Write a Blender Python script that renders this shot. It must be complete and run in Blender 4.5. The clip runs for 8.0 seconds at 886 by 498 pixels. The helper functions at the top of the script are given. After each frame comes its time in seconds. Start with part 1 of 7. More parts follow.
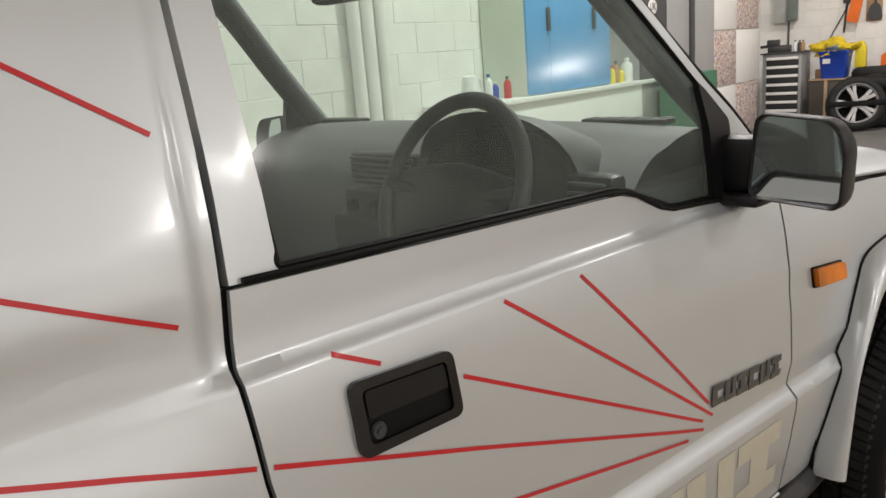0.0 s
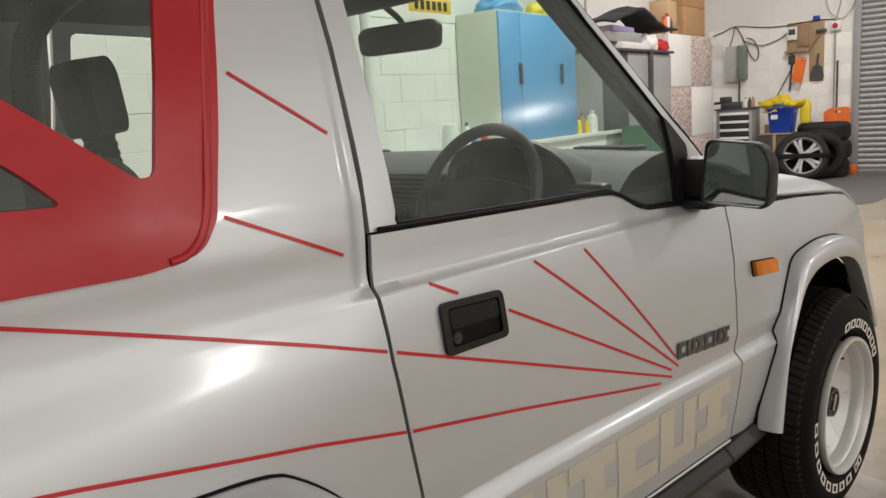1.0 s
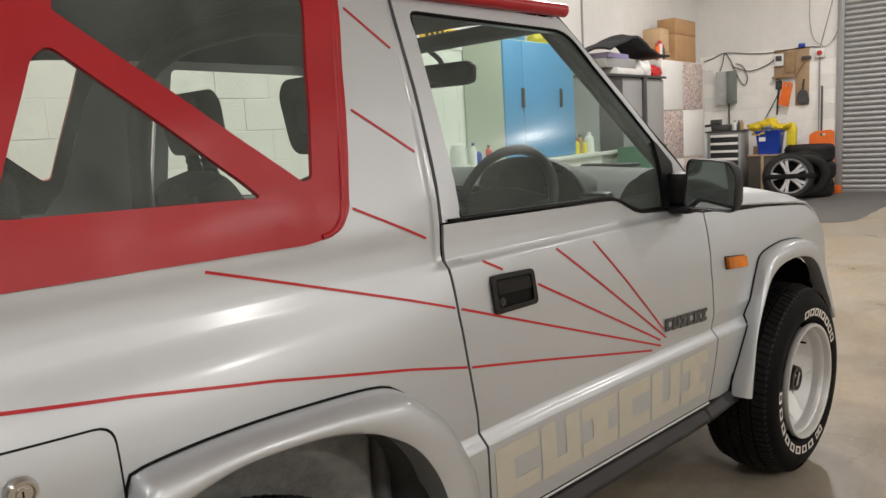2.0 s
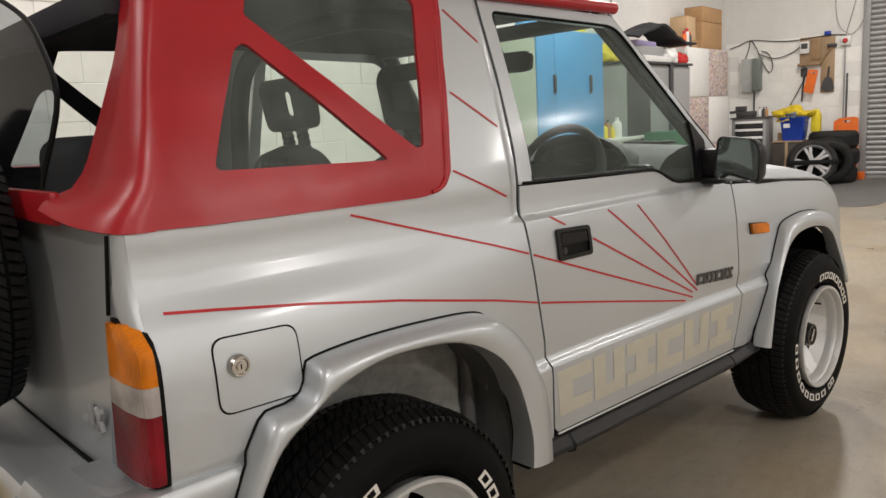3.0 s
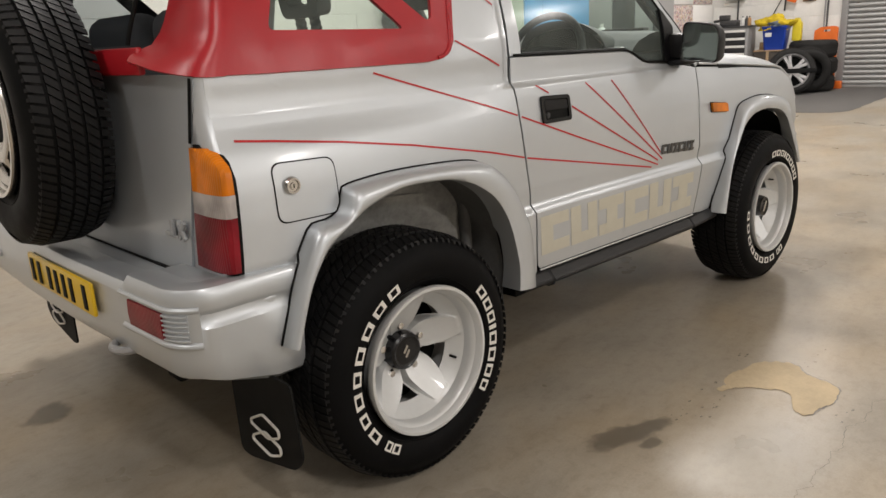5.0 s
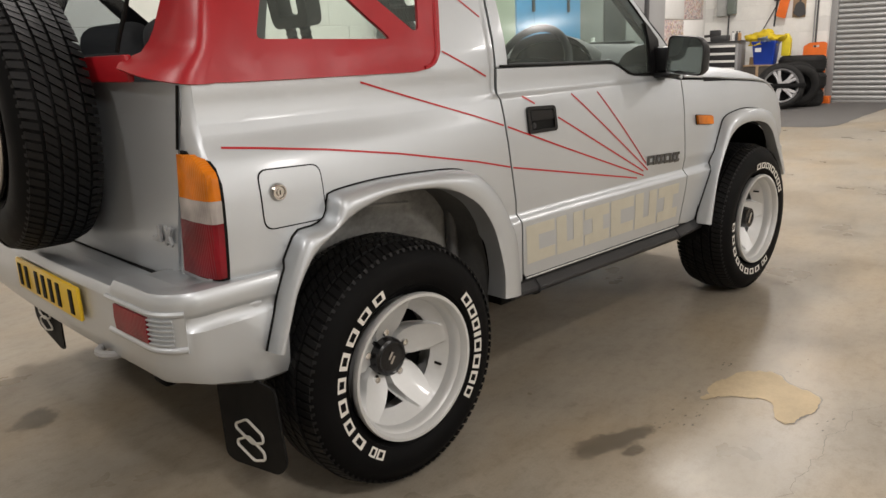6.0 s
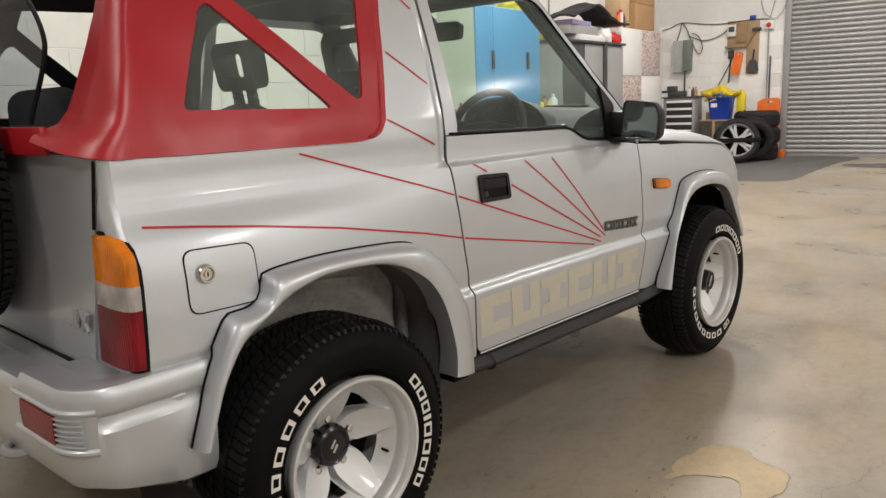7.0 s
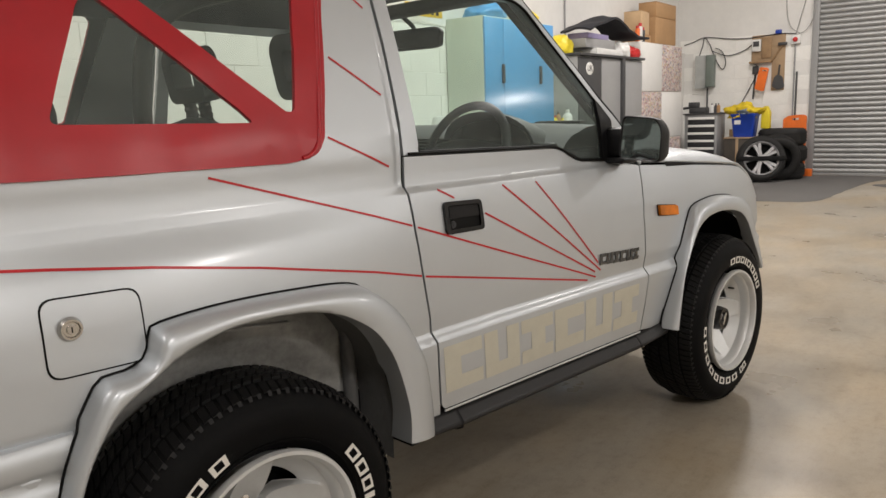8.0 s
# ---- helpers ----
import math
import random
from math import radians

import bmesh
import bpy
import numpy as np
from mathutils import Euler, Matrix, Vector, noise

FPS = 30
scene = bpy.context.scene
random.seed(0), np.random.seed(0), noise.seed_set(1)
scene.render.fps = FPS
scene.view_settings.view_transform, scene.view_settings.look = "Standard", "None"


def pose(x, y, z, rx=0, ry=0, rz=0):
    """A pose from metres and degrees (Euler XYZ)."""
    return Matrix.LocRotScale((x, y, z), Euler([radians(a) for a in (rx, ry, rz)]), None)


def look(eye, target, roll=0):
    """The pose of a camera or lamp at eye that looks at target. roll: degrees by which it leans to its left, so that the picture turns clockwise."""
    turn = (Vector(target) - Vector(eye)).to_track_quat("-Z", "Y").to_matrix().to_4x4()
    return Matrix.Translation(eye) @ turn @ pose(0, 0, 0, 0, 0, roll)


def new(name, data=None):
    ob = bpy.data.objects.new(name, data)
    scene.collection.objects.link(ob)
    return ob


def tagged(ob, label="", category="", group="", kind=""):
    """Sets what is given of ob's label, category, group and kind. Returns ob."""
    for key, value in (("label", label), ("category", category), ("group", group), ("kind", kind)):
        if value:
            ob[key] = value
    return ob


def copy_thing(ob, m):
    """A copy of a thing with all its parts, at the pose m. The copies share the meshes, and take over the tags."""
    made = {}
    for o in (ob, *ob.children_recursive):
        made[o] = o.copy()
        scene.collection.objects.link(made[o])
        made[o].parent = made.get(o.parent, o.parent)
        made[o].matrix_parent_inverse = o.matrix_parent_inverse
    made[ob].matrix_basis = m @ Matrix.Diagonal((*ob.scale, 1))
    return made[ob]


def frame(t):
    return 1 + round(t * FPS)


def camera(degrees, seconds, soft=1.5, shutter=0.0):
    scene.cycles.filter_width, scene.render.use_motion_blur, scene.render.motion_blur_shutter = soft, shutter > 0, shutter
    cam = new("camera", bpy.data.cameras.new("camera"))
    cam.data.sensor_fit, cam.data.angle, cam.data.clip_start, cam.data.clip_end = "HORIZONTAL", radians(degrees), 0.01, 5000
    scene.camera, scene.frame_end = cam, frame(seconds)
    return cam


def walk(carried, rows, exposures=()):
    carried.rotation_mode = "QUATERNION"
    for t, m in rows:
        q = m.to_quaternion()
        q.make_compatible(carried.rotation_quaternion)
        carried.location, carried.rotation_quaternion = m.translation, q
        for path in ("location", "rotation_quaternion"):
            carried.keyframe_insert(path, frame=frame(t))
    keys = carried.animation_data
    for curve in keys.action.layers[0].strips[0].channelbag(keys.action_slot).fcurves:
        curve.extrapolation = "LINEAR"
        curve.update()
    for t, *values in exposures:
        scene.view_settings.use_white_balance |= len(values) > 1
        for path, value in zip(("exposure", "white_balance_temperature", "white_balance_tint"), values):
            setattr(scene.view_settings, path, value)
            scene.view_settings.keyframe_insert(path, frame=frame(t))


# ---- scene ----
cam = camera(60.6, 8.0)
PATH = [
    (0, (0.258, -1.414, 1.311), (1.517, 0.066, 0.838), -4.7),
    (0.5, (0.099, -1.54, 1.306), (1.399, -0.078, 0.889), -4.2),
    (1, (-0.142, -1.629, 1.285), (1.213, -0.2, 0.936), -3.8),
    (1.2, (-0.222, -1.666, 1.288), (1.153, -0.253, 0.951), -3.7),
    (2.3, (-0.659, -1.94, 1.305), (0.708, -0.508, 1.017), -3.3),
    (2.5, (-0.727, -1.971, 1.306), (0.628, -0.528, 1.017), -3.4),
    (3, (-0.923, -2.046, 1.289), (0.408, -0.59, 0.958), -3.2),
    (3.5, (-1.052, -2.108, 1.265), (0.277, -0.659, 0.9), -3.6),
    (4, (-1.129, -2.197, 1.227), (0.197, -0.76, 0.804), -3.8),
    (4.5, (-1.212, -2.278, 1.197), (0.106, -0.863, 0.685), -3.5),
    (4.7, (-1.236, -2.3, 1.191), (0.08, -0.891, 0.66), -3.4),
    (5.8, (-1.266, -2.325, 1.186), (0.072, -0.94, 0.645), -2.4),
    (6, (-1.257, -2.343, 1.183), (0.083, -0.95, 0.67), -2.6),
    (6.5, (-1.233, -2.33, 1.192), (0.151, -0.958, 0.742), -2.6),
    (7, (-1.124, -2.289, 1.225), (0.302, -0.942, 0.835), -2.4),
    (7.5, (-0.92, -2.222, 1.243), (0.519, -0.881, 0.88), -2.0),
    (8, (-0.748, -2.171, 1.215), (0.643, -0.777, 0.866), -2.1),
]
EXPOSURES = [(0, 0.14), (1, 0.03), (2.5, 0.0), (3.5, 0.08), (4.5, 0.16), (6.5, 0.18), (7.2, 0.12), (8, 0.0)]
walk(cam, [(t, look(eye, target, roll)) for t, eye, target, roll in PATH], EXPOSURES)


# ---- light ----
ROOM_TURN, ROOM_SCALE = 8.0, 1.09
ROOM = pose(0.10, 0.145, 0, 0, 0, ROOM_TURN) @ Matrix.Scale(ROOM_SCALE, 4)
LAMP_ROOM = pose(0, 0, 0, 0, 0, ROOM_TURN)
world = bpy.data.worlds.new("hall_air")
scene.world = world
world.use_nodes = True
world.node_tree.nodes["Background"].inputs[0].default_value = (0.75, 0.8, 0.9, 1)
world.node_tree.nodes["Background"].inputs[1].default_value = 0.01
# across, along, power, width of each unseen ceiling lamp, some added as fill
LAMPS = [(-3.5, 0.5, 45, 0.44), (1.0, 0.5, 92, 0.44), (5.5, 0.5, 160, 0.44), (9.6, 0.2, 95, 0.44), (-1.5, -9.5, 185, 0.30), (-2.4, -4.2, 75, 0.44),
         (3.6, -9.5, 230, 0.30), (8.0, -7.5, 150, 0.36), (10.4, -2.4, 75, 0.44)]
LAMP_HEIGHT = 4.55


# ---- materials ----
def material(name):
    m = bpy.data.materials.new(name)
    m.use_nodes = True
    return m, m.node_tree.nodes, m.node_tree.links, m.node_tree.nodes["Principled BSDF"]


def noise_node(nodes, links, scale, detail=6.0, rough=0.6, coords="Object", stretch=None):
    tc = nodes.new("ShaderNodeTexCoord")
    n = nodes.new("ShaderNodeTexNoise")
    n.inputs["Scale"].default_value, n.inputs["Detail"].default_value, n.inputs["Roughness"].default_value = scale, detail, rough
    if stretch:
        mp = nodes.new("ShaderNodeMapping")
        mp.inputs["Scale"].default_value = stretch
        links.new(tc.outputs[coords], mp.inputs["Vector"])
        links.new(mp.outputs["Vector"], n.inputs["Vector"])
    else:
        links.new(tc.outputs[coords], n.inputs["Vector"])
    return n


def ramp_node(nodes, links, src, stops):
    r = nodes.new("ShaderNodeValToRGB")
    while len(r.color_ramp.elements) < len(stops):
        r.color_ramp.elements.new(0.5)
    for e, (p, c) in zip(r.color_ramp.elements, stops):
        e.position, e.color = p, (*c, 1) if len(c) == 3 else c
    links.new(src, r.inputs["Fac"])
    return r


def plain(name, colour, rough=0.5, metal=0.0, vary=0.12, scale=8.0, bump=0.0, bump_scale=120.0, coat=0.0, rough_vary=0.1, coords="Object", spec=0.5):
    """A surface with two scales of colour change, uneven gloss and a fine relief."""
    m, nodes, links, p = material(name)
    big = noise_node(nodes, links, scale, coords=coords)
    small = noise_node(nodes, links, scale * 9, 3, coords=coords)
    mix = nodes.new("ShaderNodeMath")
    mix.operation = "ADD"
    links.new(big.outputs["Fac"], mix.inputs[0])
    half = nodes.new("ShaderNodeMath")
    half.operation = "MULTIPLY"
    half.inputs[1].default_value = 0.4
    links.new(small.outputs["Fac"], half.inputs[0])
    links.new(half.outputs[0], mix.inputs[1])
    lo, hi = tuple(c * (1 - vary) for c in colour), tuple(min(1, c * (1 + vary)) for c in colour)
    r = ramp_node(nodes, links, mix.outputs[0], [(0.45, lo), (0.95, hi)])
    links.new(r.outputs["Color"], p.inputs["Base Color"])
    mr = nodes.new("ShaderNodeMapRange")
    mr.inputs["From Min"].default_value, mr.inputs["From Max"].default_value = 0.3, 0.7
    mr.inputs["To Min"].default_value, mr.inputs["To Max"].default_value = max(0.02, rough * (1 - rough_vary)), min(1, rough * (1 + rough_vary))
    links.new(big.outputs["Fac"], mr.inputs["Value"])
    links.new(mr.outputs["Result"], p.inputs["Roughness"])
    p.inputs["Metallic"].default_value = metal
    p.inputs["Coat Weight"].default_value = coat
    p.inputs["Specular IOR Level"].default_value = spec
    p.inputs["Coat Roughness"].default_value = 0.09
    if bump:
        b = nodes.new("ShaderNodeBump")
        b.inputs["Strength"].default_value, b.inputs["Distance"].default_value = bump, 0.002
        fine = noise_node(nodes, links, bump_scale, 4, coords=coords)
        links.new(fine.outputs["Fac"], b.inputs["Height"])
        links.new(b.outputs["Normal"], p.inputs["Normal"])
    return m


def glass(name, tint, gloss=1.0, rough=0.0, ior=1.45, dust=0.0):
    m, nodes, links, p = material(name)
    nodes.remove(p)
    out = nodes["Material Output"]
    tr, gl, mix, fr = (nodes.new(k) for k in ("ShaderNodeBsdfTransparent", "ShaderNodeBsdfGlossy", "ShaderNodeMixShader", "ShaderNodeFresnel"))
    tr.inputs["Color"].default_value = (*tint, 1)
    gl.inputs["Roughness"].default_value = rough
    gl.inputs["Color"].default_value = (gloss, gloss, gloss, 1)
    fr.inputs["IOR"].default_value = ior
    links.new(fr.outputs[0], mix.inputs["Fac"])
    links.new(tr.outputs[0], mix.inputs[1])
    links.new(gl.outputs[0], mix.inputs[2])
    # a thin uneven film: dust and scratches, plus painted haze for reflected room light
    film, both = nodes.new("ShaderNodeBsdfDiffuse"), nodes.new("ShaderNodeMixShader")
    film.inputs["Color"].default_value = (0.66, 0.76, 0.71, 1)
    cloud = noise_node(nodes, links, 5.0, 6, 0.7, stretch=(1, 1, 0.6))
    amount = nodes.new("ShaderNodeMapRange")
    amount.inputs["From Min"].default_value, amount.inputs["From Max"].default_value = 0.3, 0.7
    amount.inputs["To Min"].default_value, amount.inputs["To Max"].default_value = dust * 0.5, dust * 1.5
    links.new(cloud.outputs["Fac"], amount.inputs["Value"])
    links.new(amount.outputs["Result"], both.inputs["Fac"])
    links.new(mix.outputs[0], both.inputs[1])
    links.new(film.outputs[0], both.inputs[2])
    links.new(both.outputs[0], out.inputs["Surface"])
    return m


def lens_plastic(name, colour, rough=0.1):
    """Moulded lamp plastic with fine flutes under a smooth skin and uneven depth of colour."""
    m, nodes, links, p = material(name)
    big = noise_node(nodes, links, 9.0, 3, 0.5)
    lo, hi = tuple(c * 0.6 for c in colour), tuple(min(1, c * 1.25) for c in colour)
    r = ramp_node(nodes, links, big.outputs["Fac"], [(0.35, lo), (0.65, hi)])
    links.new(r.outputs["Color"], p.inputs["Base Color"])
    tc = nodes.new("ShaderNodeTexCoord")
    wv = nodes.new("ShaderNodeTexWave")
    wv.bands_direction = "Y"
    wv.inputs["Scale"].default_value = 45
    links.new(tc.outputs["Object"], wv.inputs["Vector"])
    b = nodes.new("ShaderNodeBump")
    b.inputs["Strength"].default_value, b.inputs["Distance"].default_value = 0.5, 0.002
    links.new(wv.outputs["Fac"], b.inputs["Height"])
    links.new(b.outputs["Normal"], p.inputs["Normal"])
    p.inputs["Roughness"].default_value = 0.4
    p.inputs["Specular IOR Level"].default_value = 0.15
    p.inputs["Coat Weight"].default_value, p.inputs["Coat Roughness"].default_value = 0.45, rough
    return m


def silver_paint():
    m, nodes, links, p = material("silver_metallic_paint")
    big = noise_node(nodes, links, 3.0)
    r = ramp_node(nodes, links, big.outputs["Fac"], [(0.3, (0.525, 0.556, 0.584)), (0.7, (0.555, 0.586, 0.614))])
    links.new(r.outputs["Color"], p.inputs["Base Color"])
    p.inputs["Metallic"].default_value = 0.66
    p.inputs["Roughness"].default_value = 0.46
    p.inputs["Coat Weight"].default_value = 0.75
    p.inputs["Coat Roughness"].default_value = 0.17
    flake = noise_node(nodes, links, 900, 2)
    b = nodes.new("ShaderNodeBump")
    b.inputs["Strength"].default_value, b.inputs["Distance"].default_value = 0.03, 0.001
    links.new(flake.outputs["Fac"], b.inputs["Height"])
    links.new(b.outputs["Normal"], p.inputs["Normal"])
    return m


def vinyl():
    m, nodes, links, p = material("red_vinyl")
    big = noise_node(nodes, links, 5.0, 5)
    r = ramp_node(nodes, links, big.outputs["Fac"], [(0.3, (0.37, 0.011, 0.018)), (0.7, (0.45, 0.015, 0.024))])
    links.new(r.outputs["Color"], p.inputs["Base Color"])
    p.inputs["Roughness"].default_value = 0.33
    p.inputs["Specular IOR Level"].default_value = 0.45
    wr = noise_node(nodes, links, 5.0, 2, 0.4, stretch=(1.0, 1.0, 0.45))
    gr = noise_node(nodes, links, 240.0, 3)
    b1, b2 = nodes.new("ShaderNodeBump"), nodes.new("ShaderNodeBump")
    b1.inputs["Strength"].default_value, b1.inputs["Distance"].default_value = 0.35, 0.012
    b2.inputs["Strength"].default_value, b2.inputs["Distance"].default_value = 0.12, 0.001
    links.new(wr.outputs["Fac"], b1.inputs["Height"])
    links.new(gr.outputs["Fac"], b2.inputs["Height"])
    links.new(b1.outputs["Normal"], b2.inputs["Normal"])
    links.new(b2.outputs["Normal"], p.inputs["Normal"])
    return m


def concrete_floor():
    """Sealed concrete: soft cloudy tones, ochre stains, darker grime and a slightly uneven gloss."""
    m, nodes, links, p = material("sealed_concrete")
    big = noise_node(nodes, links, 0.6, 5, 0.55)
    mid = noise_node(nodes, links, 2.0, 5, 0.5)
    ochre = noise_node(nodes, links, 1.0, 5, 0.5, stretch=(1.0, 1.6, 1.0))
    dirt = noise_node(nodes, links, 26, 6, 0.7)
    scuff = noise_node(nodes, links, 6, 7, 0.72, stretch=(1.0, 2.6, 1.0))
    grit = noise_node(nodes, links, 160, 3, 0.6)
    fine = noise_node(nodes, links, 75, 4)
    dent = noise_node(nodes, links, 11, 3)

    def blend(kind, factor, low, high):
        node = nodes.new("ShaderNodeMix")
        node.data_type, node.blend_type = "RGBA", kind
        if isinstance(factor, float):
            node.inputs["Factor"].default_value = factor
        else:
            links.new(factor, node.inputs["Factor"])
        links.new(low, node.inputs[6])
        links.new(high, node.inputs[7])
        return node.outputs[2]
    base = ramp_node(nodes, links, big.outputs["Fac"], [(0.25, (0.31, 0.276, 0.224)), (0.5, (0.375, 0.334, 0.272)), (0.75, (0.43, 0.384, 0.314))])
    cloud = ramp_node(nodes, links, mid.outputs["Fac"], [(0.22, (0.66, 0.65, 0.63)), (0.5, (0.95, 0.95, 0.95)), (0.8, (1.0, 0.97, 0.91))])
    tint = ramp_node(nodes, links, ochre.outputs["Fac"], [(0.0, (1, 1, 1)), (0.42, (1, 1, 1)), (0.75, (1.0, 0.86, 0.66))])
    grime = ramp_node(nodes, links, dirt.outputs["Fac"], [(0.28, (0.70, 0.68, 0.65)), (0.50, (0.97, 0.97, 0.97)), (0.75, (1, 1, 1))])
    c = blend("MULTIPLY", 0.9, base.outputs["Color"], cloud.outputs["Color"])
    c = blend("MULTIPLY", 0.8, c, tint.outputs["Color"])
    c = blend("MULTIPLY", 0.55, c, grime.outputs["Color"])
    rubbed = ramp_node(nodes, links, scuff.outputs["Fac"], [(0.26, (0.70, 0.69, 0.67)), (0.46, (0.92, 0.92, 0.915)), (0.62, (1, 1, 1)), (0.80, (1.0, 0.95, 0.87))])
    c = blend("MULTIPLY", 0.7, c, rubbed.outputs["Color"])
    sand = ramp_node(nodes, links, grit.outputs["Fac"], [(0.25, (0.84, 0.84, 0.84)), (0.7, (1, 1, 1))])
    c = blend("MULTIPLY", 0.7, c, sand.outputs["Color"])
    links.new(c, p.inputs["Base Color"])
    rr = ramp_node(nodes, links, mid.outputs["Fac"], [(0.25, (0.24, 0.24, 0.24)), (0.75, (0.40, 0.40, 0.40))])
    p.inputs["Specular IOR Level"].default_value = 0.24
    links.new(rr.outputs["Color"], p.inputs["Roughness"])
    b1, b2 = nodes.new("ShaderNodeBump"), nodes.new("ShaderNodeBump")
    b1.inputs["Strength"].default_value, b1.inputs["Distance"].default_value = 0.10, 0.003
    b2.inputs["Strength"].default_value, b2.inputs["Distance"].default_value = 0.20, 0.004
    links.new(fine.outputs["Fac"], b1.inputs["Height"])
    links.new(dent.outputs["Fac"], b2.inputs["Height"])
    links.new(b2.outputs["Normal"], b1.inputs["Normal"])
    links.new(b1.outputs["Normal"], p.inputs["Normal"])
    return m


def speckled():
    m, nodes, links, p = material("speckled_board")
    tc = nodes.new("ShaderNodeTexCoord")
    v = nodes.new("ShaderNodeTexVoronoi")
    v.inputs["Scale"].default_value = 50
    links.new(tc.outputs["Object"], v.inputs["Vector"])
    hs = nodes.new("ShaderNodeSeparateColor")
    links.new(v.outputs["Color"], hs.inputs[0])
    r = ramp_node(nodes, links, hs.outputs[0], [(0.0, (0.66, 0.60, 0.57)), (0.26, (0.56, 0.38, 0.36)), (0.42, (0.36, 0.20, 0.20)), (0.54, (0.22, 0.21, 0.25)), (0.66, (0.48, 0.46, 0.44)), (0.76, (0.56, 0.44, 0.20)), (0.84, (0.62, 0.52, 0.50))])
    r.color_ramp.interpolation = "CONSTANT"
    links.new(r.outputs["Color"], p.inputs["Base Color"])
    p.inputs["Roughness"].default_value = 0.5
    return m


PAINT = silver_paint()
VINYL = vinyl()
FLOOR = concrete_floor()
SPECKLED = speckled()
GLASS = glass("car_glass", (0.85, 0.945, 0.905), 0.30, 0.14, 1.5, 0.085)
CLEAR_VINYL = glass("clear_vinyl_window", (0.92, 0.97, 0.94), 0.45, 0.13, 1.45, 0.105)
HANGING_VINYL = glass("loose_vinyl_window", (0.52, 0.56, 0.60), 0.35, 0.12, 1.30, 0.004)
BLACK_PLASTIC = plain("black_plastic", (0.008, 0.008, 0.009), 0.42, bump=0.2, bump_scale=400, spec=0.24)
GLOSS_BLACK = plain("gloss_black_plastic", (0.006, 0.006, 0.007), 0.22, spec=0.42)
GREY_PLASTIC = plain("dark_grey_sill_plastic", (0.018, 0.018, 0.019), 0.45, bump=0.2, bump_scale=300, spec=0.35)
MACHINED = plain("machined_alloy", (0.46, 0.46, 0.47), 0.36, metal=0.75, vary=0.2, scale=25)
CLOTH_YELLOW = plain("yellow_duster", (0.60, 0.44, 0.018), 0.85, vary=0.3, scale=20)
DUSTY_RUBBER = plain("dusty_tyre_rubber", (0.022, 0.0215, 0.021), 0.75, vary=0.4, scale=9, bump=0.2, bump_scale=120, spec=0.2)
GREY_CABLE = plain("pale_grey_cable", (0.30, 0.30, 0.29), 0.5)
DRAWER = plain("black_drawer_well", (0.018, 0.018, 0.02), 0.6)
RUBBER = plain("tyre_rubber", (0.0035, 0.0035, 0.0038), 0.6, vary=0.3, scale=14, bump=0.2, bump_scale=150, spec=0.10)
# lighter than the carcass: lit blocks over shaded grooves, put into the colour
TREAD = plain("lighter_tread_rubber", (0.005, 0.005, 0.0054), 0.55, vary=0.35, scale=20, bump=0.3, bump_scale=220, spec=0.28)
SEAL = plain("black_seal", (0.004, 0.004, 0.004), 0.6, spec=0.15)
RED_LINE = plain("red_pinstripe", (0.50, 0.012, 0.020), 0.35, vary=0.06)
GHOST = plain("faded_cream_decal", (0.605, 0.59, 0.505), 0.45, metal=0.4, vary=0.05, scale=20)
BADGE_SILVER = plain("silver_badge", (0.38, 0.39, 0.40), 0.5, metal=0.2)
BADGE = plain("dark_chrome_badge", (0.10, 0.10, 0.10), 0.28, metal=0.7)
ALLOY = plain("painted_alloy", (0.64, 0.65, 0.65), 0.48, metal=0.40, vary=0.05, coat=0.3)
CHROME = plain("chrome", (0.62, 0.60, 0.57), 0.2, metal=1.0, vary=0.05)
WHITE_LETTER = plain("white_tyre_lettering", (0.72, 0.70, 0.65), 0.6, vary=0.08, scale=30)
AMBER = lens_plastic("amber_lens", (0.72, 0.20, 0.004))
RED_LENS = lens_plastic("red_lens", (0.20, 0.004, 0.012))
CLEAR_LENS = lens_plastic("clear_lens", (0.48, 0.44, 0.42))
PLATE = plain("yellow_plate", (0.72, 0.47, 0.02), 0.3, vary=0.05)
SEAT_CLOTH = plain("grey_seat_cloth", (0.045, 0.048, 0.052), 0.9, vary=0.2, bump=0.4, bump_scale=500)
DASH = plain("grey_dash_plastic", (0.092, 0.099, 0.096), 0.6, vary=0.08, bump=0.1, bump_scale=300)
TRIM_DARK = plain("dark_trim", (0.035, 0.037, 0.040), 0.6, vary=0.1, bump=0.2, bump_scale=400)
LINING = plain("dark_hood_lining", (0.030, 0.031, 0.040), 0.85, bump=0.3, bump_scale=300)
UNDER = plain("underbody_black", (0.006, 0.006, 0.006), 0.8, vary=0.3, spec=0.1)
WELL = plain("wheel_well_sealer", (0.31, 0.31, 0.295), 0.5, vary=0.45, scale=6, bump=0.5, bump_scale=40)
WELL_DARK = plain("wheel_well_liner", (0.13, 0.13, 0.128), 0.6, vary=0.25, scale=7, bump=0.4, bump_scale=50)
MIRROR = plain("mirror_silvering", (0.60, 0.64, 0.66), 0.03, metal=1.0, vary=0.01)
WHITE_WALL = plain("white_wall_paint", (0.72, 0.71, 0.685), 0.55, vary=0.07, scale=1.2, bump=0.35, bump_scale=60)
WALL_BLOCK = plain("white_painted_block", (0.82, 0.81, 0.775), 0.55, vary=0.07, scale=3, bump=0.5, bump_scale=70)
CEILING_GREY = plain("ceiling_sheet", (0.76, 0.76, 0.75), 0.6)
GALV = plain("galvanised_shutter", (0.33, 0.33, 0.325), 0.45, metal=0.4, vary=0.1, scale=2)
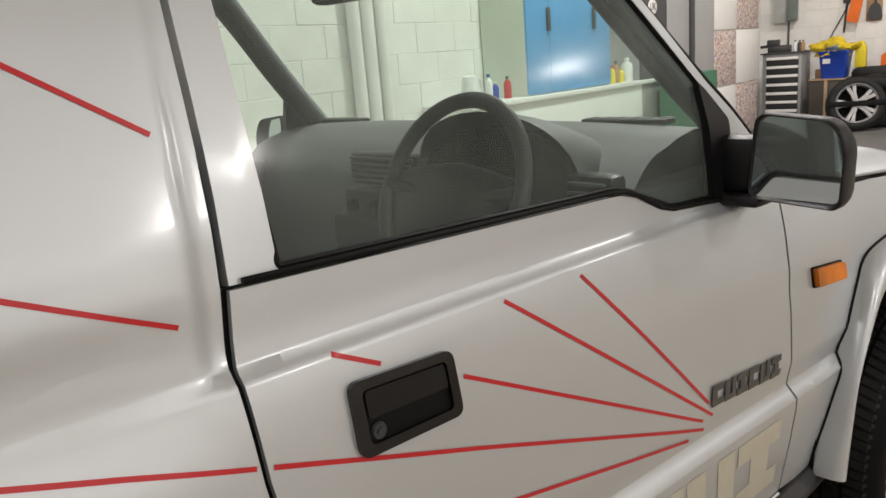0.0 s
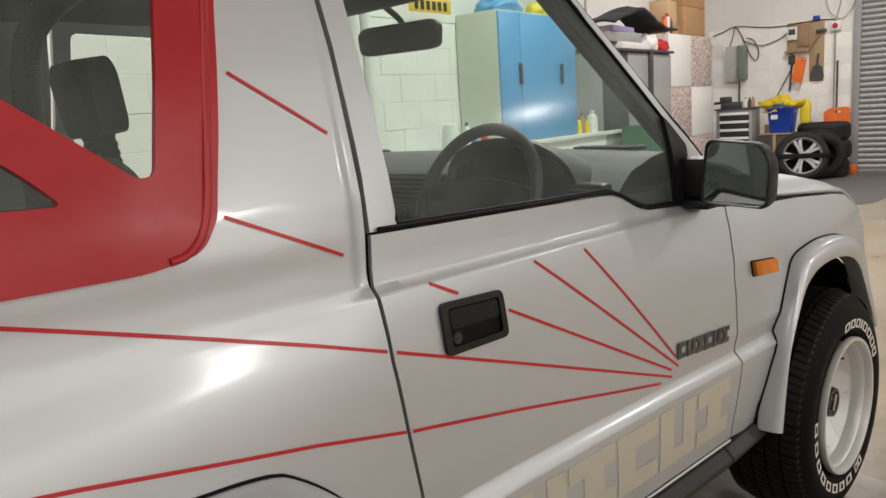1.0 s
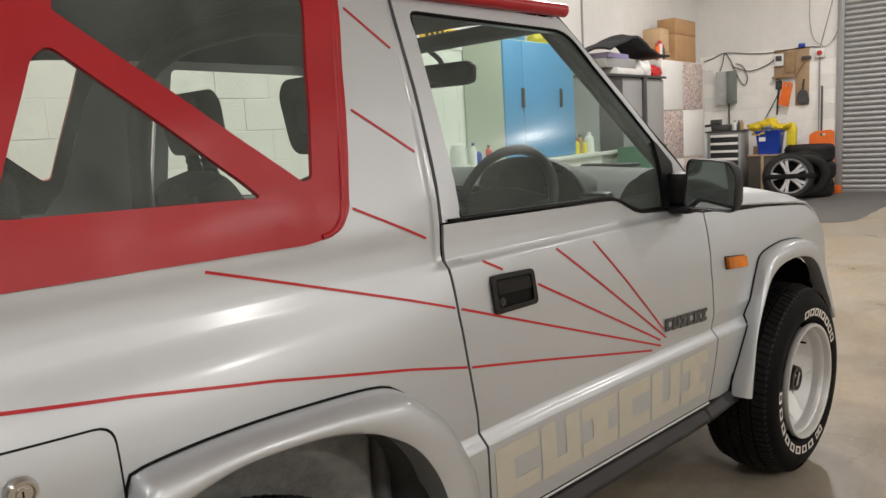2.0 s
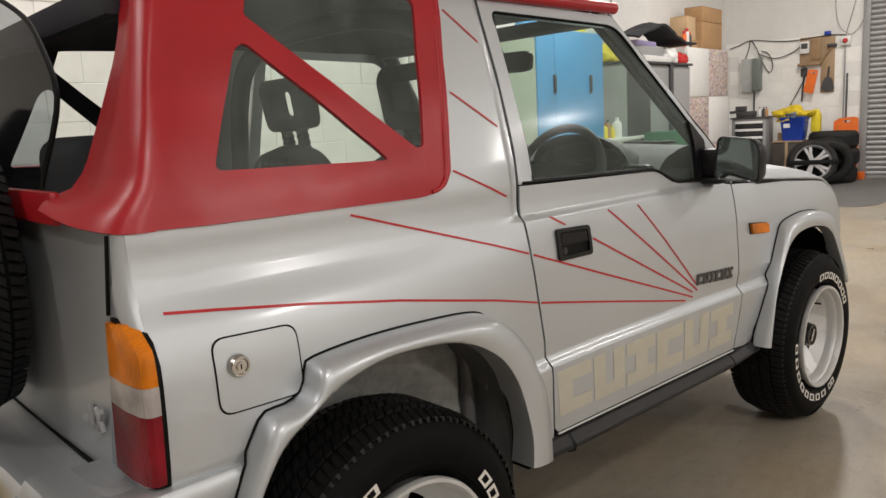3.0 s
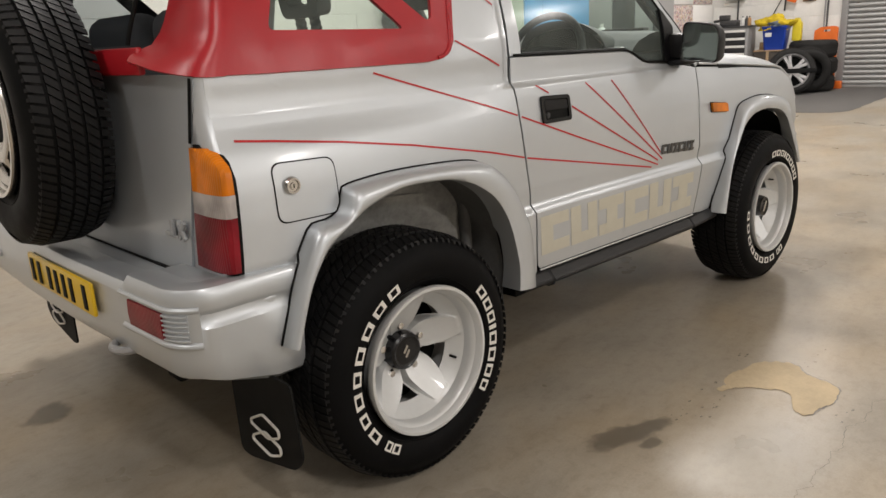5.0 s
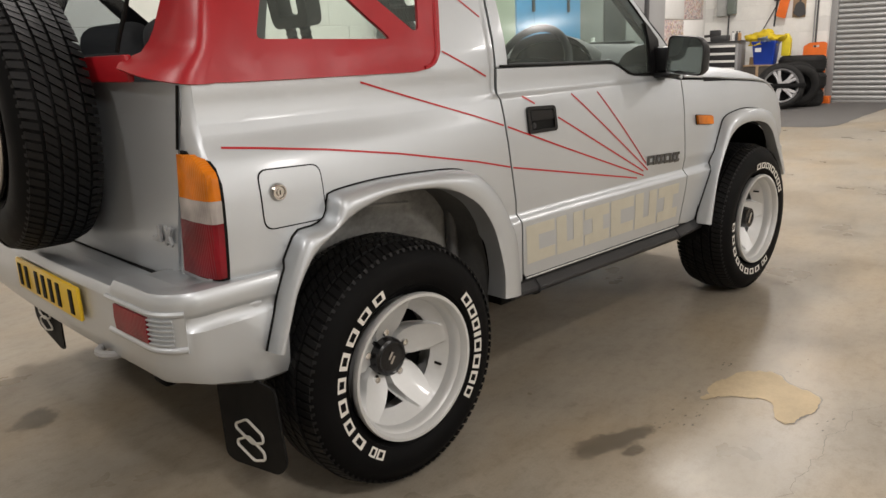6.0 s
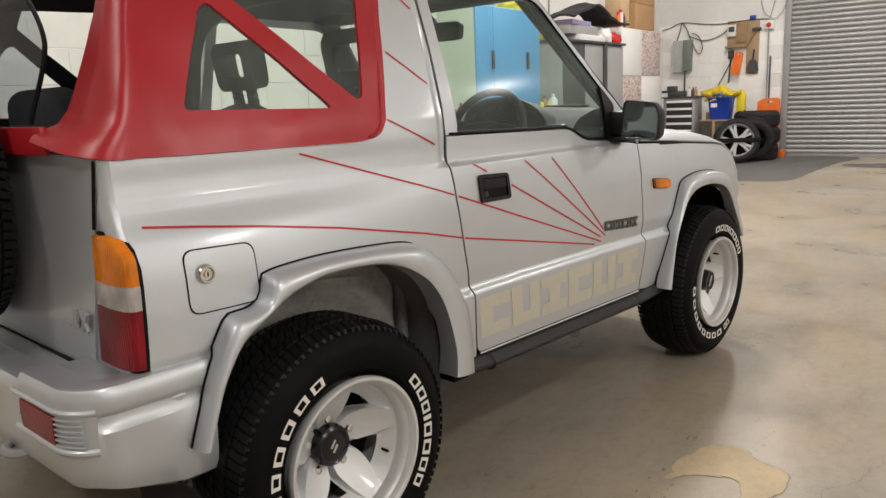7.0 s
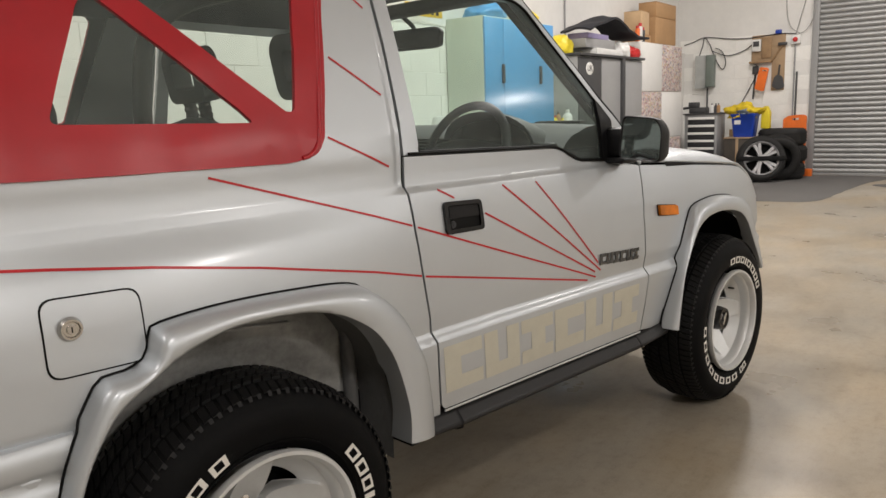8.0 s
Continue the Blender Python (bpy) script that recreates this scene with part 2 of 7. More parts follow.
STEEL_GREY = plain("grey_painted_steel", (0.30, 0.30, 0.30), 0.45, vary=0.08, scale=3)
STEEL_DARK = plain("dark_steel", (0.05, 0.05, 0.052), 0.5)
BLUE_DOOR = plain("blue_enamel_doors", (0.10, 0.34, 0.66), 0.38, vary=0.05, scale=2)
PALE_GREEN = plain("pale_green_enamel", (0.62, 0.68, 0.58), 0.45, vary=0.04, scale=2)
WHITE_ENAMEL = plain("white_enamel", (0.80, 0.79, 0.765), 0.4, vary=0.04)
CARD = plain("cardboard", (0.42, 0.25, 0.12), 0.85, vary=0.12, scale=5, bump=0.2, bump_scale=80)
CARD_LIGHT = plain("light_cardboard", (0.55, 0.38, 0.22), 0.85, vary=0.12, scale=5)
ORANGE = plain("orange_plastic", (0.78, 0.16, 0.02), 0.4)
BLUE_TUB = plain("blue_plastic", (0.012, 0.05, 0.36), 0.35)
YELLOW = plain("yellow_plastic", (0.75, 0.60, 0.03), 0.45)
WOOD = plain("worn_wood", (0.30, 0.19, 0.10), 0.7, vary=0.25, scale=6, bump=0.3, bump_scale=90)
TAN_BOARD = plain("tan_hardboard", (0.36, 0.25, 0.15), 0.75, vary=0.15)
CABLE = plain("black_cable", (0.02, 0.02, 0.022), 0.5)
WHITE_PLASTIC = plain("white_plastic", (0.72, 0.72, 0.70), 0.4)
GREY_BOX = plain("grey_switchgear", (0.42, 0.43, 0.42), 0.45)
DARK_CLOTH = plain("dark_cloth", (0.02, 0.02, 0.025), 0.9, vary=0.3)
RED_PLASTIC = plain("red_plastic", (0.5, 0.02, 0.02), 0.4)
PURPLE = plain("lilac_card", (0.30, 0.26, 0.45), 0.6)
MAT_RUBBER = plain("grey_floor_mat", (0.11, 0.105, 0.10), 0.7, vary=0.2, scale=4, bump=0.3, bump_scale=60)
BARE_SCREED = plain("bare_tan_screed", (0.45, 0.358, 0.228), 0.75, vary=0.15, scale=9, bump=0.4, bump_scale=60)
def worn_film(name, colour, rough):
    """A thin film, thick in the middle, broken up and thinning out at its rim."""
    m, nodes, links, p = material(name)
    p.inputs["Base Color"].default_value = (*colour, 1)
    p.inputs["Roughness"].default_value = rough
    thick = nodes.new("ShaderNodeAttribute")
    thick.attribute_name = "thick"
    spots = noise_node(nodes, links, 38, 5, 0.65)
    mul = nodes.new("ShaderNodeMath")
    mul.operation = "ADD"
    links.new(thick.outputs["Fac"], mul.inputs[0])
    links.new(spots.outputs["Fac"], mul.inputs[1])
    r = ramp_node(nodes, links, mul.outputs[0], [(0.55, (0, 0, 0)), (1.35, (0.42, 0.42, 0.42))])
    links.new(r.outputs["Color"], p.inputs["Alpha"])
    return m


OIL_FILM = worn_film("thin_oil_film", (0.10, 0.085, 0.062), 0.4)
OIL = plain("oil_stain", (0.13, 0.11, 0.085), 0.35, vary=0.3, scale=9)


# ---- building helpers ----
def finish(bm, angle=35):
    bmesh.ops.remove_doubles(bm, verts=bm.verts, dist=1e-5)
    bm.normal_update()
    lim = radians(angle)
    for f in bm.faces:
        f.smooth = True
    for e in bm.edges:
        e.smooth = len(e.link_faces) == 2 and e.calc_face_angle(0) < lim


def part(name, bm, mat, parent=None, label="", angle=35, place=None):
    """Links a bmesh as one mesh object, under a thing or a part."""
    finish(bm, angle)
    me = bpy.data.meshes.new(name)
    bm.to_mesh(me)
    bm.free()
    me.materials.append(mat)
    ob = new(name, me)
    if parent:
        ob.parent = parent
    if place:
        ob.matrix_basis = place
    if label:
        ob["label"] = label
    return ob


def thing(name, label, category, place=None, group=""):
    ob = new(name)
    ob.empty_display_size = 0.1
    if place:
        ob.matrix_basis = place
    return tagged(ob, label, category, group)


def setting(ob, label, category="", group=""):
    return tagged(ob, label, category, group, "structure")


def shell(ob, thick, bevel=0.0015, segs=2):
    s = ob.modifiers.new("thickness", "SOLIDIFY")
    s.thickness, s.offset = thick, -1
    if bevel:
        rounded(ob, bevel, segs)
    return ob


def rounded(ob, width, segs=2, angle=40):
    b = ob.modifiers.new("rounding", "BEVEL")
    b.width, b.segments, b.limit_method, b.angle_limit = width, segs, "ANGLE", radians(angle)
    b.harden_normals = False
    return ob


def box(bm, lo, hi, m=None, bevel=0.0, segs=2):
    """A box from corner to corner, with rounded edges."""
    size = [b - a for a, b in zip(lo, hi)]
    mid = [(a + b) / 2 for a, b in zip(lo, hi)]
    mat = (m or Matrix()) @ Matrix.Translation(mid) @ Matrix.Diagonal((*size, 1))
    made = bmesh.ops.create_cube(bm, size=1, matrix=mat)["verts"]
    if bevel:
        edges = list({e for v in made for e in v.link_edges})
        bmesh.ops.bevel(bm, geom=edges, offset=bevel, segments=segs, profile=0.5, affect="EDGES")


def new_box(lo, hi, bevel=0.0, m=None, segs=2):
    bm = bmesh.new()
    box(bm, lo, hi, m, bevel, segs)
    return bm


def lathe(bm, profile, n=32, m=None, close=False):
    """Turns (radius, height) points about the local z axis."""
    m = m or Matrix()
    rings = []
    for r, h in profile:
        if r < 1e-6:
            rings.append([bm.verts.new(m @ Vector((0, 0, h)))])
        else:
            rings.append([bm.verts.new(m @ Vector((r * math.cos(2 * math.pi * k / n), r * math.sin(2 * math.pi * k / n), h))) for k in range(n)])
    for a, b in zip(rings, rings[1:] + ([rings[0]] if close else [])):
        for k in range(n):
            q = [a[k % len(a)], a[(k + 1) % len(a)], b[(k + 1) % len(b)], b[k % len(b)]]
            q = list(dict.fromkeys(q))
            if len(q) > 2:
                bm.faces.new(q)
    return bm


def turned(profile, n=32, m=None):
    return lathe(bmesh.new(), profile, n, m)


def curve_points(pts, n, closed=False):
    """n points evenly spaced along a smooth curve through pts."""
    pts = [Vector(p) for p in pts]
    k = len(pts)
    dense = []
    for i in range(k if closed else k - 1):
        p = [pts[(i + j) % k] if closed else pts[min(max(i + j, 0), k - 1)] for j in (-1, 0, 1, 2)]
        for s in range(12):
            u = s / 12
            dense.append(0.5 * (2 * p[1] + (p[2] - p[0]) * u + (2 * p[0] - 5 * p[1] + 4 * p[2] - p[3]) * u * u + (3 * p[1] - p[0] - 3 * p[2] + p[3]) * u ** 3))
    dense.append(pts[0] if closed else pts[-1])
    cum = [0.0]
    for a, b in zip(dense, dense[1:]):
        cum.append(cum[-1] + (b - a).length)
    out, j = [], 0
    for i in range(n):
        d = cum[-1] * i / (n if closed else n - 1)
        while j < len(cum) - 2 and cum[j + 1] < d:
            j += 1
        f = (d - cum[j]) / max(1e-9, cum[j + 1] - cum[j])
        out.append(dense[j].lerp(dense[j + 1], min(1, f)))
    return out


def tube(bm, pts, r, n=8, closed=False, m=None):
    """A round rod along points."""
    m = m or Matrix()
    pts = [m @ Vector(p) for p in pts]
    k, rings, side = len(pts), [], None
    for i, p in enumerate(pts):
        d = (pts[(i + 1) % k] - pts[i - 1]) if closed else (pts[min(i + 1, k - 1)] - pts[max(i - 1, 0)])
        d.normalize()
        if side is None:
            side = d.orthogonal().normalized()
        side = (side - d * side.dot(d)).normalized()
        up = d.cross(side)
        rings.append([bm.verts.new(p + r * (math.cos(2 * math.pi * j / n) * side + math.sin(2 * math.pi * j / n) * up)) for j in range(n)])
    for a, b in zip(rings, rings[1:] + ([rings[0]] if closed else [])):
        for j in range(n):
            bm.faces.new((a[j], a[(j + 1) % n], b[(j + 1) % n], b[j]))
    if not closed:
        bm.faces.new(rings[0][::-1])
        bm.faces.new(rings[-1])
    return bm


def grid(bm, rows):
    """A surface through rows of points."""
    vs = [[bm.verts.new(p) for p in r] for r in rows]
    for a, b in zip(vs, vs[1:]):
        for j in range(len(a) - 1):
            bm.faces.new((a[j], a[j + 1], b[j + 1], b[j]))
    return bm


def soften(poly, r, n=5):
    """A polygon with its corners rounded by r, or by radii given corner by corner."""
    out, k = [], len(poly)
    for i, p in enumerate(poly):
        p, a, b = Vector(p), Vector(poly[i - 1]), Vector(poly[(i + 1) % k])
        ri = r[i] if isinstance(r, (list, tuple)) else r
        u, v = (a - p), (b - p)
        ri = min(ri, u.length * 0.45, v.length * 0.45)
        if ri < 1e-5:
            out.append(tuple(p))
            continue
        u, v = p + u.normalized() * ri, p + v.normalized() * ri
        for s in range(n + 1):
            f = s / n
            out.append(tuple((1 - f) ** 2 * u + 2 * f * (1 - f) * p + f * f * v))
    return out


def plate(outline, surface, holes=(), dx=0.05, dz=0.02, facing=(0, -1, 0), zcuts=(), xcuts=()):
    """A sheet with holes, drawn in a plane and laid on a surface: surface(a, b) gives the place."""
    bm = bmesh.new()
    edges = []
    for loop in (outline, *holes):
        vs = [bm.verts.new((p[0], p[1], 0)) for p in loop]
        edges += [bm.edges.new((vs[i], vs[(i + 1) % len(vs)])) for i in range(len(vs))]
    bmesh.ops.triangle_fill(bm, use_beauty=True, use_dissolve=False, edges=edges)
    for axis, step in ((0, dx), (1, dz)):
        lo, hi = min(p[axis] for p in outline), max(p[axis] for p in outline)
        k = math.floor(lo / step) + 1
        lines = [c for c in (zcuts if axis else xcuts) if lo < c < hi]
        while k * step < hi:
            if all(abs(k * step - c) > 0.003 for c in lines):
                lines.append(k * step)
            k += 1
        for c in lines:
            n, co = [0, 0, 0], [0, 0, 0]
            n[axis], co[axis] = 1, c
            bmesh.ops.bisect_plane(bm, geom=bm.verts[:] + bm.edges[:] + bm.faces[:], plane_co=co, plane_no=n, dist=1e-5)
    bmesh.ops.dissolve_limit(bm, angle_limit=0.001, verts=[], edges=[e for e in bm.edges if len(e.link_faces) == 2 and abs(e.verts[0].co.x - e.verts[1].co.x) > 1e-4 and abs(e.verts[0].co.y - e.verts[1].co.y) > 1e-4])
    for v in bm.verts:
        v.co = surface(v.co.x, v.co.y)
    bm.normal_update()
    if sum(f.normal.dot(Vector(facing)) * f.calc_area() for f in bm.faces) < 0:
        bmesh.ops.reverse_faces(bm, faces=bm.faces)
    return bm


def prism(outline, depth, m=None, bevel=0.0):
    """A flat outline in x, y given depth along z."""
    bm = bmesh.new()
    m = m or Matrix()
    a = [bm.verts.new((p[0], p[1], 0)) for p in outline]
    f = bm.faces.new(a)
    top = bmesh.ops.extrude_face_region(bm, geom=[f])
    for v in top["geom"]:
        if isinstance(v, bmesh.types.BMVert):
            v.co.z += depth
    bmesh.ops.recalc_face_normals(bm, faces=bm.faces)
    if bevel:
        bmesh.ops.bevel(bm, geom=bm.edges[:], offset=bevel, segments=2, profile=0.5, affect="EDGES")
    bmesh.ops.transform(bm, matrix=m, verts=bm.verts)
    return bm


def interp(x, table):
    for (a, fa), (b, fb) in zip(table, table[1:]):
        if x <= b:
            return fa + (fb - fa) * max(0.0, (x - a) / (b - a))
    return table[-1][1]


# ---- the car: nose along +x, its right side along -y, rear axle at x = 0 ----
SECTION = [(0.30, 0.765), (0.36, 0.773), (0.43, 0.783), (0.52, 0.788), (0.60, 0.790), (0.624, 0.789), (0.650, 0.768), (0.70, 0.767), (0.80, 0.765), (0.90, 0.763), (0.97, 0.760), (1.0, 0.757),
           (1.020, 0.753), (1.036, 0.739), (1.06, 0.735), (1.11, 0.732), (1.17, 0.725), (1.36, 0.672), (1.62, 0.588)]
SECTION_REAR = [(0.30, 0.765), (0.36, 0.773), (0.43, 0.783), (0.52, 0.788), (0.60, 0.790), (0.624, 0.789), (0.650, 0.768), (0.70, 0.767), (0.80, 0.765), (0.90, 0.761), (0.95, 0.757), (1.0, 0.749),
                (1.04, 0.742), (1.08, 0.738), (1.12, 0.739), (1.17, 0.730), (1.36, 0.673), (1.62, 0.588)]
BULGE = [(-0.60, 0.040), (-0.20, 0.041), (0.0, 0.039), (0.2, 0.031), (0.4, 0.022), (0.54, 0.014), (0.62, 0.010), (0.85, 0.006), (1.1, 0.012), (1.35, 0.020), (1.6, 0.034), (1.76, 0.040), (2.2, 0.042), (2.9, 0.035)]
SHAPE = [(0.36, 0.0), (0.45, 0.15), (0.60, 0.6), (0.66, 0.75), (0.70, 1.0), (0.80, 1.0), (0.88, 0.86), (0.93, 0.62), (0.97, 0.34), (1.0, 0.14), (1.03, 0.0), (1.7, 0.0)]
SHAPE_REAR = [(0.36, 0.0), (0.45, 0.15), (0.60, 0.6), (0.66, 0.75), (0.70, 1.0), (0.80, 1.0), (0.87, 0.95), (0.92, 0.80), (0.96, 0.58), (0.985, 0.36), (1.01, 0.15), (1.04, 0.03), (1.07, 0.0), (1.7, 0.0)]


def half_width(x, z):
    w, s = interp(z, SECTION), interp(z, SHAPE)
    if x < 0.56:
        f = min(1.0, (0.56 - x) / 0.10)
        w += (interp(z, SECTION_REAR) - w) * f
        s += (interp(z, SHAPE_REAR) - s) * f
    w += interp(x, BULGE) * s
    if x > 2.25:
        w -= 0.16 * (x - 2.25) ** 2
    if x < -0.25:
        w -= 0.20 * (x + 0.25) ** 2
    return w


CREASES = (0.620, 0.624, 0.650, 0.654, 1.016, 1.020, 1.036, 1.040)


def flank(sgn=-1, out=0.0):
    """The surface of the car's side; sgn -1 is its right side."""
    return lambda x, z: Vector((x, sgn * (half_width(x, z) + out), z))


def sheet(name, outline, parent, mat=None, sgn=-1, out=0.0, holes=(), thick=0.008, bevel=0.002, label="", dx=0.05, dz=0.0125, surface=None, xcuts=()):
    ob = part(name, plate(outline, surface or flank(sgn, out), holes, dx, dz, (0, sgn, 0), CREASES if dz < 0.05 else (), xcuts), mat or PAINT, parent, label, 50)
    if thick:
        shell(ob, thick, bevel)
    return ob


car = thing("car", "silver soft-top off-roader with red vinyl hood, parked on concrete", "car")

ARCH_REAR_OUT = [(-0.392, 0.50), (-0.366, 0.576), (-0.348, 0.632), (-0.321, 0.692), (-0.290, 0.745), (-0.268, 0.770), (-0.225, 0.773), (-0.193, 0.784), (-0.178, 0.806), (-0.171, 0.832), (-0.15, 0.847), (-0.008, 0.856), (0.17, 0.850),
                 (0.30, 0.838), (0.355, 0.816), (0.428, 0.752), (0.475, 0.68), (0.505, 0.61), (0.522, 0.50), (0.529, 0.412)]
ARCH_REAR_IN = [(-0.372, 0.50), (-0.345, 0.58), (-0.320, 0.64), (-0.285, 0.695), (-0.255, 0.726), (-0.205, 0.758), (-0.165, 0.780), (-0.13, 0.797), (-0.025, 0.822), (0.115, 0.818),
                (0.20, 0.80), (0.255, 0.777), (0.322, 0.73), (0.372, 0.66), (0.40, 0.58), (0.418, 0.50), (0.416, 0.425)]
ARCH_FRONT_OUT = [(1.770, 0.395), (1.800, 0.50), (1.834, 0.605), (1.890, 0.72), (1.940, 0.810), (1.975, 0.836), (2.04, 0.849), (2.16, 0.857), (2.30, 0.845), (2.40, 0.812),
                  (2.455, 0.748), (2.490, 0.67), (2.535, 0.59), (2.565, 0.52)]
ARCH_FRONT_IN = [(1.800, 0.39), (1.818, 0.50), (1.842, 0.60), (1.890, 0.685), (1.935, 0.745), (1.98, 0.775), (2.045, 0.795), (2.16, 0.800), (2.29, 0.780), (2.37, 0.735),
                 (2.43, 0.66), (2.475, 0.60), (2.515, 0.54), (2.54, 0.50)]


def flare(name, outer, inner, parent, sgn, lip):
    n = 72
    o = curve_points([(*p, 0) for p in outer], n)
    i = curve_points([(*p, 0) for p in inner], n)
    steps = [(0.0, 0.0, 0.002), (0.0, 0.35, 0.0), (0.08, 0.72, 0.0), (0.28, 0.93, 0.0), (0.55, 1.0, 0.0), (0.85, 1.0, 0.0), (0.98, 0.96, 0.0), (1.0, 0.80, 0.0), (1.0, 0.2, 0.0)]
    rows = []
    for a, b in zip(o, i):
        base = half_width(a.x, a.y)
        row = []
        for f, g, extra in steps:
            p = a.lerp(b, f)
            row.append((p.x, sgn * (base - 0.004 + extra + (lip - base) * g), p.y))
        rows.append(row)
    bm = grid(bmesh.new(), rows)
    for row in (rows[0], rows[-1]):
        mid = row[-1]
        bm.faces.new([bm.verts.new(p) for p in row])
    bmesh.ops.recalc_face_normals(bm, faces=bm.faces)
    ob = part(name, bm, PAINT, parent, "bolt-on silver wheel arch flare", 60)
    bm = bmesh.new()
    tube(bm, [(p.x, sgn * ((0.820 if p.y < 0.69 and p.x < 0.0 else half_width(p.x, p.y)) + 0.001), p.y) for p in curve_points([(q.x, q.y, 0) for q in o], n)], 0.0036, 6)
    part("arch_seal", bm, SEAL, ob, "black rubber seal")
    return ob


FRONT_EDGE = [(1.636, 0.416), (1.640, 0.52), (1.642, 0.62), (1.637, 0.65), (1.636, 0.72), (1.631, 0.84), (1.640, 0.92), (1.658, 1.000), (1.662, 1.012)]
REAR_EDGE = [(0.606, 0.444), (0.598, 0.52), (0.592, 0.62), (0.588, 0.65), (0.585, 0.69), (0.568, 0.80), (0.553, 0.92), (0.548, 1.03), (0.557, 1.112)]


def quarter(sgn):
    low = [(-0.455, 0.60), (-0.352, 0.60), (-0.318, 0.68), (-0.285, 0.735), (-0.255, 0.755), (-0.19, 0.765), (-0.155, 0.80), (-0.1, 0.83), (0.0, 0.84), (0.17, 0.836), (0.30, 0.815), (0.385, 0.75), (0.445, 0.66), (0.487, 0.55), (0.505, 0.44), (0.51, 0.405)]
    outline = low + [(x - 0.0035, z) for x, z in [(0.608, 0.405)] + REAR_EDGE + [(0.560, 1.16), (0.566, 1.25), (0.572, 1.40), (0.572, 1.612)]] + [(0.40, 1.612), (0.335, 1.40), (0.28, 1.20), (0.22, 1.13), (-0.455, 1.13)]
    base = flank(sgn)

    def pressed(x, z):
        # the pillar is pressed in beside the door
        p = base(x, z)
        lip = 0.524 + 0.075 * max(0.0, z - 1.06)
        step = min(1.0, max(0.0, (x - lip + 0.006) / 0.014)) * min(1.0, max(0.0, (z - 1.030) / 0.016))
        p.y -= sgn * 0.006 * step
        return p
    ob = sheet("rear_quarter_panel", outline, car, None, sgn, surface=pressed, xcuts=[0.50 + 0.007 * k for k in range(10)])
    well = bmesh.new()
    rows = []
    for p in curve_points([(-0.385, 0.40, 0)] + [(x, z, 0) for x, z in ARCH_REAR_IN] + [(0.415, 0.36, 0)], 40):
        x, z = 0.02 + (p.x - 0.02) * 1.03, 0.40 + (p.y - 0.40) * 1.03
        rows.append([(x, sgn * y, z) for y in (0.79, 0.72, 0.62, 0.52, 0.462)])
    grid(well, rows)
    part("wheel_well", well, WELL_DARK, ob, "dark grey sealed wheel well", 60)
    pl = bmesh.new()
    rows = []
    for k in range(31):
        x = -0.40 + 0.84 * k / 30
        rows.append([(x, sgn * (0.628 + 0.025 * min(1.0, max(0.0, (math.hypot(x - 0.006, z - 0.346) - 0.365) / 0.05)) + 0.010 * noise.noise(Vector((x * 9, z * 7, sgn))) + 0.005 * max(0.0, math.sin(x * 26)) ** 3 * min(1.0, max(0.0, (0.76 - z) / 0.05))), z) for z in [0.45 + 0.42 * q / 20 for q in range(21)]])
    grid(pl, rows)
    part("inner_well_wall", pl, WELL, ob, "pale sealed inner wall of the wheel well", 60)
    part("well_strut", tube(bmesh.new(), [(0.400, sgn * 0.665, 0.40), (0.385, sgn * 0.675, 0.795)], 0.019, 12), WELL_DARK, ob, "dark damper strut", 60)
    part("well_seam", tube(bmesh.new(), [(-0.10 + 0.03 * q, sgn * (0.658 + 0.004 * math.sin(q * 2.1)), 0.775 - 0.0035 * q) for q in range(12)], 0.005, 6), WELL, ob, "brushed seam sealer", 60)
    return ob


def flat_strip(name, a, b, width, sgn, out, mat, parent, label="", n=14):
    """A thin strip laid on the car's side from a to b."""
    a, b = Vector(a), Vector(b)
    d = (b - a).normalized()
    q = Vector((-d.y, d.x)) * width / 2
    f = flank(sgn, out)
    rows = [[f(*(a.lerp(b, k / n) + s * q)) for s in (-1, 1)] for k in range(n + 1)]
    bm = grid(bmesh.new(), rows)
    bm.normal_update()
    if sum(x.normal.y for x in bm.faces) * sgn < 0:
        bmesh.ops.reverse_faces(bm, faces=bm.faces)
    return part(name, bm, mat, parent, label)


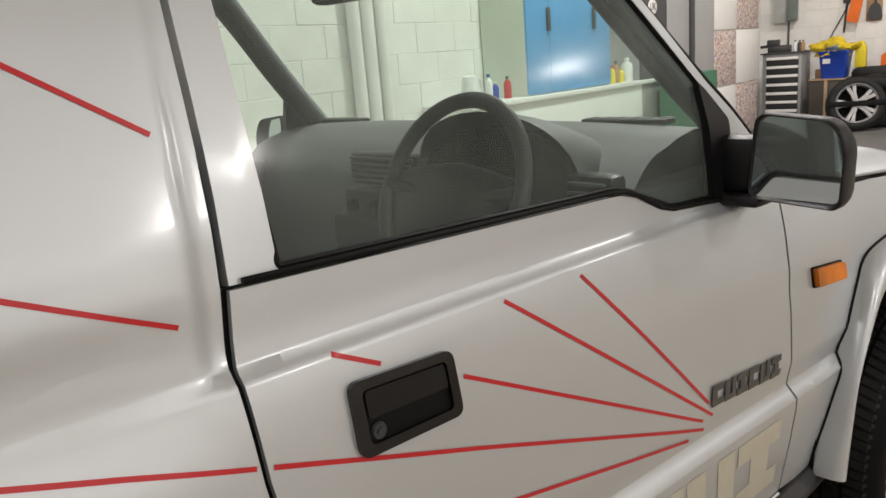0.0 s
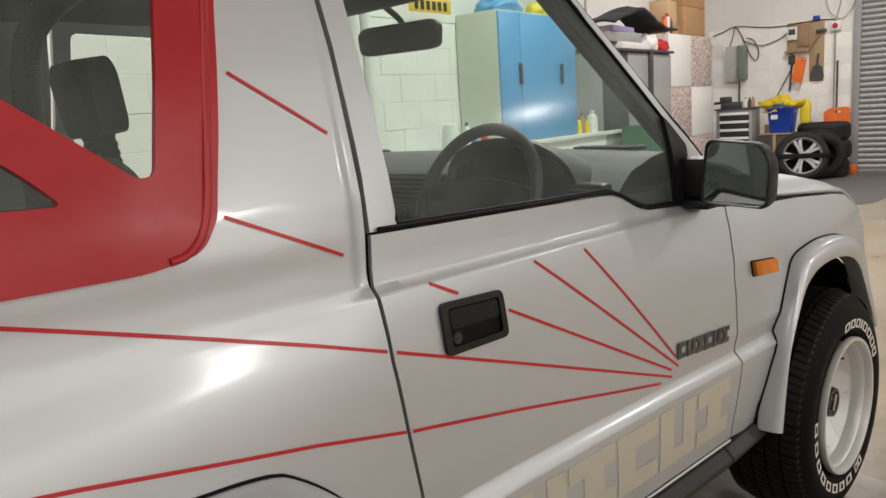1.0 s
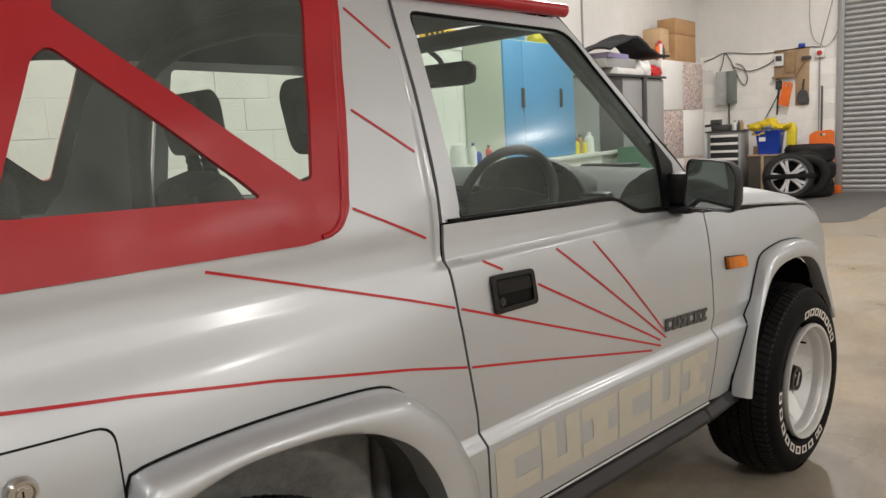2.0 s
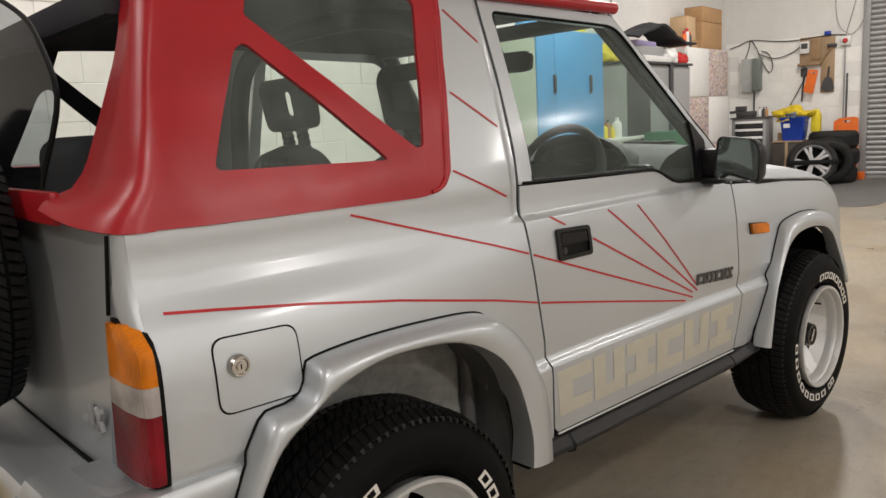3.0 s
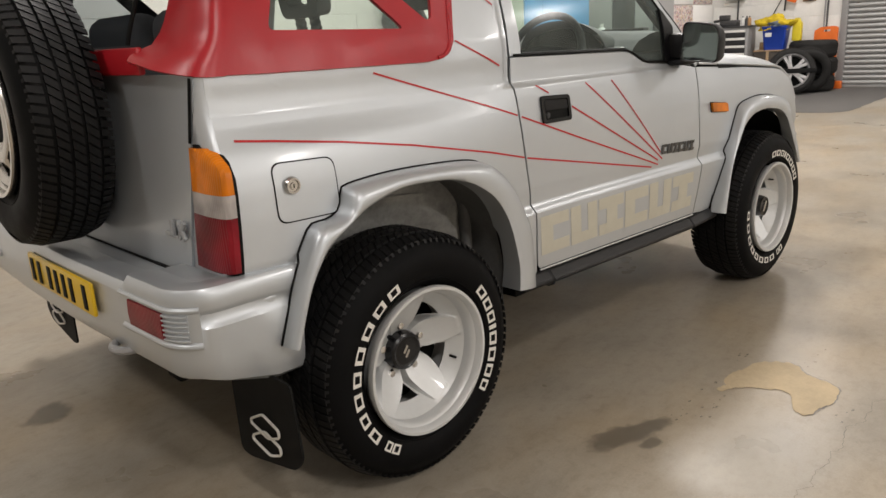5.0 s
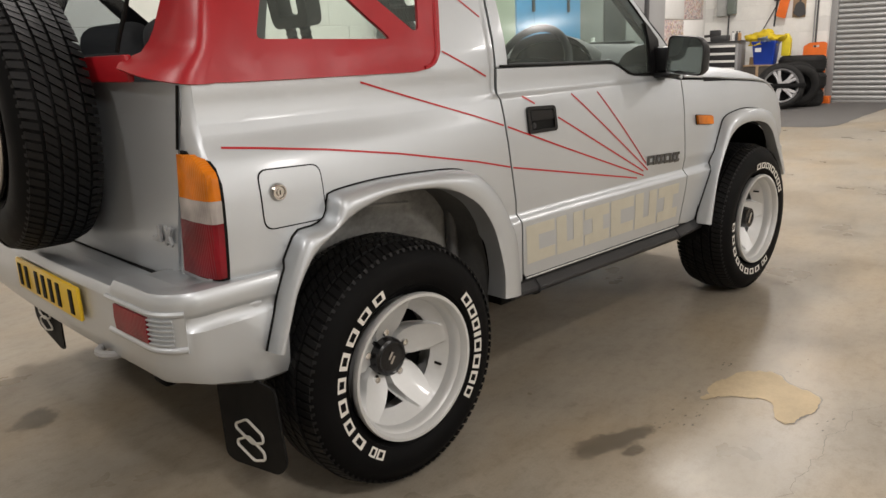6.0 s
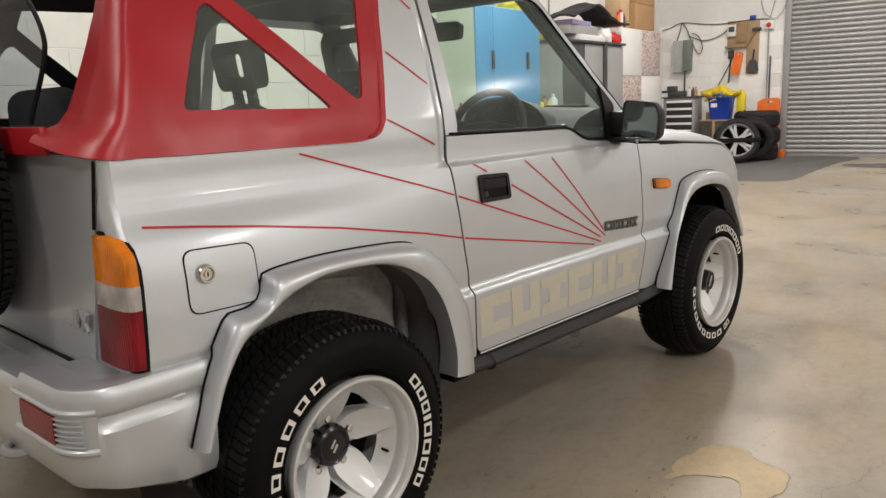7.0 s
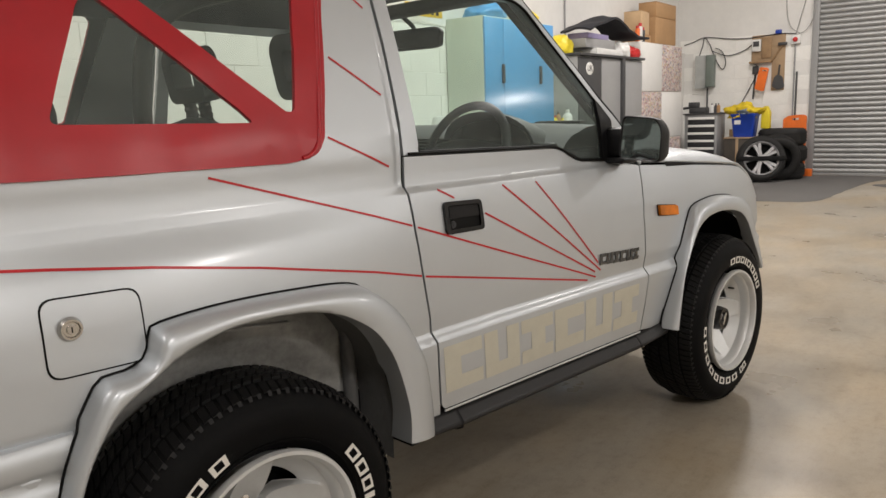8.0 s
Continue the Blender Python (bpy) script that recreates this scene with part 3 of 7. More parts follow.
def glyphs(name, x0, z0, x1, z1, height0, height1, count, lean, sgn, out, mat, parent, label="", slots=2, fill=0.84):
    """A row of slanted plain blocks, each with bars cut into it, laid on the car's side."""
    for k in range(count):
        f0, f1 = k / count, (k + fill) / count
        xa, xb = x0 + (x1 - x0) * f0, x0 + (x1 - x0) * f1
        za = z0 + (z1 - z0) * (f0 + f1) / 2
        h = height0 + (height1 - height0) * (f0 + f1) / 2
        bars = []
        w = xb - xa
        kind = k % 3
        if kind == 0:
            bars = [(0, 0.70, 1, 1), (0, 0, 1, 0.30), (0.0, 0.30, 0.42, 0.70)]
        elif kind == 1:
            bars = [(0, 0, 0.38, 1), (0.38, 0, 0.64, 0.28), (0.64, 0, 1, 1)]
        else:
            bars = [(0, 0.70, 1, 1), (0, 0, 1, 0.30), (0.30, 0.30, 0.74, 0.70)]
        bm = bmesh.new()
        fl = flank(sgn, out)
        for a0, b0, a1, b1 in bars:
            n = 8
            grid(bm, [[fl(xa + w * a + lean * h * (b - 0.5), za + h * (b - 0.5)) for a in (a0, (a0 + a1) / 2, a1)] for b in [b0 + (b1 - b0) * j / n for j in range(n + 1)]])
        bm.normal_update()
        if sum(f.normal.y for f in bm.faces) * sgn < 0:
            bmesh.ops.reverse_faces(bm, faces=bm.faces)
        ob = part(name, bm, mat, parent, label)
        shell(ob, 0.0015 if mat == BADGE else 0.0003, 0).modifiers["thickness"].offset = 1


def side_door(sgn):
    lower = [(x + 0.0035, z) for x, z in REAR_EDGE]
    top = [(1.16, 1.098), (1.20, 1.096), (1.235, 1.086), (1.30, 1.056), (1.335, 1.047), (1.52, 1.034)]
    outline = lower[::-1] + [(0.622, 0.430)] + [(x - 0.003, z) for x, z in FRONT_EDGE] + top[::-1]
    ob = sheet("door", outline, car, None, sgn, label="closed silver door with its window wound up")
    frame_out = [(0.562, 1.116), (0.570, 1.25), (0.576, 1.40), (0.576, 1.606), (1.175, 1.590), (1.205, 1.562), (1.570, 1.165), (1.585, 1.036), (1.50, 1.036), (1.335, 1.049), (1.20, 1.0985)]
    opening = soften([(0.618, 1.122), (0.622, 1.572), (1.186, 1.556), (1.530, 1.180), (1.530, 1.045), (1.34, 1.053), (1.205, 1.106)], [0.005, 0.02, 0.05, 0.02, 0.005, 0.02, 0.03])
    sheet("window_frame", frame_out, ob, PAINT, sgn, -0.003, [opening], 0.02, 0.003, dx=0.2, dz=0.1)
    seal = [(x, sgn * (half_width(x, z) - 0.006), z) for x, z in opening]
    part("window_seal", tube(bmesh.new(), seal, 0.0045, 6, True), SEAL, ob, "black rubber window seal")
    belt = [(0.575, 1.119), (0.9, 1.111), (1.16, 1.105), (1.205, 1.101), (1.24, 1.090), (1.30, 1.062), (1.34, 1.052), (1.50, 1.042)]
    part("belt_seal", tube(bmesh.new(), [(x, sgn * (half_width(x, z) + 0.002), z) for x, z in belt], 0.0042, 6), SEAL, ob)
    pane = part("window_pane", plate(opening, flank(sgn, -0.012), (), 0.3, 0.1, (0, sgn, 0)), GLASS, ob, "clear side glass")
    pane.visible_shadow = False
    divider = [(1.464, 1.045), (1.464, 1.246), (1.480, 1.234), (1.532, 1.178), (1.532, 1.045)]
    sheet("mirror_sail", soften(divider, 0.006), ob, BLACK_PLASTIC, sgn, 0.001, (), 0.02, 0.003, "black plastic quarter panel")
    # black strips behind the shut lines, painting the shade of the gaps
    for edge, name in ((REAR_EDGE, "rear_shut_seal"), (FRONT_EDGE, "front_shut_seal")):
        sheet(name, [(x - 0.014, z) for x, z in edge] + [(x + 0.014, z) for x, z in edge[::-1]], ob, SEAL, sgn, -0.0125, thick=0.0, label="black strip painting the shade in the door gap")
    # the inner trim, seen through the glass
    trim = new_box((0.63, min(sgn * 0.63, sgn * 0.70), 0.42), (1.58, max(sgn * 0.63, sgn * 0.70), 1.085), 0.02)
    part("door_trim", trim, TRIM_DARK, ob)
    if sgn < 0:
        handle = part("door_handle", plate(soften([(0.662, 0.900), (0.660, 0.988), (0.808, 0.982), (0.814, 0.898)], 0.014), flank(sgn, 0.008), [soften([(0.676, 0.912), (0.674, 0.976), (0.796, 0.971), (0.800, 0.910)], 0.008)], 0.1, 0.02, (0, sgn, 0)), GLOSS_BLACK, ob, "black recessed door handle")
        shell(handle, 0.012, 0.005, 3)
        sheet("handle_cup", soften([(0.668, 0.906), (0.668, 0.982), (0.802, 0.977), (0.807, 0.904)], 0.01), handle, SEAL, sgn, 0.0015, thick=0.0)
        sheet("handle_flap", soften([(0.679, 0.941), (0.678, 0.973), (0.793, 0.968), (0.796, 0.938)], 0.006), handle, BLACK_PLASTIC, sgn, 0.0065, thick=0.004)
        m = Matrix.Translation((0.690, -half_width(0.69, 0.922) - 0.003, 0.924)) @ pose(0, 0, 0, 90, 0, 0)
        part("key_lock", turned([(0, 0.006), (0.004, 0.006), (0.0045, 0.004), (0.009, 0.004), (0.0105, 0.0)], 20, m), TRIM_DARK, handle)
        for a, b in (((0.653, 1.0215), (0.710, 0.9935)), ((0.826, 0.940), (1.342, 0.684)), ((0.913, 1.011), (1.371, 0.685)), ((1.066, 1.0075), (1.357, 0.713)),
                     ((0.562, 0.934), (1.347, 0.666)), ((0.575, 0.804), (1.302, 0.6625))):
            flat_strip("pinstripe", a, b, 0.0056, sgn, 0.0012, RED_LINE, ob, "thin red pinstripe")
        glyphs("model_badge", 1.364, 0.722, 1.592, 0.711, 0.036, 0.040, 6, 0.12, sgn, 0.003, BADGE, ob, "dark raised badge shape", 2, 0.88)
        glyphs("faded_decal", 0.618, 0.540, 1.600, 0.530, 0.132, 0.148, 6, -0.10, sgn, 0.0008, GHOST, ob, "faded cream decal shape", 2, 0.93)
    return ob


def fender(sgn):
    low = [(2.555, 0.50), (2.475, 0.66), (2.435, 0.735), (2.38, 0.79), (2.28, 0.828), (2.12, 0.84), (2.04, 0.832), (1.98, 0.82), (1.945, 0.79), (1.895, 0.70), (1.842, 0.59), (1.81, 0.48), (1.79, 0.40)]
    top = [(1.672, 1.012), (1.80, 1.004), (1.96, 0.994), (2.16, 0.979), (2.36, 0.962), (2.45, 0.950), (2.52, 0.915), (2.58, 0.865), (2.62, 0.81), (2.65, 0.73), (2.66, 0.60), (2.66, 0.50)]
    ob = sheet("front_wing", low + [(x + 0.003, z) for x, z in FRONT_EDGE] + top, car, None, sgn, dx=0.04)
    if sgn < 0:
        lamp = part("side_indicator", plate(soften([(1.724, 0.829), (1.720, 0.866), (1.832, 0.856), (1.848, 0.850), (1.850, 0.818)], 0.006), flank(sgn, 0.013), (), 0.1, 0.02, (0, sgn, 0)), AMBER, ob, "amber side indicator lamp")
        shell(lamp, 0.012, 0.004)
        sheet("lamp_base", soften([(1.721, 0.826), (1.717, 0.869), (1.851, 0.855), (1.853, 0.815)], 0.006), lamp, SEAL, sgn, 0.003, thick=0.003)
    rows = []
    for k in range(19):
        a = math.pi * (-0.05 + 1.1 * k / 18)
        rows.append([(2.19 + 0.42 * math.cos(a), sgn * y, 0.38 + 0.41 * math.sin(a)) for y in (0.795, 0.70, 0.55, 0.46)])
    part("wheel_well", grid(bmesh.new(), rows), UNDER, ob, "", 60)
    return ob


def bonnet():
    rows = []
    for x in [1.70 + 0.935 * k / 26 for k in range(27)]:
        ztop = interp(x, [(1.70, 1.075), (2.0, 1.062), (2.3, 1.034), (2.42, 1.005), (2.50, 0.968), (2.56, 0.925), (2.60, 0.88), (2.635, 0.82)])
        zside = interp(x, [(1.70, 1.018), (1.96, 1.000), (2.16, 0.985), (2.36, 0.968), (2.45, 0.956), (2.52, 0.921), (2.58, 0.870), (2.635, 0.795)])
        w = half_width(x, zside) - 0.004
        row = []
        for k in range(25):
            u = -1 + 2 * k / 24
            s = math.copysign(abs(u) ** 0.8, u)
            rise = (1 - abs(s) ** 5.0) ** 0.55
            row.append((x, w * s, zside + (ztop - zside) * rise))
        rows.append(row)
    ob = part("bonnet", grid(bmesh.new(), rows), PAINT, car, "silver bonnet", 60)
    shell(ob, 0.01, 0.003)
    cowl = bmesh.new()
    box(cowl, (1.62, -0.735, 0.955), (1.98, 0.735, 1.012), None, 0.01)
    part("cowl_vent", cowl, BLACK_PLASTIC, car, "black cowl vent panel")
    for sgn in (-1, 1):
        # black sheet laid on the surface as the dark inside of the gap
        sheet("bonnet_gap", [(1.84, 0.996), (1.84, 1.0125), (1.97, 1.003), (2.11, 0.985), (1.97, 0.991)], ob, SEAL, sgn, 0.002, thick=0.0, label="black sheet for the shade in the open bonnet gap")
    outline = [(-0.70, 0.50), (-0.70, 0.78), (-0.66, 0.83), (0.66, 0.83), (0.70, 0.78), (0.70, 0.50)]
    nose = plate(outline, lambda y, z: Vector((2.650 - 0.05 * (y / 0.7) ** 2, y, z)), (), 0.1, 0.1, (1, 0, 0))
    shell(part("nose_panel", nose, PAINT, car), 0.02, 0.004)


def bumper(name, path, section, parent, label, shaping=None):
    """A section swept along a plan line; section gives (outward, height)."""
    pts = [Vector(p).to_3d() for p in path]
    rows = []
    for k, p in enumerate(pts):
        d = (pts[min(k + 1, len(pts) - 1)] - pts[max(k - 1, 0)]).normalized()
        nrm = Vector((d.y, -d.x, 0))
        local = [shaping(p, o, z) for o, z in section] if shaping else section
        rows.append([p + nrm * o + Vector((0, 0, z)) for o, z in local])
    bm = grid(bmesh.new(), rows)
    for row in (rows[0], rows[-1]):
        bm.faces.new([bm.verts.new(p) for p in row])
    bmesh.ops.recalc_face_normals(bm, faces=bm.faces)
    return part(name, bm, PAINT, parent, label, 32)


def rear_end():
    # tailgate, corner posts, lamps
    gate = plate(soften([(-0.586, 0.60), (-0.609, 0.70), (-0.674, 0.98), (-0.711, 1.135), (0.711, 1.135), (0.674, 0.98), (0.609, 0.70), (0.586, 0.60)], [0.01, 0.05, 0.05, 0.02, 0.02, 0.05, 0.05, 0.01]),
                 lambda y, z: Vector((-0.496 + 0.02 * max(0, z - 0.75) + 0.012 * (y / 0.65) ** 2, y, z)), (), 0.06, 0.04, (-1, 0, 0))
    g = shell(part("tailgate", gate, PAINT, car, "silver tailgate carrying the spare wheel"), 0.03, 0.006)
    for k in range(2):
        bm = bmesh.new()
        y, w = -0.532 - 0.066 * k, 0.046
        if k == 0:
            box(bm, (-0.4995, y - w / 2, 0.750), (-0.490, y - w / 2 + 0.013, 0.794), None, 0.002)
            box(bm, (-0.4995, y - w / 2 + 0.015, 0.750), (-0.490, y + w / 2, 0.762), None, 0.002)
        else:
            for lean in (-36, 36):
                box(bm, (-0.005, -0.0065, -0.027), (0.003, 0.0065, 0.027), pose(-0.4945 + 0.0005 * (lean > 0), y, 0.772, lean, 0, 0), 0.002)
        part("trim_badge", bm, BADGE_SILVER, g, "small grey badge shape")
    for sgn in (-1, 1):
        rows = []
        for z in [0.60 + 0.53 * k / 12 for k in range(13)]:
            w = half_width(-0.455, z)
            xi = -0.484 + 0.02 * max(0, z - 0.75)
            yi = 0.590 + 0.235 * (z - 0.60) + 0.002
            rows.append([(xi + 0.03, sgn * yi, z), (xi + 0.004, sgn * yi, z), (xi, sgn * (yi + 0.006), z), (xi, sgn * (w - 0.030), z), (xi + 0.006, sgn * (w - 0.010), z), (xi + 0.016, sgn * (w - 0.003), z), (-0.452, sgn * w, z)])
        bm = grid(bmesh.new(), rows)
        bmesh.ops.recalc_face_normals(bm, faces=bm.faces)
        post = part("rear_corner_post", bm, PAINT, car, "", 60)
        seam = [(-0.487 + 0.02 * max(0, z - 0.75), sgn * (0.590 + 0.235 * (z - 0.60) - 0.001), z) for z in (0.985, 1.02, 1.06, 1.10, 1.128)]
        # black tube drawn for the shade in the tailgate's side gap
        part("gate_seal", tube(bmesh.new(), seam, 0.0035, 6), SEAL, post, "black line for the shade in the gap beside the tailgate")
        # the tail lamp wraps round the corner
        def lens(name, za, zb, mat, parent, out, chamfer=0.0, label="", inset=0.0):
            rows = []
            for k in range(9):
                z = za + (zb - za) * k / 8
                cut = chamfer * max(0.0, (z - 0.936) / 0.043) if chamfer else 0.0
                w = half_width(-0.46, z) + 0.0035 + 0.030 * min(1.0, (z - 0.69) / 0.25)
                inner = 0.656 + 0.130 * (z - 0.70) + inset
                w -= inset
                yo = max(inner + 0.03, w - cut)
                x0 = -0.482 - out
                rows.append([(x0 + 0.04, sgn * inner, z), (x0, sgn * (inner + 0.002), z), (x0 - 0.002, sgn * (inner + (yo - inner) * 0.5), z), (x0 + 0.003, sgn * (yo - 0.022), z),
                             (x0 + 0.009, sgn * (yo - 0.006), z), (x0 + 0.018, sgn * yo, z), (x0 + 0.033, sgn * yo, z)])
            bm = grid(bmesh.new(), rows)
            bm.faces.new([bm.verts.new(p) for p in rows[0]])
            bm.faces.new([bm.verts.new(p) for p in rows[-1]])
            bmesh.ops.recalc_face_normals(bm, faces=bm.faces)
            return part(name, bm, mat, parent, label, 30)
        lamp = lens("tail_lamp", 0.690, 0.984, SEAL, car, 0.003, 0.05, "three-colour tail lamp in a black gasket", 0.002)
        lens("amber_lens", 0.878, 0.977, AMBER, lamp, 0.012, 0.05)
        lens("clear_lens", 0.826, 0.8775, CLEAR_LENS, lamp, 0.0115)
        lens("red_lens", 0.697, 0.8255, RED_LENS, lamp, 0.012)
        part("lamp_seal", tube(bmesh.new(), [(-0.4585, sgn * (half_width(-0.4585, z) - 0.0008), z) for z in (0.692, 0.75, 0.82, 0.88, 0.935)], 0.0022, 6), SEAL, lamp, "black rubber lamp seal")
    # bumper
    quarter_arc = [(-0.525 - 0.10 * math.sin(a), -0.718 - 0.10 * math.cos(a)) for a in [math.pi / 2 * k / 12 for k in range(13)]]
    half = [(-0.325, -0.818), (-0.40, -0.818), (-0.47, -0.818)] + quarter_arc + [(-0.627, -0.66), (-0.629, -0.60), (-0.630, -0.565), (-0.631, -0.555), (-0.631, -0.535), (-0.632, -0.52), (-0.634, -0.45), (-0.637, -0.38), (-0.640, -0.25), (-0.642, -0.08)]
    path = half + [(x, -y) for x, y in half[::-1]]
    path = path[::-1]
    sect = [(-0.090, 0.600), (-0.090, 0.680), (-0.060, 0.686), (-0.030, 0.690), (-0.016, 0.6895), (-0.006, 0.686), (0.0, 0.678), (0.003, 0.660), (0.002, 0.640), (-0.001, 0.632), (-0.008, 0.626), (-0.008, 0.612), (-0.003, 0.602), (0.003, 0.594),
            (0.0, 0.52), (-0.006, 0.46), (-0.014, 0.425), (-0.035, 0.410), (-0.080, 0.406), (-0.090, 0.43)]

    def moulded(p, o, z):
        # raised pads at the corners, a groove along the sides only
        mid = 1.0 - min(1.0, max(0.0, (abs(p.y) - 0.535) / 0.02))
        if z > 0.655:
            z -= 0.020 * mid
        if 0.60 < z < 0.64:
            side = min(1.0, max(0.0, (p.x + 0.590) / 0.02)) * min(1.0, max(0.0, (-0.345 - p.x) / 0.02))
            o = 0.0025 + (o - 0.0025) * side
        if z < 0.50:
            z += 0.058 * min(1.0, max(0.0, (-0.40 - p.x) / 0.19)) * (0.50 - z) / 0.09
        return o, z
    b = bumper("rear_bumper", path, sect, car, "silver moulded rear bumper", moulded)
    fill = [(-0.36, -0.80), (-0.50, -0.80), (-0.56, -0.785), (-0.595, -0.75), (-0.605, -0.70), (-0.612, -0.45), (-0.62, 0.0)]
    fill = fill + [(x, -y) for x, y in fill[-2::-1]]
    part("bumper_step", prism(fill, 0.045, Matrix.Translation((0, 0, 0.6125))), PAINT, b)
    for sgn in (-1, 1):
        pad = soften([(-0.36, sgn * 0.795), (-0.52, sgn * 0.795), (-0.60, sgn * 0.70), (-0.612, sgn * 0.555), (-0.47, sgn * 0.555)], [0.0, 0.05, 0.08, 0.02, 0.0])
        part("corner_pad", prism(pad if sgn < 0 else pad[::-1], 0.034, Matrix.Translation((0, 0, 0.648)), 0.004), PAINT, b)
    # solid black strip put in as the shadowed gap above the bumper
    part("gate_gap", new_box((-0.4985, -0.585, 0.656), (-0.490, 0.585, 0.662)), SEAL, b, "black strip for the shade in the gap under the tailgate")
    right = half[6:22]
    for sgn in (-1, 1):
        line = right[::-1] if sgn < 0 else [(x, -y) for x, y in right]
        cut = lambda lo, hi: [(x, y) for x, y in line if lo <= abs(y) + (0.0 if x < -0.6 else 0.09) <= hi]
        frame_line = cut(0.44, 0.90)
        house = bumper("reflector_housing", frame_line, [(-0.01, 0.648), (0.006, 0.648), (0.010, 0.643), (0.009, 0.638), (0.0035, 0.634), (0.0035, 0.566), (0.009, 0.561), (0.010, 0.556), (0.006, 0.550), (-0.01, 0.550)], b, "")
        red_line = cut(0.56, 0.735)
        refl = bumper("reflector", red_line, [(-0.01, 0.634), (0.009, 0.632), (0.011, 0.600), (0.009, 0.570), (-0.01, 0.568)], house, "red reflector")
        refl.data.materials[0] = RED_LENS
        for k in range(6):
            z = 0.568 + 0.0112 * k
            bumper("rib", cut(0.73, 0.885), [(-0.01, z + 0.007), (0.009, z + 0.0065), (0.010, z + 0.0045), (0.008, z + 0.001), (-0.01, z)], house, "")
    pm = pose(-0.652, -0.128, 0.592, 0, 0, 0)
    pl = part("number_plate", new_box((-0.006, -0.25, -0.046), (0.006, 0.25, 0.046), 0.006, pm), PLATE, car, "yellow number plate with dark bars")
    for k, y in enumerate((-0.225, -0.13, -0.072, -0.014, 0.044, 0.13, 0.19)):
        part("plate_bar", new_box((-0.0085, y + 0.008, -0.033), (-0.0045, y + 0.034, 0.033), 0.001, pm), SEAL, pl)
    hoop = [(-0.50, -0.505, 0.487), (-0.58, -0.503, 0.480), (-0.632, -0.485, 0.477), (-0.648, -0.448, 0.477), (-0.632, -0.412, 0.477), (-0.58, -0.396, 0.480), (-0.50, -0.394, 0.487)]
    part("tow_eye", tube(bmesh.new(), curve_points(hoop, 28), 0.011, 8), STEEL_GREY, car, "grey steel tow eye")
    for sgn in (-1, 1):
        # the left flap hangs a little further back and lower
        fx, fz = (-0.42, 0.115) if sgn < 0 else (-0.42, 0.085)
        shape = soften([(-0.158, 0.120), (-0.135, 0.31), (0.155, 0.31), (0.145, 0.04), (0.10, 0.035), (-0.12, 0.080)], 0.02)
        flap = prism(shape if sgn < 0 else [(-a, c) for a, c in shape[::-1]], 0.006)
        bmesh.ops.transform(flap, matrix=Matrix.Translation((fx, -0.745 if sgn < 0 else 0.79, fz)) @ Matrix(((0, 0, 1, 0), (1, 0, 0, 0), (0, 1, 0, 0), (0, 0, 0, 1))), verts=flap.verts)
        f = part("mud_flap", flap, SEAL, car, "black mud flap with a white outline mark")
        for dz in (0.0, 0.052):
            loop = [(-0.062, 0.0), (-0.005, 0.036), (0.062, 0.012), (0.062, -0.012), (0.012, -0.036), (-0.062, -0.014)]
            pts = [(fx - 0.0075, (-0.752 if sgn < 0 else 0.797) - sgn * y * 1.05, fz + 0.116 + z * 0.86 + dz * 0.9) for y, z in soften([(-a, c) for a, c in loop], 0.012)]
            part("flap_mark", tube(bmesh.new(), pts, 0.0035, 6, True), WHITE_LETTER, f)


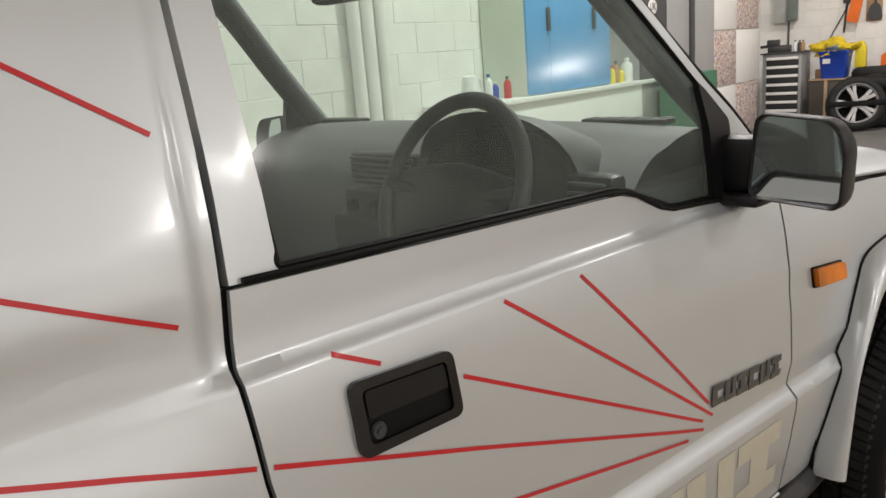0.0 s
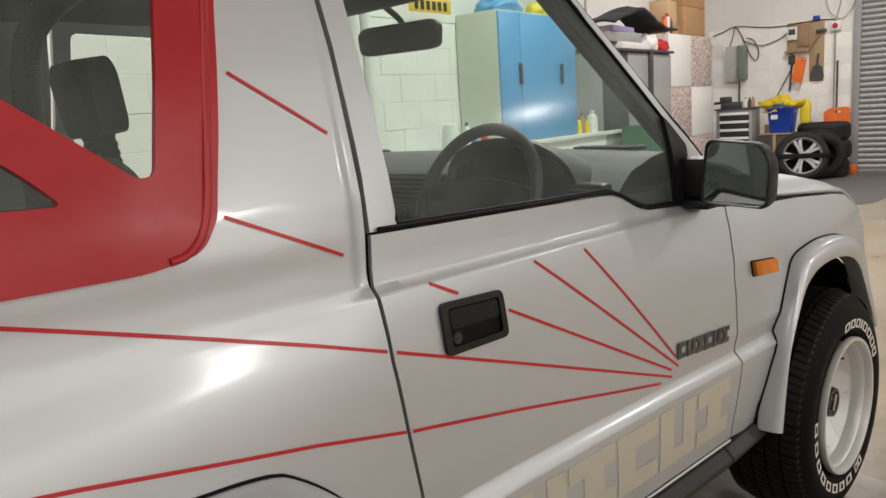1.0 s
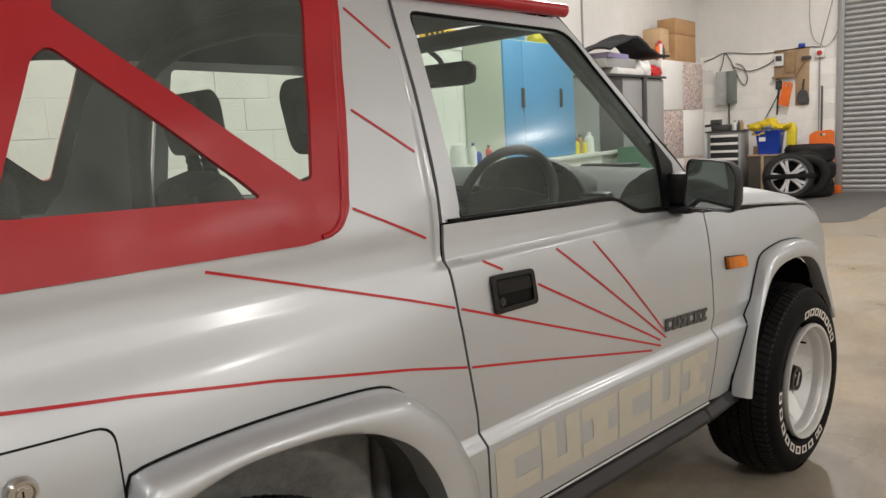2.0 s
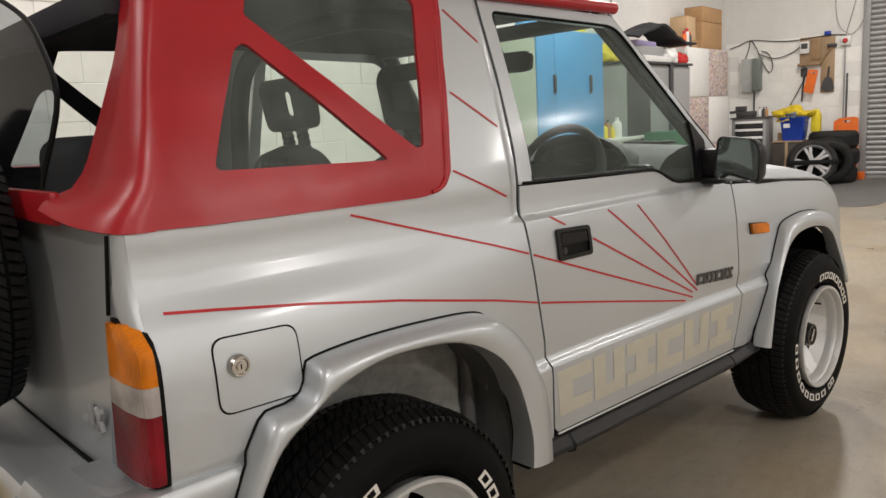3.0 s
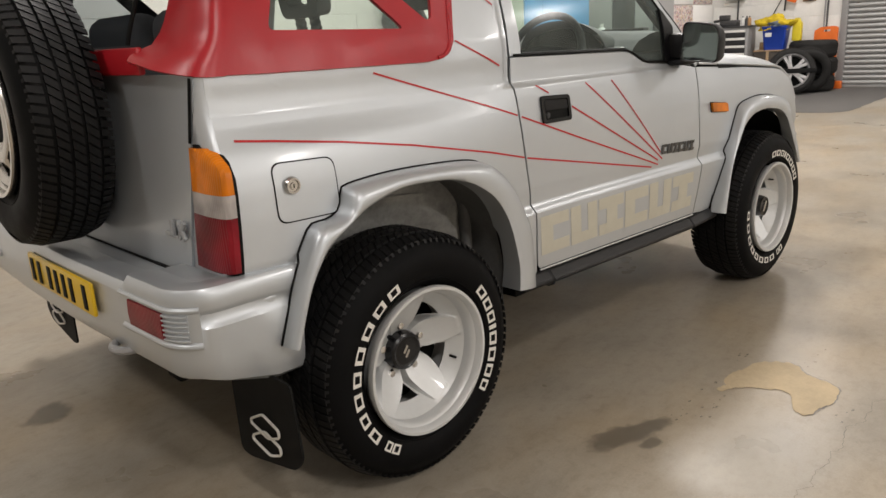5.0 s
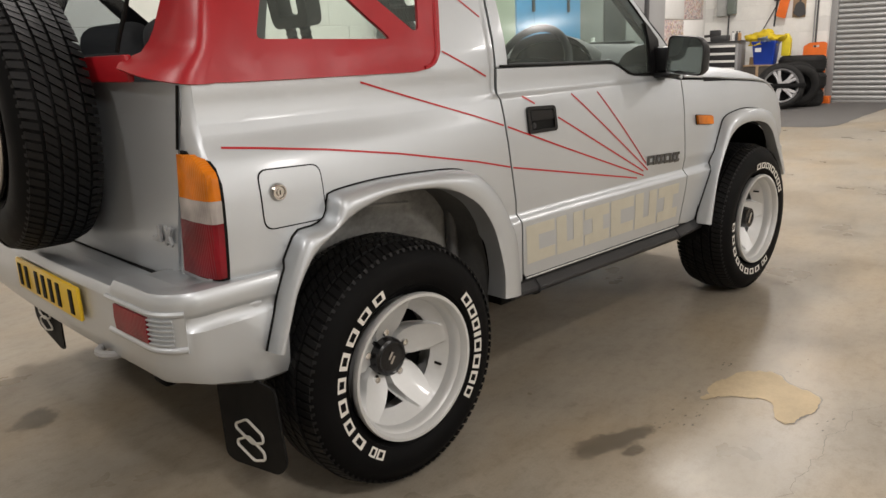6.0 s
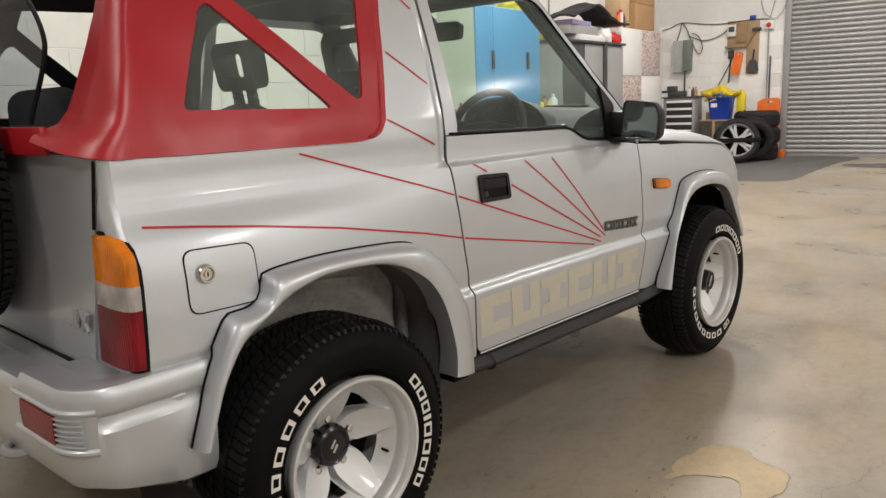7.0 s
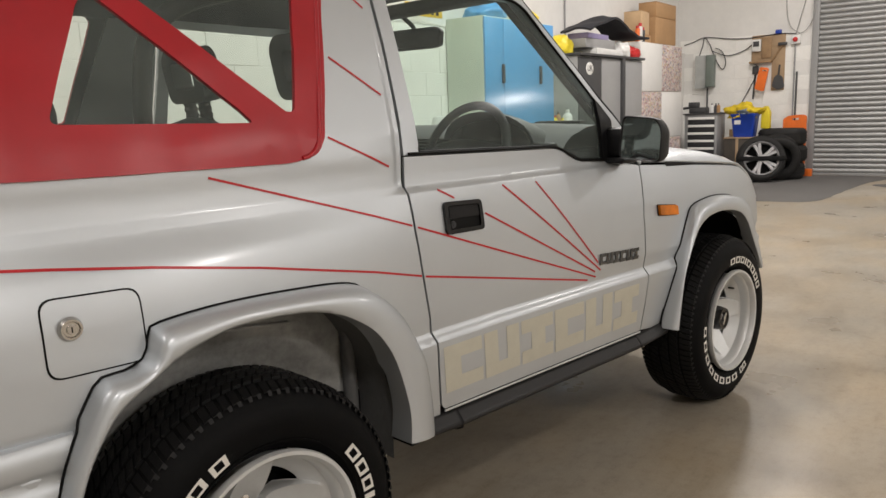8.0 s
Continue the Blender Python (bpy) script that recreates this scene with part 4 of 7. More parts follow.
def wheel(at, sgn, steer=0.0, steel=False):
    """A wheel standing with its axle along y: rim, tyre, hub cap and nuts; built with the outside along -y."""
    m = pose(0, 0, 0, 90, 0, 0)
    rim = bmesh.new()
    prof = [(0.186, 0.20), (0.188, 0.02), (0.192, -0.02), (0.198, -0.028), (0.206, -0.028), (0.2085, -0.020), (0.207, -0.010), (0.198, -0.012), (0.190, -0.006), (0.184, 0.0), (0.182, 0.012), (0.180, 0.030)]
    # profile heights run inwards; local z of the lathe points to -y after the turn, so mirror them
    lathe(rim, [(r, -h) for r, h in prof], 72, m)
    rings, seg = 34, 5
    rows, radii = [], []
    for i in range(rings + 1):
        f = i / rings
        r = 0.050 + 0.130 * f
        radii.append(r)
        bowl = min(0.118, 0.030 + 0.166 * (1 - f))
        # each blade is a raised plane that narrows towards the rim, steep along its edges
        half = radians(min(31.0, 32 - 34 * (f - 0.27)))
        mid = radians(15.5 - 5 * f * f)
        lo, hi = mid - half, mid + half
        fade = 1.0 - max(0.0, (f - 0.92) / 0.08)
        if steel:
            lo, hi, fade, bowl = 0.0, radians(39.6), 0.0, 0.004 + 0.010 * math.cos(8 * f)
        start, end = hi + radians(2.2), lo + 2 * math.pi / seg - radians(2)
        row = []
        for s in range(seg):
            turn = 2 * math.pi * s / seg
            for k in range(20):
                if k < 11:
                    q = k / 10
                    a, rise = lo + (hi - lo) * q, (bowl - (0.108 - 0.078 * f ** 1.2)) * min(1.0, 10 * q) * fade
                elif steel:
                    a, rise = start + (end - start) * (k - 11) / 8, 0.0
                elif k in (11, 19):
                    a, rise = (start if k == 11 else end), 0.0
                else:
                    q = (k - 12) / 6
                    a, rise = start + (end - start) * (0.04 + 0.92 * q), 0.0
                row.append((r * math.cos(turn + a), r * math.sin(turn + a), -(bowl - rise)))
        rows.append(row)
    vs = [[rim.verts.new(m @ Vector(p)) for p in row] for row in rows]
    n = len(rows[0])
    for i in range(rings):
        rr = (radii[i] + radii[i + 1]) / 2
        for k in range(n):
            if steel and 0.118 < rr < 0.158 and (2 if 0.125 < rr < 0.151 else 3) <= k % 10 < (8 if 0.125 < rr < 0.151 else 7):
                continue
            if not steel and 0.074 < rr < 0.146 and 12 <= k % 20 < 18:
                continue
            rim.faces.new((vs[i][k], vs[i][(k + 1) % n], vs[i + 1][(k + 1) % n], vs[i + 1][k]))
    bmesh.ops.recalc_face_normals(rim, faces=rim.faces)
    place = Matrix.Translation(at) @ pose(0, 0, 0, 0, 0, 0 if sgn < 0 else 180) @ pose(0, 0, 0, 0, steer, 0)
    w = part("wheel", rim, CHROME if steel else ALLOY, car, "round-holed bright steel spare wheel on the tailgate" if steel else "deep-dish five-blade silver alloy wheel", 40, place)
    drum = turned([(0.0, -0.135), (0.165, -0.135), (0.165, -0.19), (0.0, -0.19)], 40, m)
    part("brake_drum", drum, UNDER, w)
    cap = turned([(0.057, -0.128), (0.056, -0.090), (0.053, -0.080), (0.046, -0.076), (0.041, -0.079), (0.035, -0.080), (0.0, -0.078)], 40, m @ Matrix.Translation((0, 0, 0.0)))
    c = part("hub_cap", cap, UNDER if steel else GLOSS_BLACK, w, "black centre cap")
    mark = bmesh.new()
    for k in (-1, 1):
        box(mark, (-0.012 + 0.004 * k, k * 0.0065 - 0.0038, -0.0805), (0.012 + 0.004 * k, k * 0.0065 + 0.0038, -0.0768), m @ pose(0, 0, 0, 0, 0, 55))
    part("cap_mark", mark, CHROME, c)
    if not steel:
        stem = part("valve_stem", turned([(0.0, 0.026), (0.003, 0.026), (0.004, 0.022), (0.004, 0.0), (0.0, 0.0)], 10, m @ Matrix.Translation((0.158 * math.cos(-0.37), 0.158 * math.sin(-0.37), -0.059))), SEAL, w, "rubber valve stem")
    for k in range(5):
        a = 2 * math.pi * k / 5 + 0.31
        nut = turned([(0.0125, -0.120), (0.0125, -0.100), (0.010, -0.093), (0.0, -0.092)], 6, m @ Matrix.Translation((0.0720 * math.cos(a), 0.0720 * math.sin(a), 0)))
        part("wheel_nut", nut, CHROME, w, "", 20)
    # tyre: outer sidewall at z = +0.02, inner at -0.215
    tp = [(0.203, -0.012), (0.212, 0.0), (0.232, 0.014), (0.258, 0.021), (0.285, 0.021), (0.305, 0.013), (0.322, -0.002), (0.3315, -0.010), (0.338, -0.024), (0.340, -0.06), (0.341, -0.10), (0.340, -0.14), (0.338, -0.176), (0.3315, -0.19),
          (0.322, -0.198), (0.30, -0.213), (0.27, -0.221), (0.24, -0.214), (0.205, -0.19)]
    tyre = part("tyre", turned(tp, 96, m), RUBBER, w, "black all-terrain tyre with raised white lettering", 40)
    tread = bmesh.new()
    rnd = random.Random(5)
    count = 92
    for k in range(count):
        a0 = 2 * math.pi * k / count
        for row, (h, wid, ang, ln) in enumerate(((-0.020, 0.038, 0.20, 0.70), (-0.0645, 0.033, 0.50, 0.78), (-0.1065, 0.033, 0.50, 0.78), (-0.1485, 0.033, 0.50, 0.78), (-0.193, 0.038, 0.20, 0.70))):
            a = a0 + (row % 2) * math.pi / count + rnd.uniform(-0.004, 0.004)
            r = 0.3375 if 0 < row < 4 else 0.334
            ext = 0.346 if 0 < row < 4 else 0.3425
            arc = ln * 2 * math.pi / count / 2
            quad = []
            for dz, da in ((-wid / 2, -arc), (wid / 2, -arc), (wid / 2, arc), (-wid / 2, arc)):
                quad.append((a + da + ang * dz / 0.34 * 1.2, h + dz))
            lowv, upv = [], []
            for aa, hh in quad:
                drop = 0.011 if (row == 0 and hh > h) or (row == 4 and hh < h) else 0.0
                lowv.append(tread.verts.new(m @ Vector((r * 0.985 * math.cos(aa), r * 0.985 * math.sin(aa), hh))))
                upv.append(tread.verts.new(m @ Vector(((ext - drop) * math.cos(aa), (ext - drop) * math.sin(aa), hh))))
            tread.faces.new(upv)
            for j in range(4):
                tread.faces.new((lowv[j], lowv[(j + 1) % 4], upv[(j + 1) % 4], upv[j]))
            if row in (0, 4):
                # shoulder lug running down the sidewall
                s = 1 if row == 0 else -1
                top = h + s * wid / 2
                p = [(a - arc * 0.62, 0.3325, top), (a + arc * 0.62, 0.3325, top), (a + arc * 0.5, 0.3225, top + s * 0.0045), (a - arc * 0.5, 0.3225, top + s * 0.0045)]
                tread.faces.new([tread.verts.new(m @ Vector((rr * math.cos(aa), rr * math.sin(aa), hh))) for aa, rr, hh in p])
    bmesh.ops.recalc_face_normals(tread, faces=tread.faces)
    tagged(part("tread", tread, TREAD, tyre, "blocky tread", 20), kind="stuff")
    rib = turned([(0.2255, 0.0075), (0.2255, 0.0135), (0.2285, 0.0145), (0.2285, 0.011)], 72, m)
    part("sidewall_rib", rib, RUBBER, tyre)

    def arc_marks(start, widths, gap, r0, r1):
        a = start
        for wd in widths:
            bm = bmesh.new()
            span = wd / 0.262
            ring = [(0, 0.25, 0, 1), (0.75, 1, 0, 1), (0.25, 0.75, 0, 0.20), (0.25, 0.75, 0.80, 1)]
            bars = ring if wd > 0.016 else [(0, 1, 0, 1)]
            for b0, b1, c0, c1 in bars:
                rows = [[m @ Vector(((r0 + (r1 - r0) * cc) * math.cos(a - span * bb), (r0 + (r1 - r0) * cc) * math.sin(a - span * bb), 0.0225 - 0.4 * abs(r0 + (r1 - r0) * cc - 0.27) ** 1.5)) for cc in (c0, (c0 + c1) / 2, c1)] for bb in (b0, (b0 + b1) / 2, b1)]
                grid(bm, rows)
            bmesh.ops.recalc_face_normals(bm, faces=bm.faces)
            bm.normal_update()
            if sum(f.normal.y for f in bm.faces) > 0:
                bmesh.ops.reverse_faces(bm, faces=bm.faces)
            ob = part("white_mark", bm, WHITE_LETTER, tyre, "raised white block")
            a -= span + gap / 0.262
    if steel:
        return w
    arc_marks(radians(38), (0.042, 0.040, 0.036, 0.014, 0.042, 0.044, 0.040, 0.034), 0.009, 0.236, 0.263)
    arc_marks(radians(219), (0.047, 0.043, 0.048, 0.043, 0.048, 0.048, 0.046, 0.042), 0.018, 0.236, 0.263)
    arc_marks(radians(239), (0.030, 0.026), 0.004, 0.236, 0.263)
    return w


def soft_top():
    low, rear = 1.128, -0.50
    for sgn in (-1, 1):
        f = flank(sgn, 0.010)

        def cloth(x, z):
            p = f(x, z)
            p.y += sgn * (0.006 * noise.noise(Vector((x * 7, z * 7, sgn))) + 0.0015 * noise.noise(Vector((x * 16, z * 9, 3.0))))
            return p
        outline = soften([(-0.43, low + 0.002), (-0.30, low - 0.001), (0.215, 1.121), (0.285, 1.135), (0.312, 1.175), (0.345, 1.28), (0.425, 1.60), (0.425, 1.615), (-0.285, 1.585), (-0.327, 1.44), (-0.356, 1.33), (-0.39, 1.224)],
                         [0.001, 0.03, 0.03, 0.02, 0.01, 0.03, 0.005, 0.001, 0.001, 0.05, 0.05, 0.05])
        tri = soften([(-0.276, 1.222), (0.135, 1.212), (0.105, 1.245), (-0.150, 1.468), (-0.178, 1.448)], [0.02, 0.012, 0.015, 0.018, 0.018])
        up = soften([(-0.134, 1.522), (-0.112, 1.588), (0.315, 1.596), (0.335, 1.576), (0.247, 1.236), (0.225, 1.232)], [0.008, 0.008, 0.02, 0.02, 0.015, 0.015])
        bm = plate(outline, cloth, [tri, up], 0.04, 0.03, (0, sgn, 0))
        side = part("hood_side", bm, VINYL, car, "red vinyl hood side with two clear windows", 60)
        shell(side, 0.011, 0.0025, 2)
        side.data.materials.append(LINING)
        side.modifiers["thickness"].material_offset = 1
        for hole in (tri, up):
            pane = part("clear_window", plate(hole, lambda x, z: cloth(x, z) - Vector((0, sgn * 0.006, 0)), (), 0.08, 0.06, (0, sgn, 0)), CLEAR_VINYL, side, "slightly hazy clear vinyl window")
            pane.visible_shadow = False
        # piped front and lower hem
        hem = [cloth(x, z) for x, z in ((0.24, 1.1305), (0.268, 1.138), (0.296, 1.175), (0.33, 1.29), (0.412, 1.60))]
        part("hem", tube(bmesh.new(), curve_points(hem, 60), 0.0055, 8), VINYL, side, "", 60)
        # cloth wrapping round the rear corner
        rows = []
        for k in range(19):
            z = low + (1.585 - low) * k / 18
            xe = interp(z, [(1.128, -0.43), (1.224, -0.39), (1.33, -0.356), (1.44, -0.327), (1.585, -0.285)])
            ex = interp(z, [(1.128, -0.530), (1.165, -0.512), (1.19, -0.482), (1.215, -0.458), (1.25, -0.444), (1.30, -0.424), (1.375, -0.394), (1.44, -0.368), (1.50, -0.352), (1.585, -0.330)])
            ey = interp(z, [(1.128, 0.520), (1.165, 0.505), (1.19, 0.515), (1.215, 0.535), (1.25, 0.552), (1.375, 0.552), (1.50, 0.540), (1.585, 0.520)])
            p0, back = cloth(xe, z), cloth(xe - 0.05, z)
            p1 = Vector((min(xe - 0.055, ex + 0.012), abs(p0.y) + (abs(back.y) - abs(p0.y)) * 0.4, 0))
            p2 = Vector((ex, ey, 0))
            # the first columns lie over the side cloth, so that no joint shows
            row = [(xe + d, sgn * (abs(cloth(xe + d, z).y) + 0.0012), z) for d in (0.024, 0.016, 0.008)]
            for j in range(13):
                w = j / 12
                p = (1 - w) ** 2 * Vector((xe, abs(p0.y) + 0.0012, 0)) + 2 * w * (1 - w) * p1 + w * w * p2
                lift = 0.042 * w ** 2 * max(0.0, 1 - k / 3)
                fold = 0.005 * math.sin(w * 9 + z * 4) * w * (1 - w) * 4 + 0.004 * w * noise.noise(Vector((z * 9, w * 5, 5)))
                row.append((p.x + fold * 0.6, sgn * (p.y + fold), z + lift))
            rows.append(row)
        bm = grid(bmesh.new(), rows)
        bm.normal_update()
        if sum(q.normal.x for q in bm.faces) > 0:
            bmesh.ops.reverse_faces(bm, faces=bm.faces)
        corner = shell(part("hood_corner", bm, VINYL, side, "red vinyl wrapped round the corner", 60), 0.006, 0)
        corner.data.materials.append(LINING)
        corner.modifiers["thickness"].material_offset = 1
    # roof and rear bands
    rows = []
    for x in [-0.338 + 1.53 * k / 24 for k in range(25)]:
        zs = interp(x, [(-0.338, 1.575), (-0.2, 1.592), (0.425, 1.612), (1.192, 1.600)])
        w = interp(zs, SECTION) + 0.012
        crown = interp(x, [(-0.338, 0.015), (0.0, 0.055), (0.5, 0.07), (1.1, 0.06), (1.192, 0.045)])
        rows.append([(x, w * u, zs + crown * (1 - abs(u) ** 2.6) + 0.003 * noise.noise(Vector((x * 6, u * 4, 1)))) for u in [-1 + 2 * k / 20 for k in range(21)]])
    roof = part("hood_roof", grid(bmesh.new(), rows), VINYL, car, "red vinyl roof", 60)
    shell(roof, 0.008, 0.002)
    for sgn in (-1, 1):
        edge = [(x, sgn * (interp(interp(x, [(0.40, 1.612), (1.192, 1.600)]), SECTION) + 0.004), interp(x, [(0.40, 1.612), (1.192, 1.600)]) + 0.012) for x in (0.41, 0.6, 0.8, 1.0, 1.15, 1.192)]
        part("roof_edge", tube(bmesh.new(), curve_points(edge, 30), 0.018, 10), VINYL, roof, "padded red roof edge over the door", 60)
    part("front_edge", tube(bmesh.new(), curve_points([(1.192, -0.57, 1.612), (1.204, -0.3, 1.648), (1.206, 0.0, 1.655), (1.204, 0.3, 1.648), (1.192, 0.57, 1.612)], 30), 0.016, 10), VINYL, roof, "", 60)
    lining = [[(p[0], p[1] * 0.97, p[2] - 0.02) for p in r] for r in rows]
    part("hood_lining", grid(bmesh.new(), lining), LINING, roof, "dark hood lining", 60)
    bm = new_box((-0.508, -0.525, 1.136), (-0.490, 0.525, 1.200), 0.006)
    part("rear_hem_bar", bm, VINYL, car, "red vinyl band across the rear opening")
    bm = new_box((-0.375, -0.54, 1.520), (-0.335, 0.54, 1.588), 0.015)
    part("rear_header", bm, LINING, car, "rolled dark edge over the open rear")
    edge = [(-0.470, 0.30, 1.640), (-0.462, -0.05, 1.628), (-0.452, -0.306, 1.548), (-0.462, -0.45, 1.462), (-0.470, -0.522, 1.383), (-0.482, -0.522, 1.32), (-0.503, -0.500, 1.24), (-0.512, -0.495, 1.205)]
    part("rear_opening_seal", tube(bmesh.new(), curve_points(edge, 44), 0.0055, 8), SEAL, car, "black zip edge of the loose rear window")
    pane_edge = curve_points(edge[1:], 30)
    rows = [[(p.x, p.y + (0.50 - p.y) * u, p.z) for u in (0, 0.25, 0.5, 0.75, 1.0)] for p in pane_edge]
    pane = part("rear_window", grid(bmesh.new(), rows), HANGING_VINYL, car, "clear vinyl rear window hanging loose", 60)
    pane.visible_shadow = False


def windscreen():
    for sgn in (-1, 1):
        pts = [(1.170, 0.566, 1.612), (1.197, 0.575, 1.588), (1.301, 0.615, 1.472), (1.402, 0.654, 1.357), (1.512, 0.692, 1.238), (1.582, 0.714, 1.168), (1.71, 0.745, 1.03)]
        rows = []
        for x, y, z in curve_points(pts, 24):
            rows.append([(x - 0.020, sgn * (y - 0.045), z - 0.020), (x - 0.020, sgn * (y - 0.002), z - 0.020), (x + 0.004, sgn * (y + 0.001), z + 0.002), (x + 0.013, sgn * (y - 0.010), z + 0.009), (x + 0.013, sgn * (y - 0.05), z + 0.008), (x - 0.020, sgn * (y - 0.045), z - 0.020)])
        bm = grid(bmesh.new(), rows)
        bmesh.ops.recalc_face_normals(bm, faces=bm.faces)
        pil = part("windscreen_pillar", bm, PAINT, car, "", 40)
        rounded(pil, 0.004)
        edge = [(x + 0.015, sgn * (y - 0.018), z + 0.012) for x, y, z in curve_points(pts, 24)]
        part("screen_seal", tube(bmesh.new(), edge, 0.008, 6), SEAL, pil)
        inner = [(x - 0.02, sgn * (y - 0.05), z - 0.02) for x, y, z in curve_points(pts, 24)]
        part("pillar_trim", tube(bmesh.new(), [(x, y - sgn * (-0.022 if sgn < 0 else 0.012), z - 0.010) for x, y, z in inner], 0.012 if sgn < 0 else 0.032, 10), TRIM_DARK, pil, "dark inner pillar trim", 60)
    header = bmesh.new()
    box(header, (1.11, -0.55, 1.560), (1.186, 0.55, 1.605), None, 0.02)
    part("header_rail", header, TRIM_DARK, car)
    rows = [[(1.200 + 0.51 * u, y, 1.600 - 0.57 * u) for y in (-0.55 - 0.18 * u, -0.3, 0, 0.3, 0.55 + 0.18 * u)] for u in (0, 0.25, 0.5, 0.75, 1)]
    pane = part("windscreen", grid(bmesh.new(), rows), GLASS, car, "clear windscreen")
    pane.visible_shadow = False
    # wipers lying on the screen
    for y in (-0.5, 0.15):
        part("wiper", tube(bmesh.new(), [(1.74, y, 1.045), (1.725, y + 0.25, 1.06), (1.715, y + 0.48, 1.072)], 0.007, 6), SEAL, car)


def door_mirror(sgn):
    """Wing mirror: a rounded shell with the glass facing back."""
    bm = bmesh.new()
    face = soften([(0.784, 1.046), (0.790, 1.192), (0.920, 1.180), (0.946, 1.140), (0.944, 1.048), (0.932, 1.038)], [0.02, 0.025, 0.04, 0.05, 0.02, 0.02], 5)
    cen = Vector((1.49, 0.868, 1.115))
    rows = []
    for k, (x, s) in enumerate(((1.500, 0.90), (1.486, 0.925), (1.483, 0.960), (1.484, 0.985), (1.488, 1.0), (1.508, 1.0), (1.53, 0.96), (1.552, 0.86), (1.57, 0.70), (1.582, 0.45), (1.586, 0.05))):
        rows.append([(x + (-0.06 * (y - 0.868) + 0.10 * (z - 1.115)) * (1.0 if k < 7 else 0.4), sgn * (cen.y + (y - cen.y) * s), cen.z + (z - cen.z) * s) for y, z in face + face[:1]])
    grid(bm, rows)
    bmesh.ops.recalc_face_normals(bm, faces=bm.faces)
    ob = part("door_mirror", bm, BLACK_PLASTIC, car, "black plastic door mirror", 50)
    g = plate([(cen.y + (y - cen.y) * 0.925, cen.z + (z - cen.z) * 0.925) for y, z in face], lambda y, z: Vector((1.497 + 0.06 * (y - 0.868) + 0.11 * (z - 1.115), sgn * y, z)), (), 0.1, 0.1, (-1, 0, 0))
    part("mirror_glass", g, MIRROR, ob, "mirror glass")
    arm = bmesh.new()
    box(arm, (1.495, min(sgn * 0.70, sgn * 0.80), 1.050), (1.55, max(sgn * 0.70, sgn * 0.80), 1.150), None, 0.018)
    box(arm, (1.475, min(sgn * 0.72, sgn * 0.81), 1.030), (1.57, max(sgn * 0.72, sgn * 0.81), 1.052), None, 0.01)
    part("mirror_foot", arm, BLACK_PLASTIC, ob)


def seat(y, slide=0.0, lift=0.0):
    """A front seat on its runners, slid forward by some centimetres."""
    s = bmesh.new()
    box(s, (0.62, y - 0.24, 0.62), (1.08, y + 0.24, 0.78), None, 0.05, 3)
    base = part("seat", s, SEAT_CLOTH, car, "dark grey cloth seat with open headrest", 35, Matrix.Translation((slide, 0, lift)))
    b = bmesh.new()
    outline = soften([(-0.235, 0.0), (-0.25, 0.22), (-0.225, 0.42), (-0.16, 0.520), (-0.06, 0.548), (0.06, 0.548), (0.16, 0.520), (0.225, 0.42), (0.25, 0.24), (0.235, 0.0)], 0.06)
    b = prism(outline, 0.13, None, 0.035)
    bmesh.ops.transform(b, matrix=Matrix.Translation((0.69, y, 0.70)) @ pose(0, 0, 0, 0, -17, 0) @ Matrix(((0, 0, -1, 0), (1, 0, 0, 0), (0, 1, 0, 0), (0, 0, 0, 1))), verts=b.verts)
    part("backrest", b, SEAT_CLOTH, base, "", 60)
    h = bmesh.new()
    ring_out = soften([(-0.125, 0.0), (-0.135, 0.15), (-0.10, 0.185), (0.10, 0.185), (0.135, 0.15), (0.125, 0.0)], 0.045)
    hole = soften([(-0.070, 0.048), (-0.070, 0.138), (0.070, 0.138), (0.070, 0.048)], 0.02)
    h = plate(ring_out, lambda a, c: Vector((0, a, c)), [hole], 0.06, 0.05, (-1, 0, 0))
    hr = part("headrest", h, SEAT_CLOTH, base, "", 60, Matrix.Translation((0.485, y, 1.262)) @ pose(0, 0, 0, 0, -8, 0))
    shell(hr, 0.070, 0.022, 4)
    hr.modifiers["thickness"].offset = -1
    for dy in (-0.05, 0.05):
        bm = bmesh.new()
        lathe(bm, [(0.024 - 0.004 * (k % 2), 0.011 * k) for k in range(9)], 14, Matrix.Translation((0.53, y + dy, 1.178)) @ pose(0, 0, 0, 0, -8, 0))
        part("headrest_stalk", bm, SEAL, base)


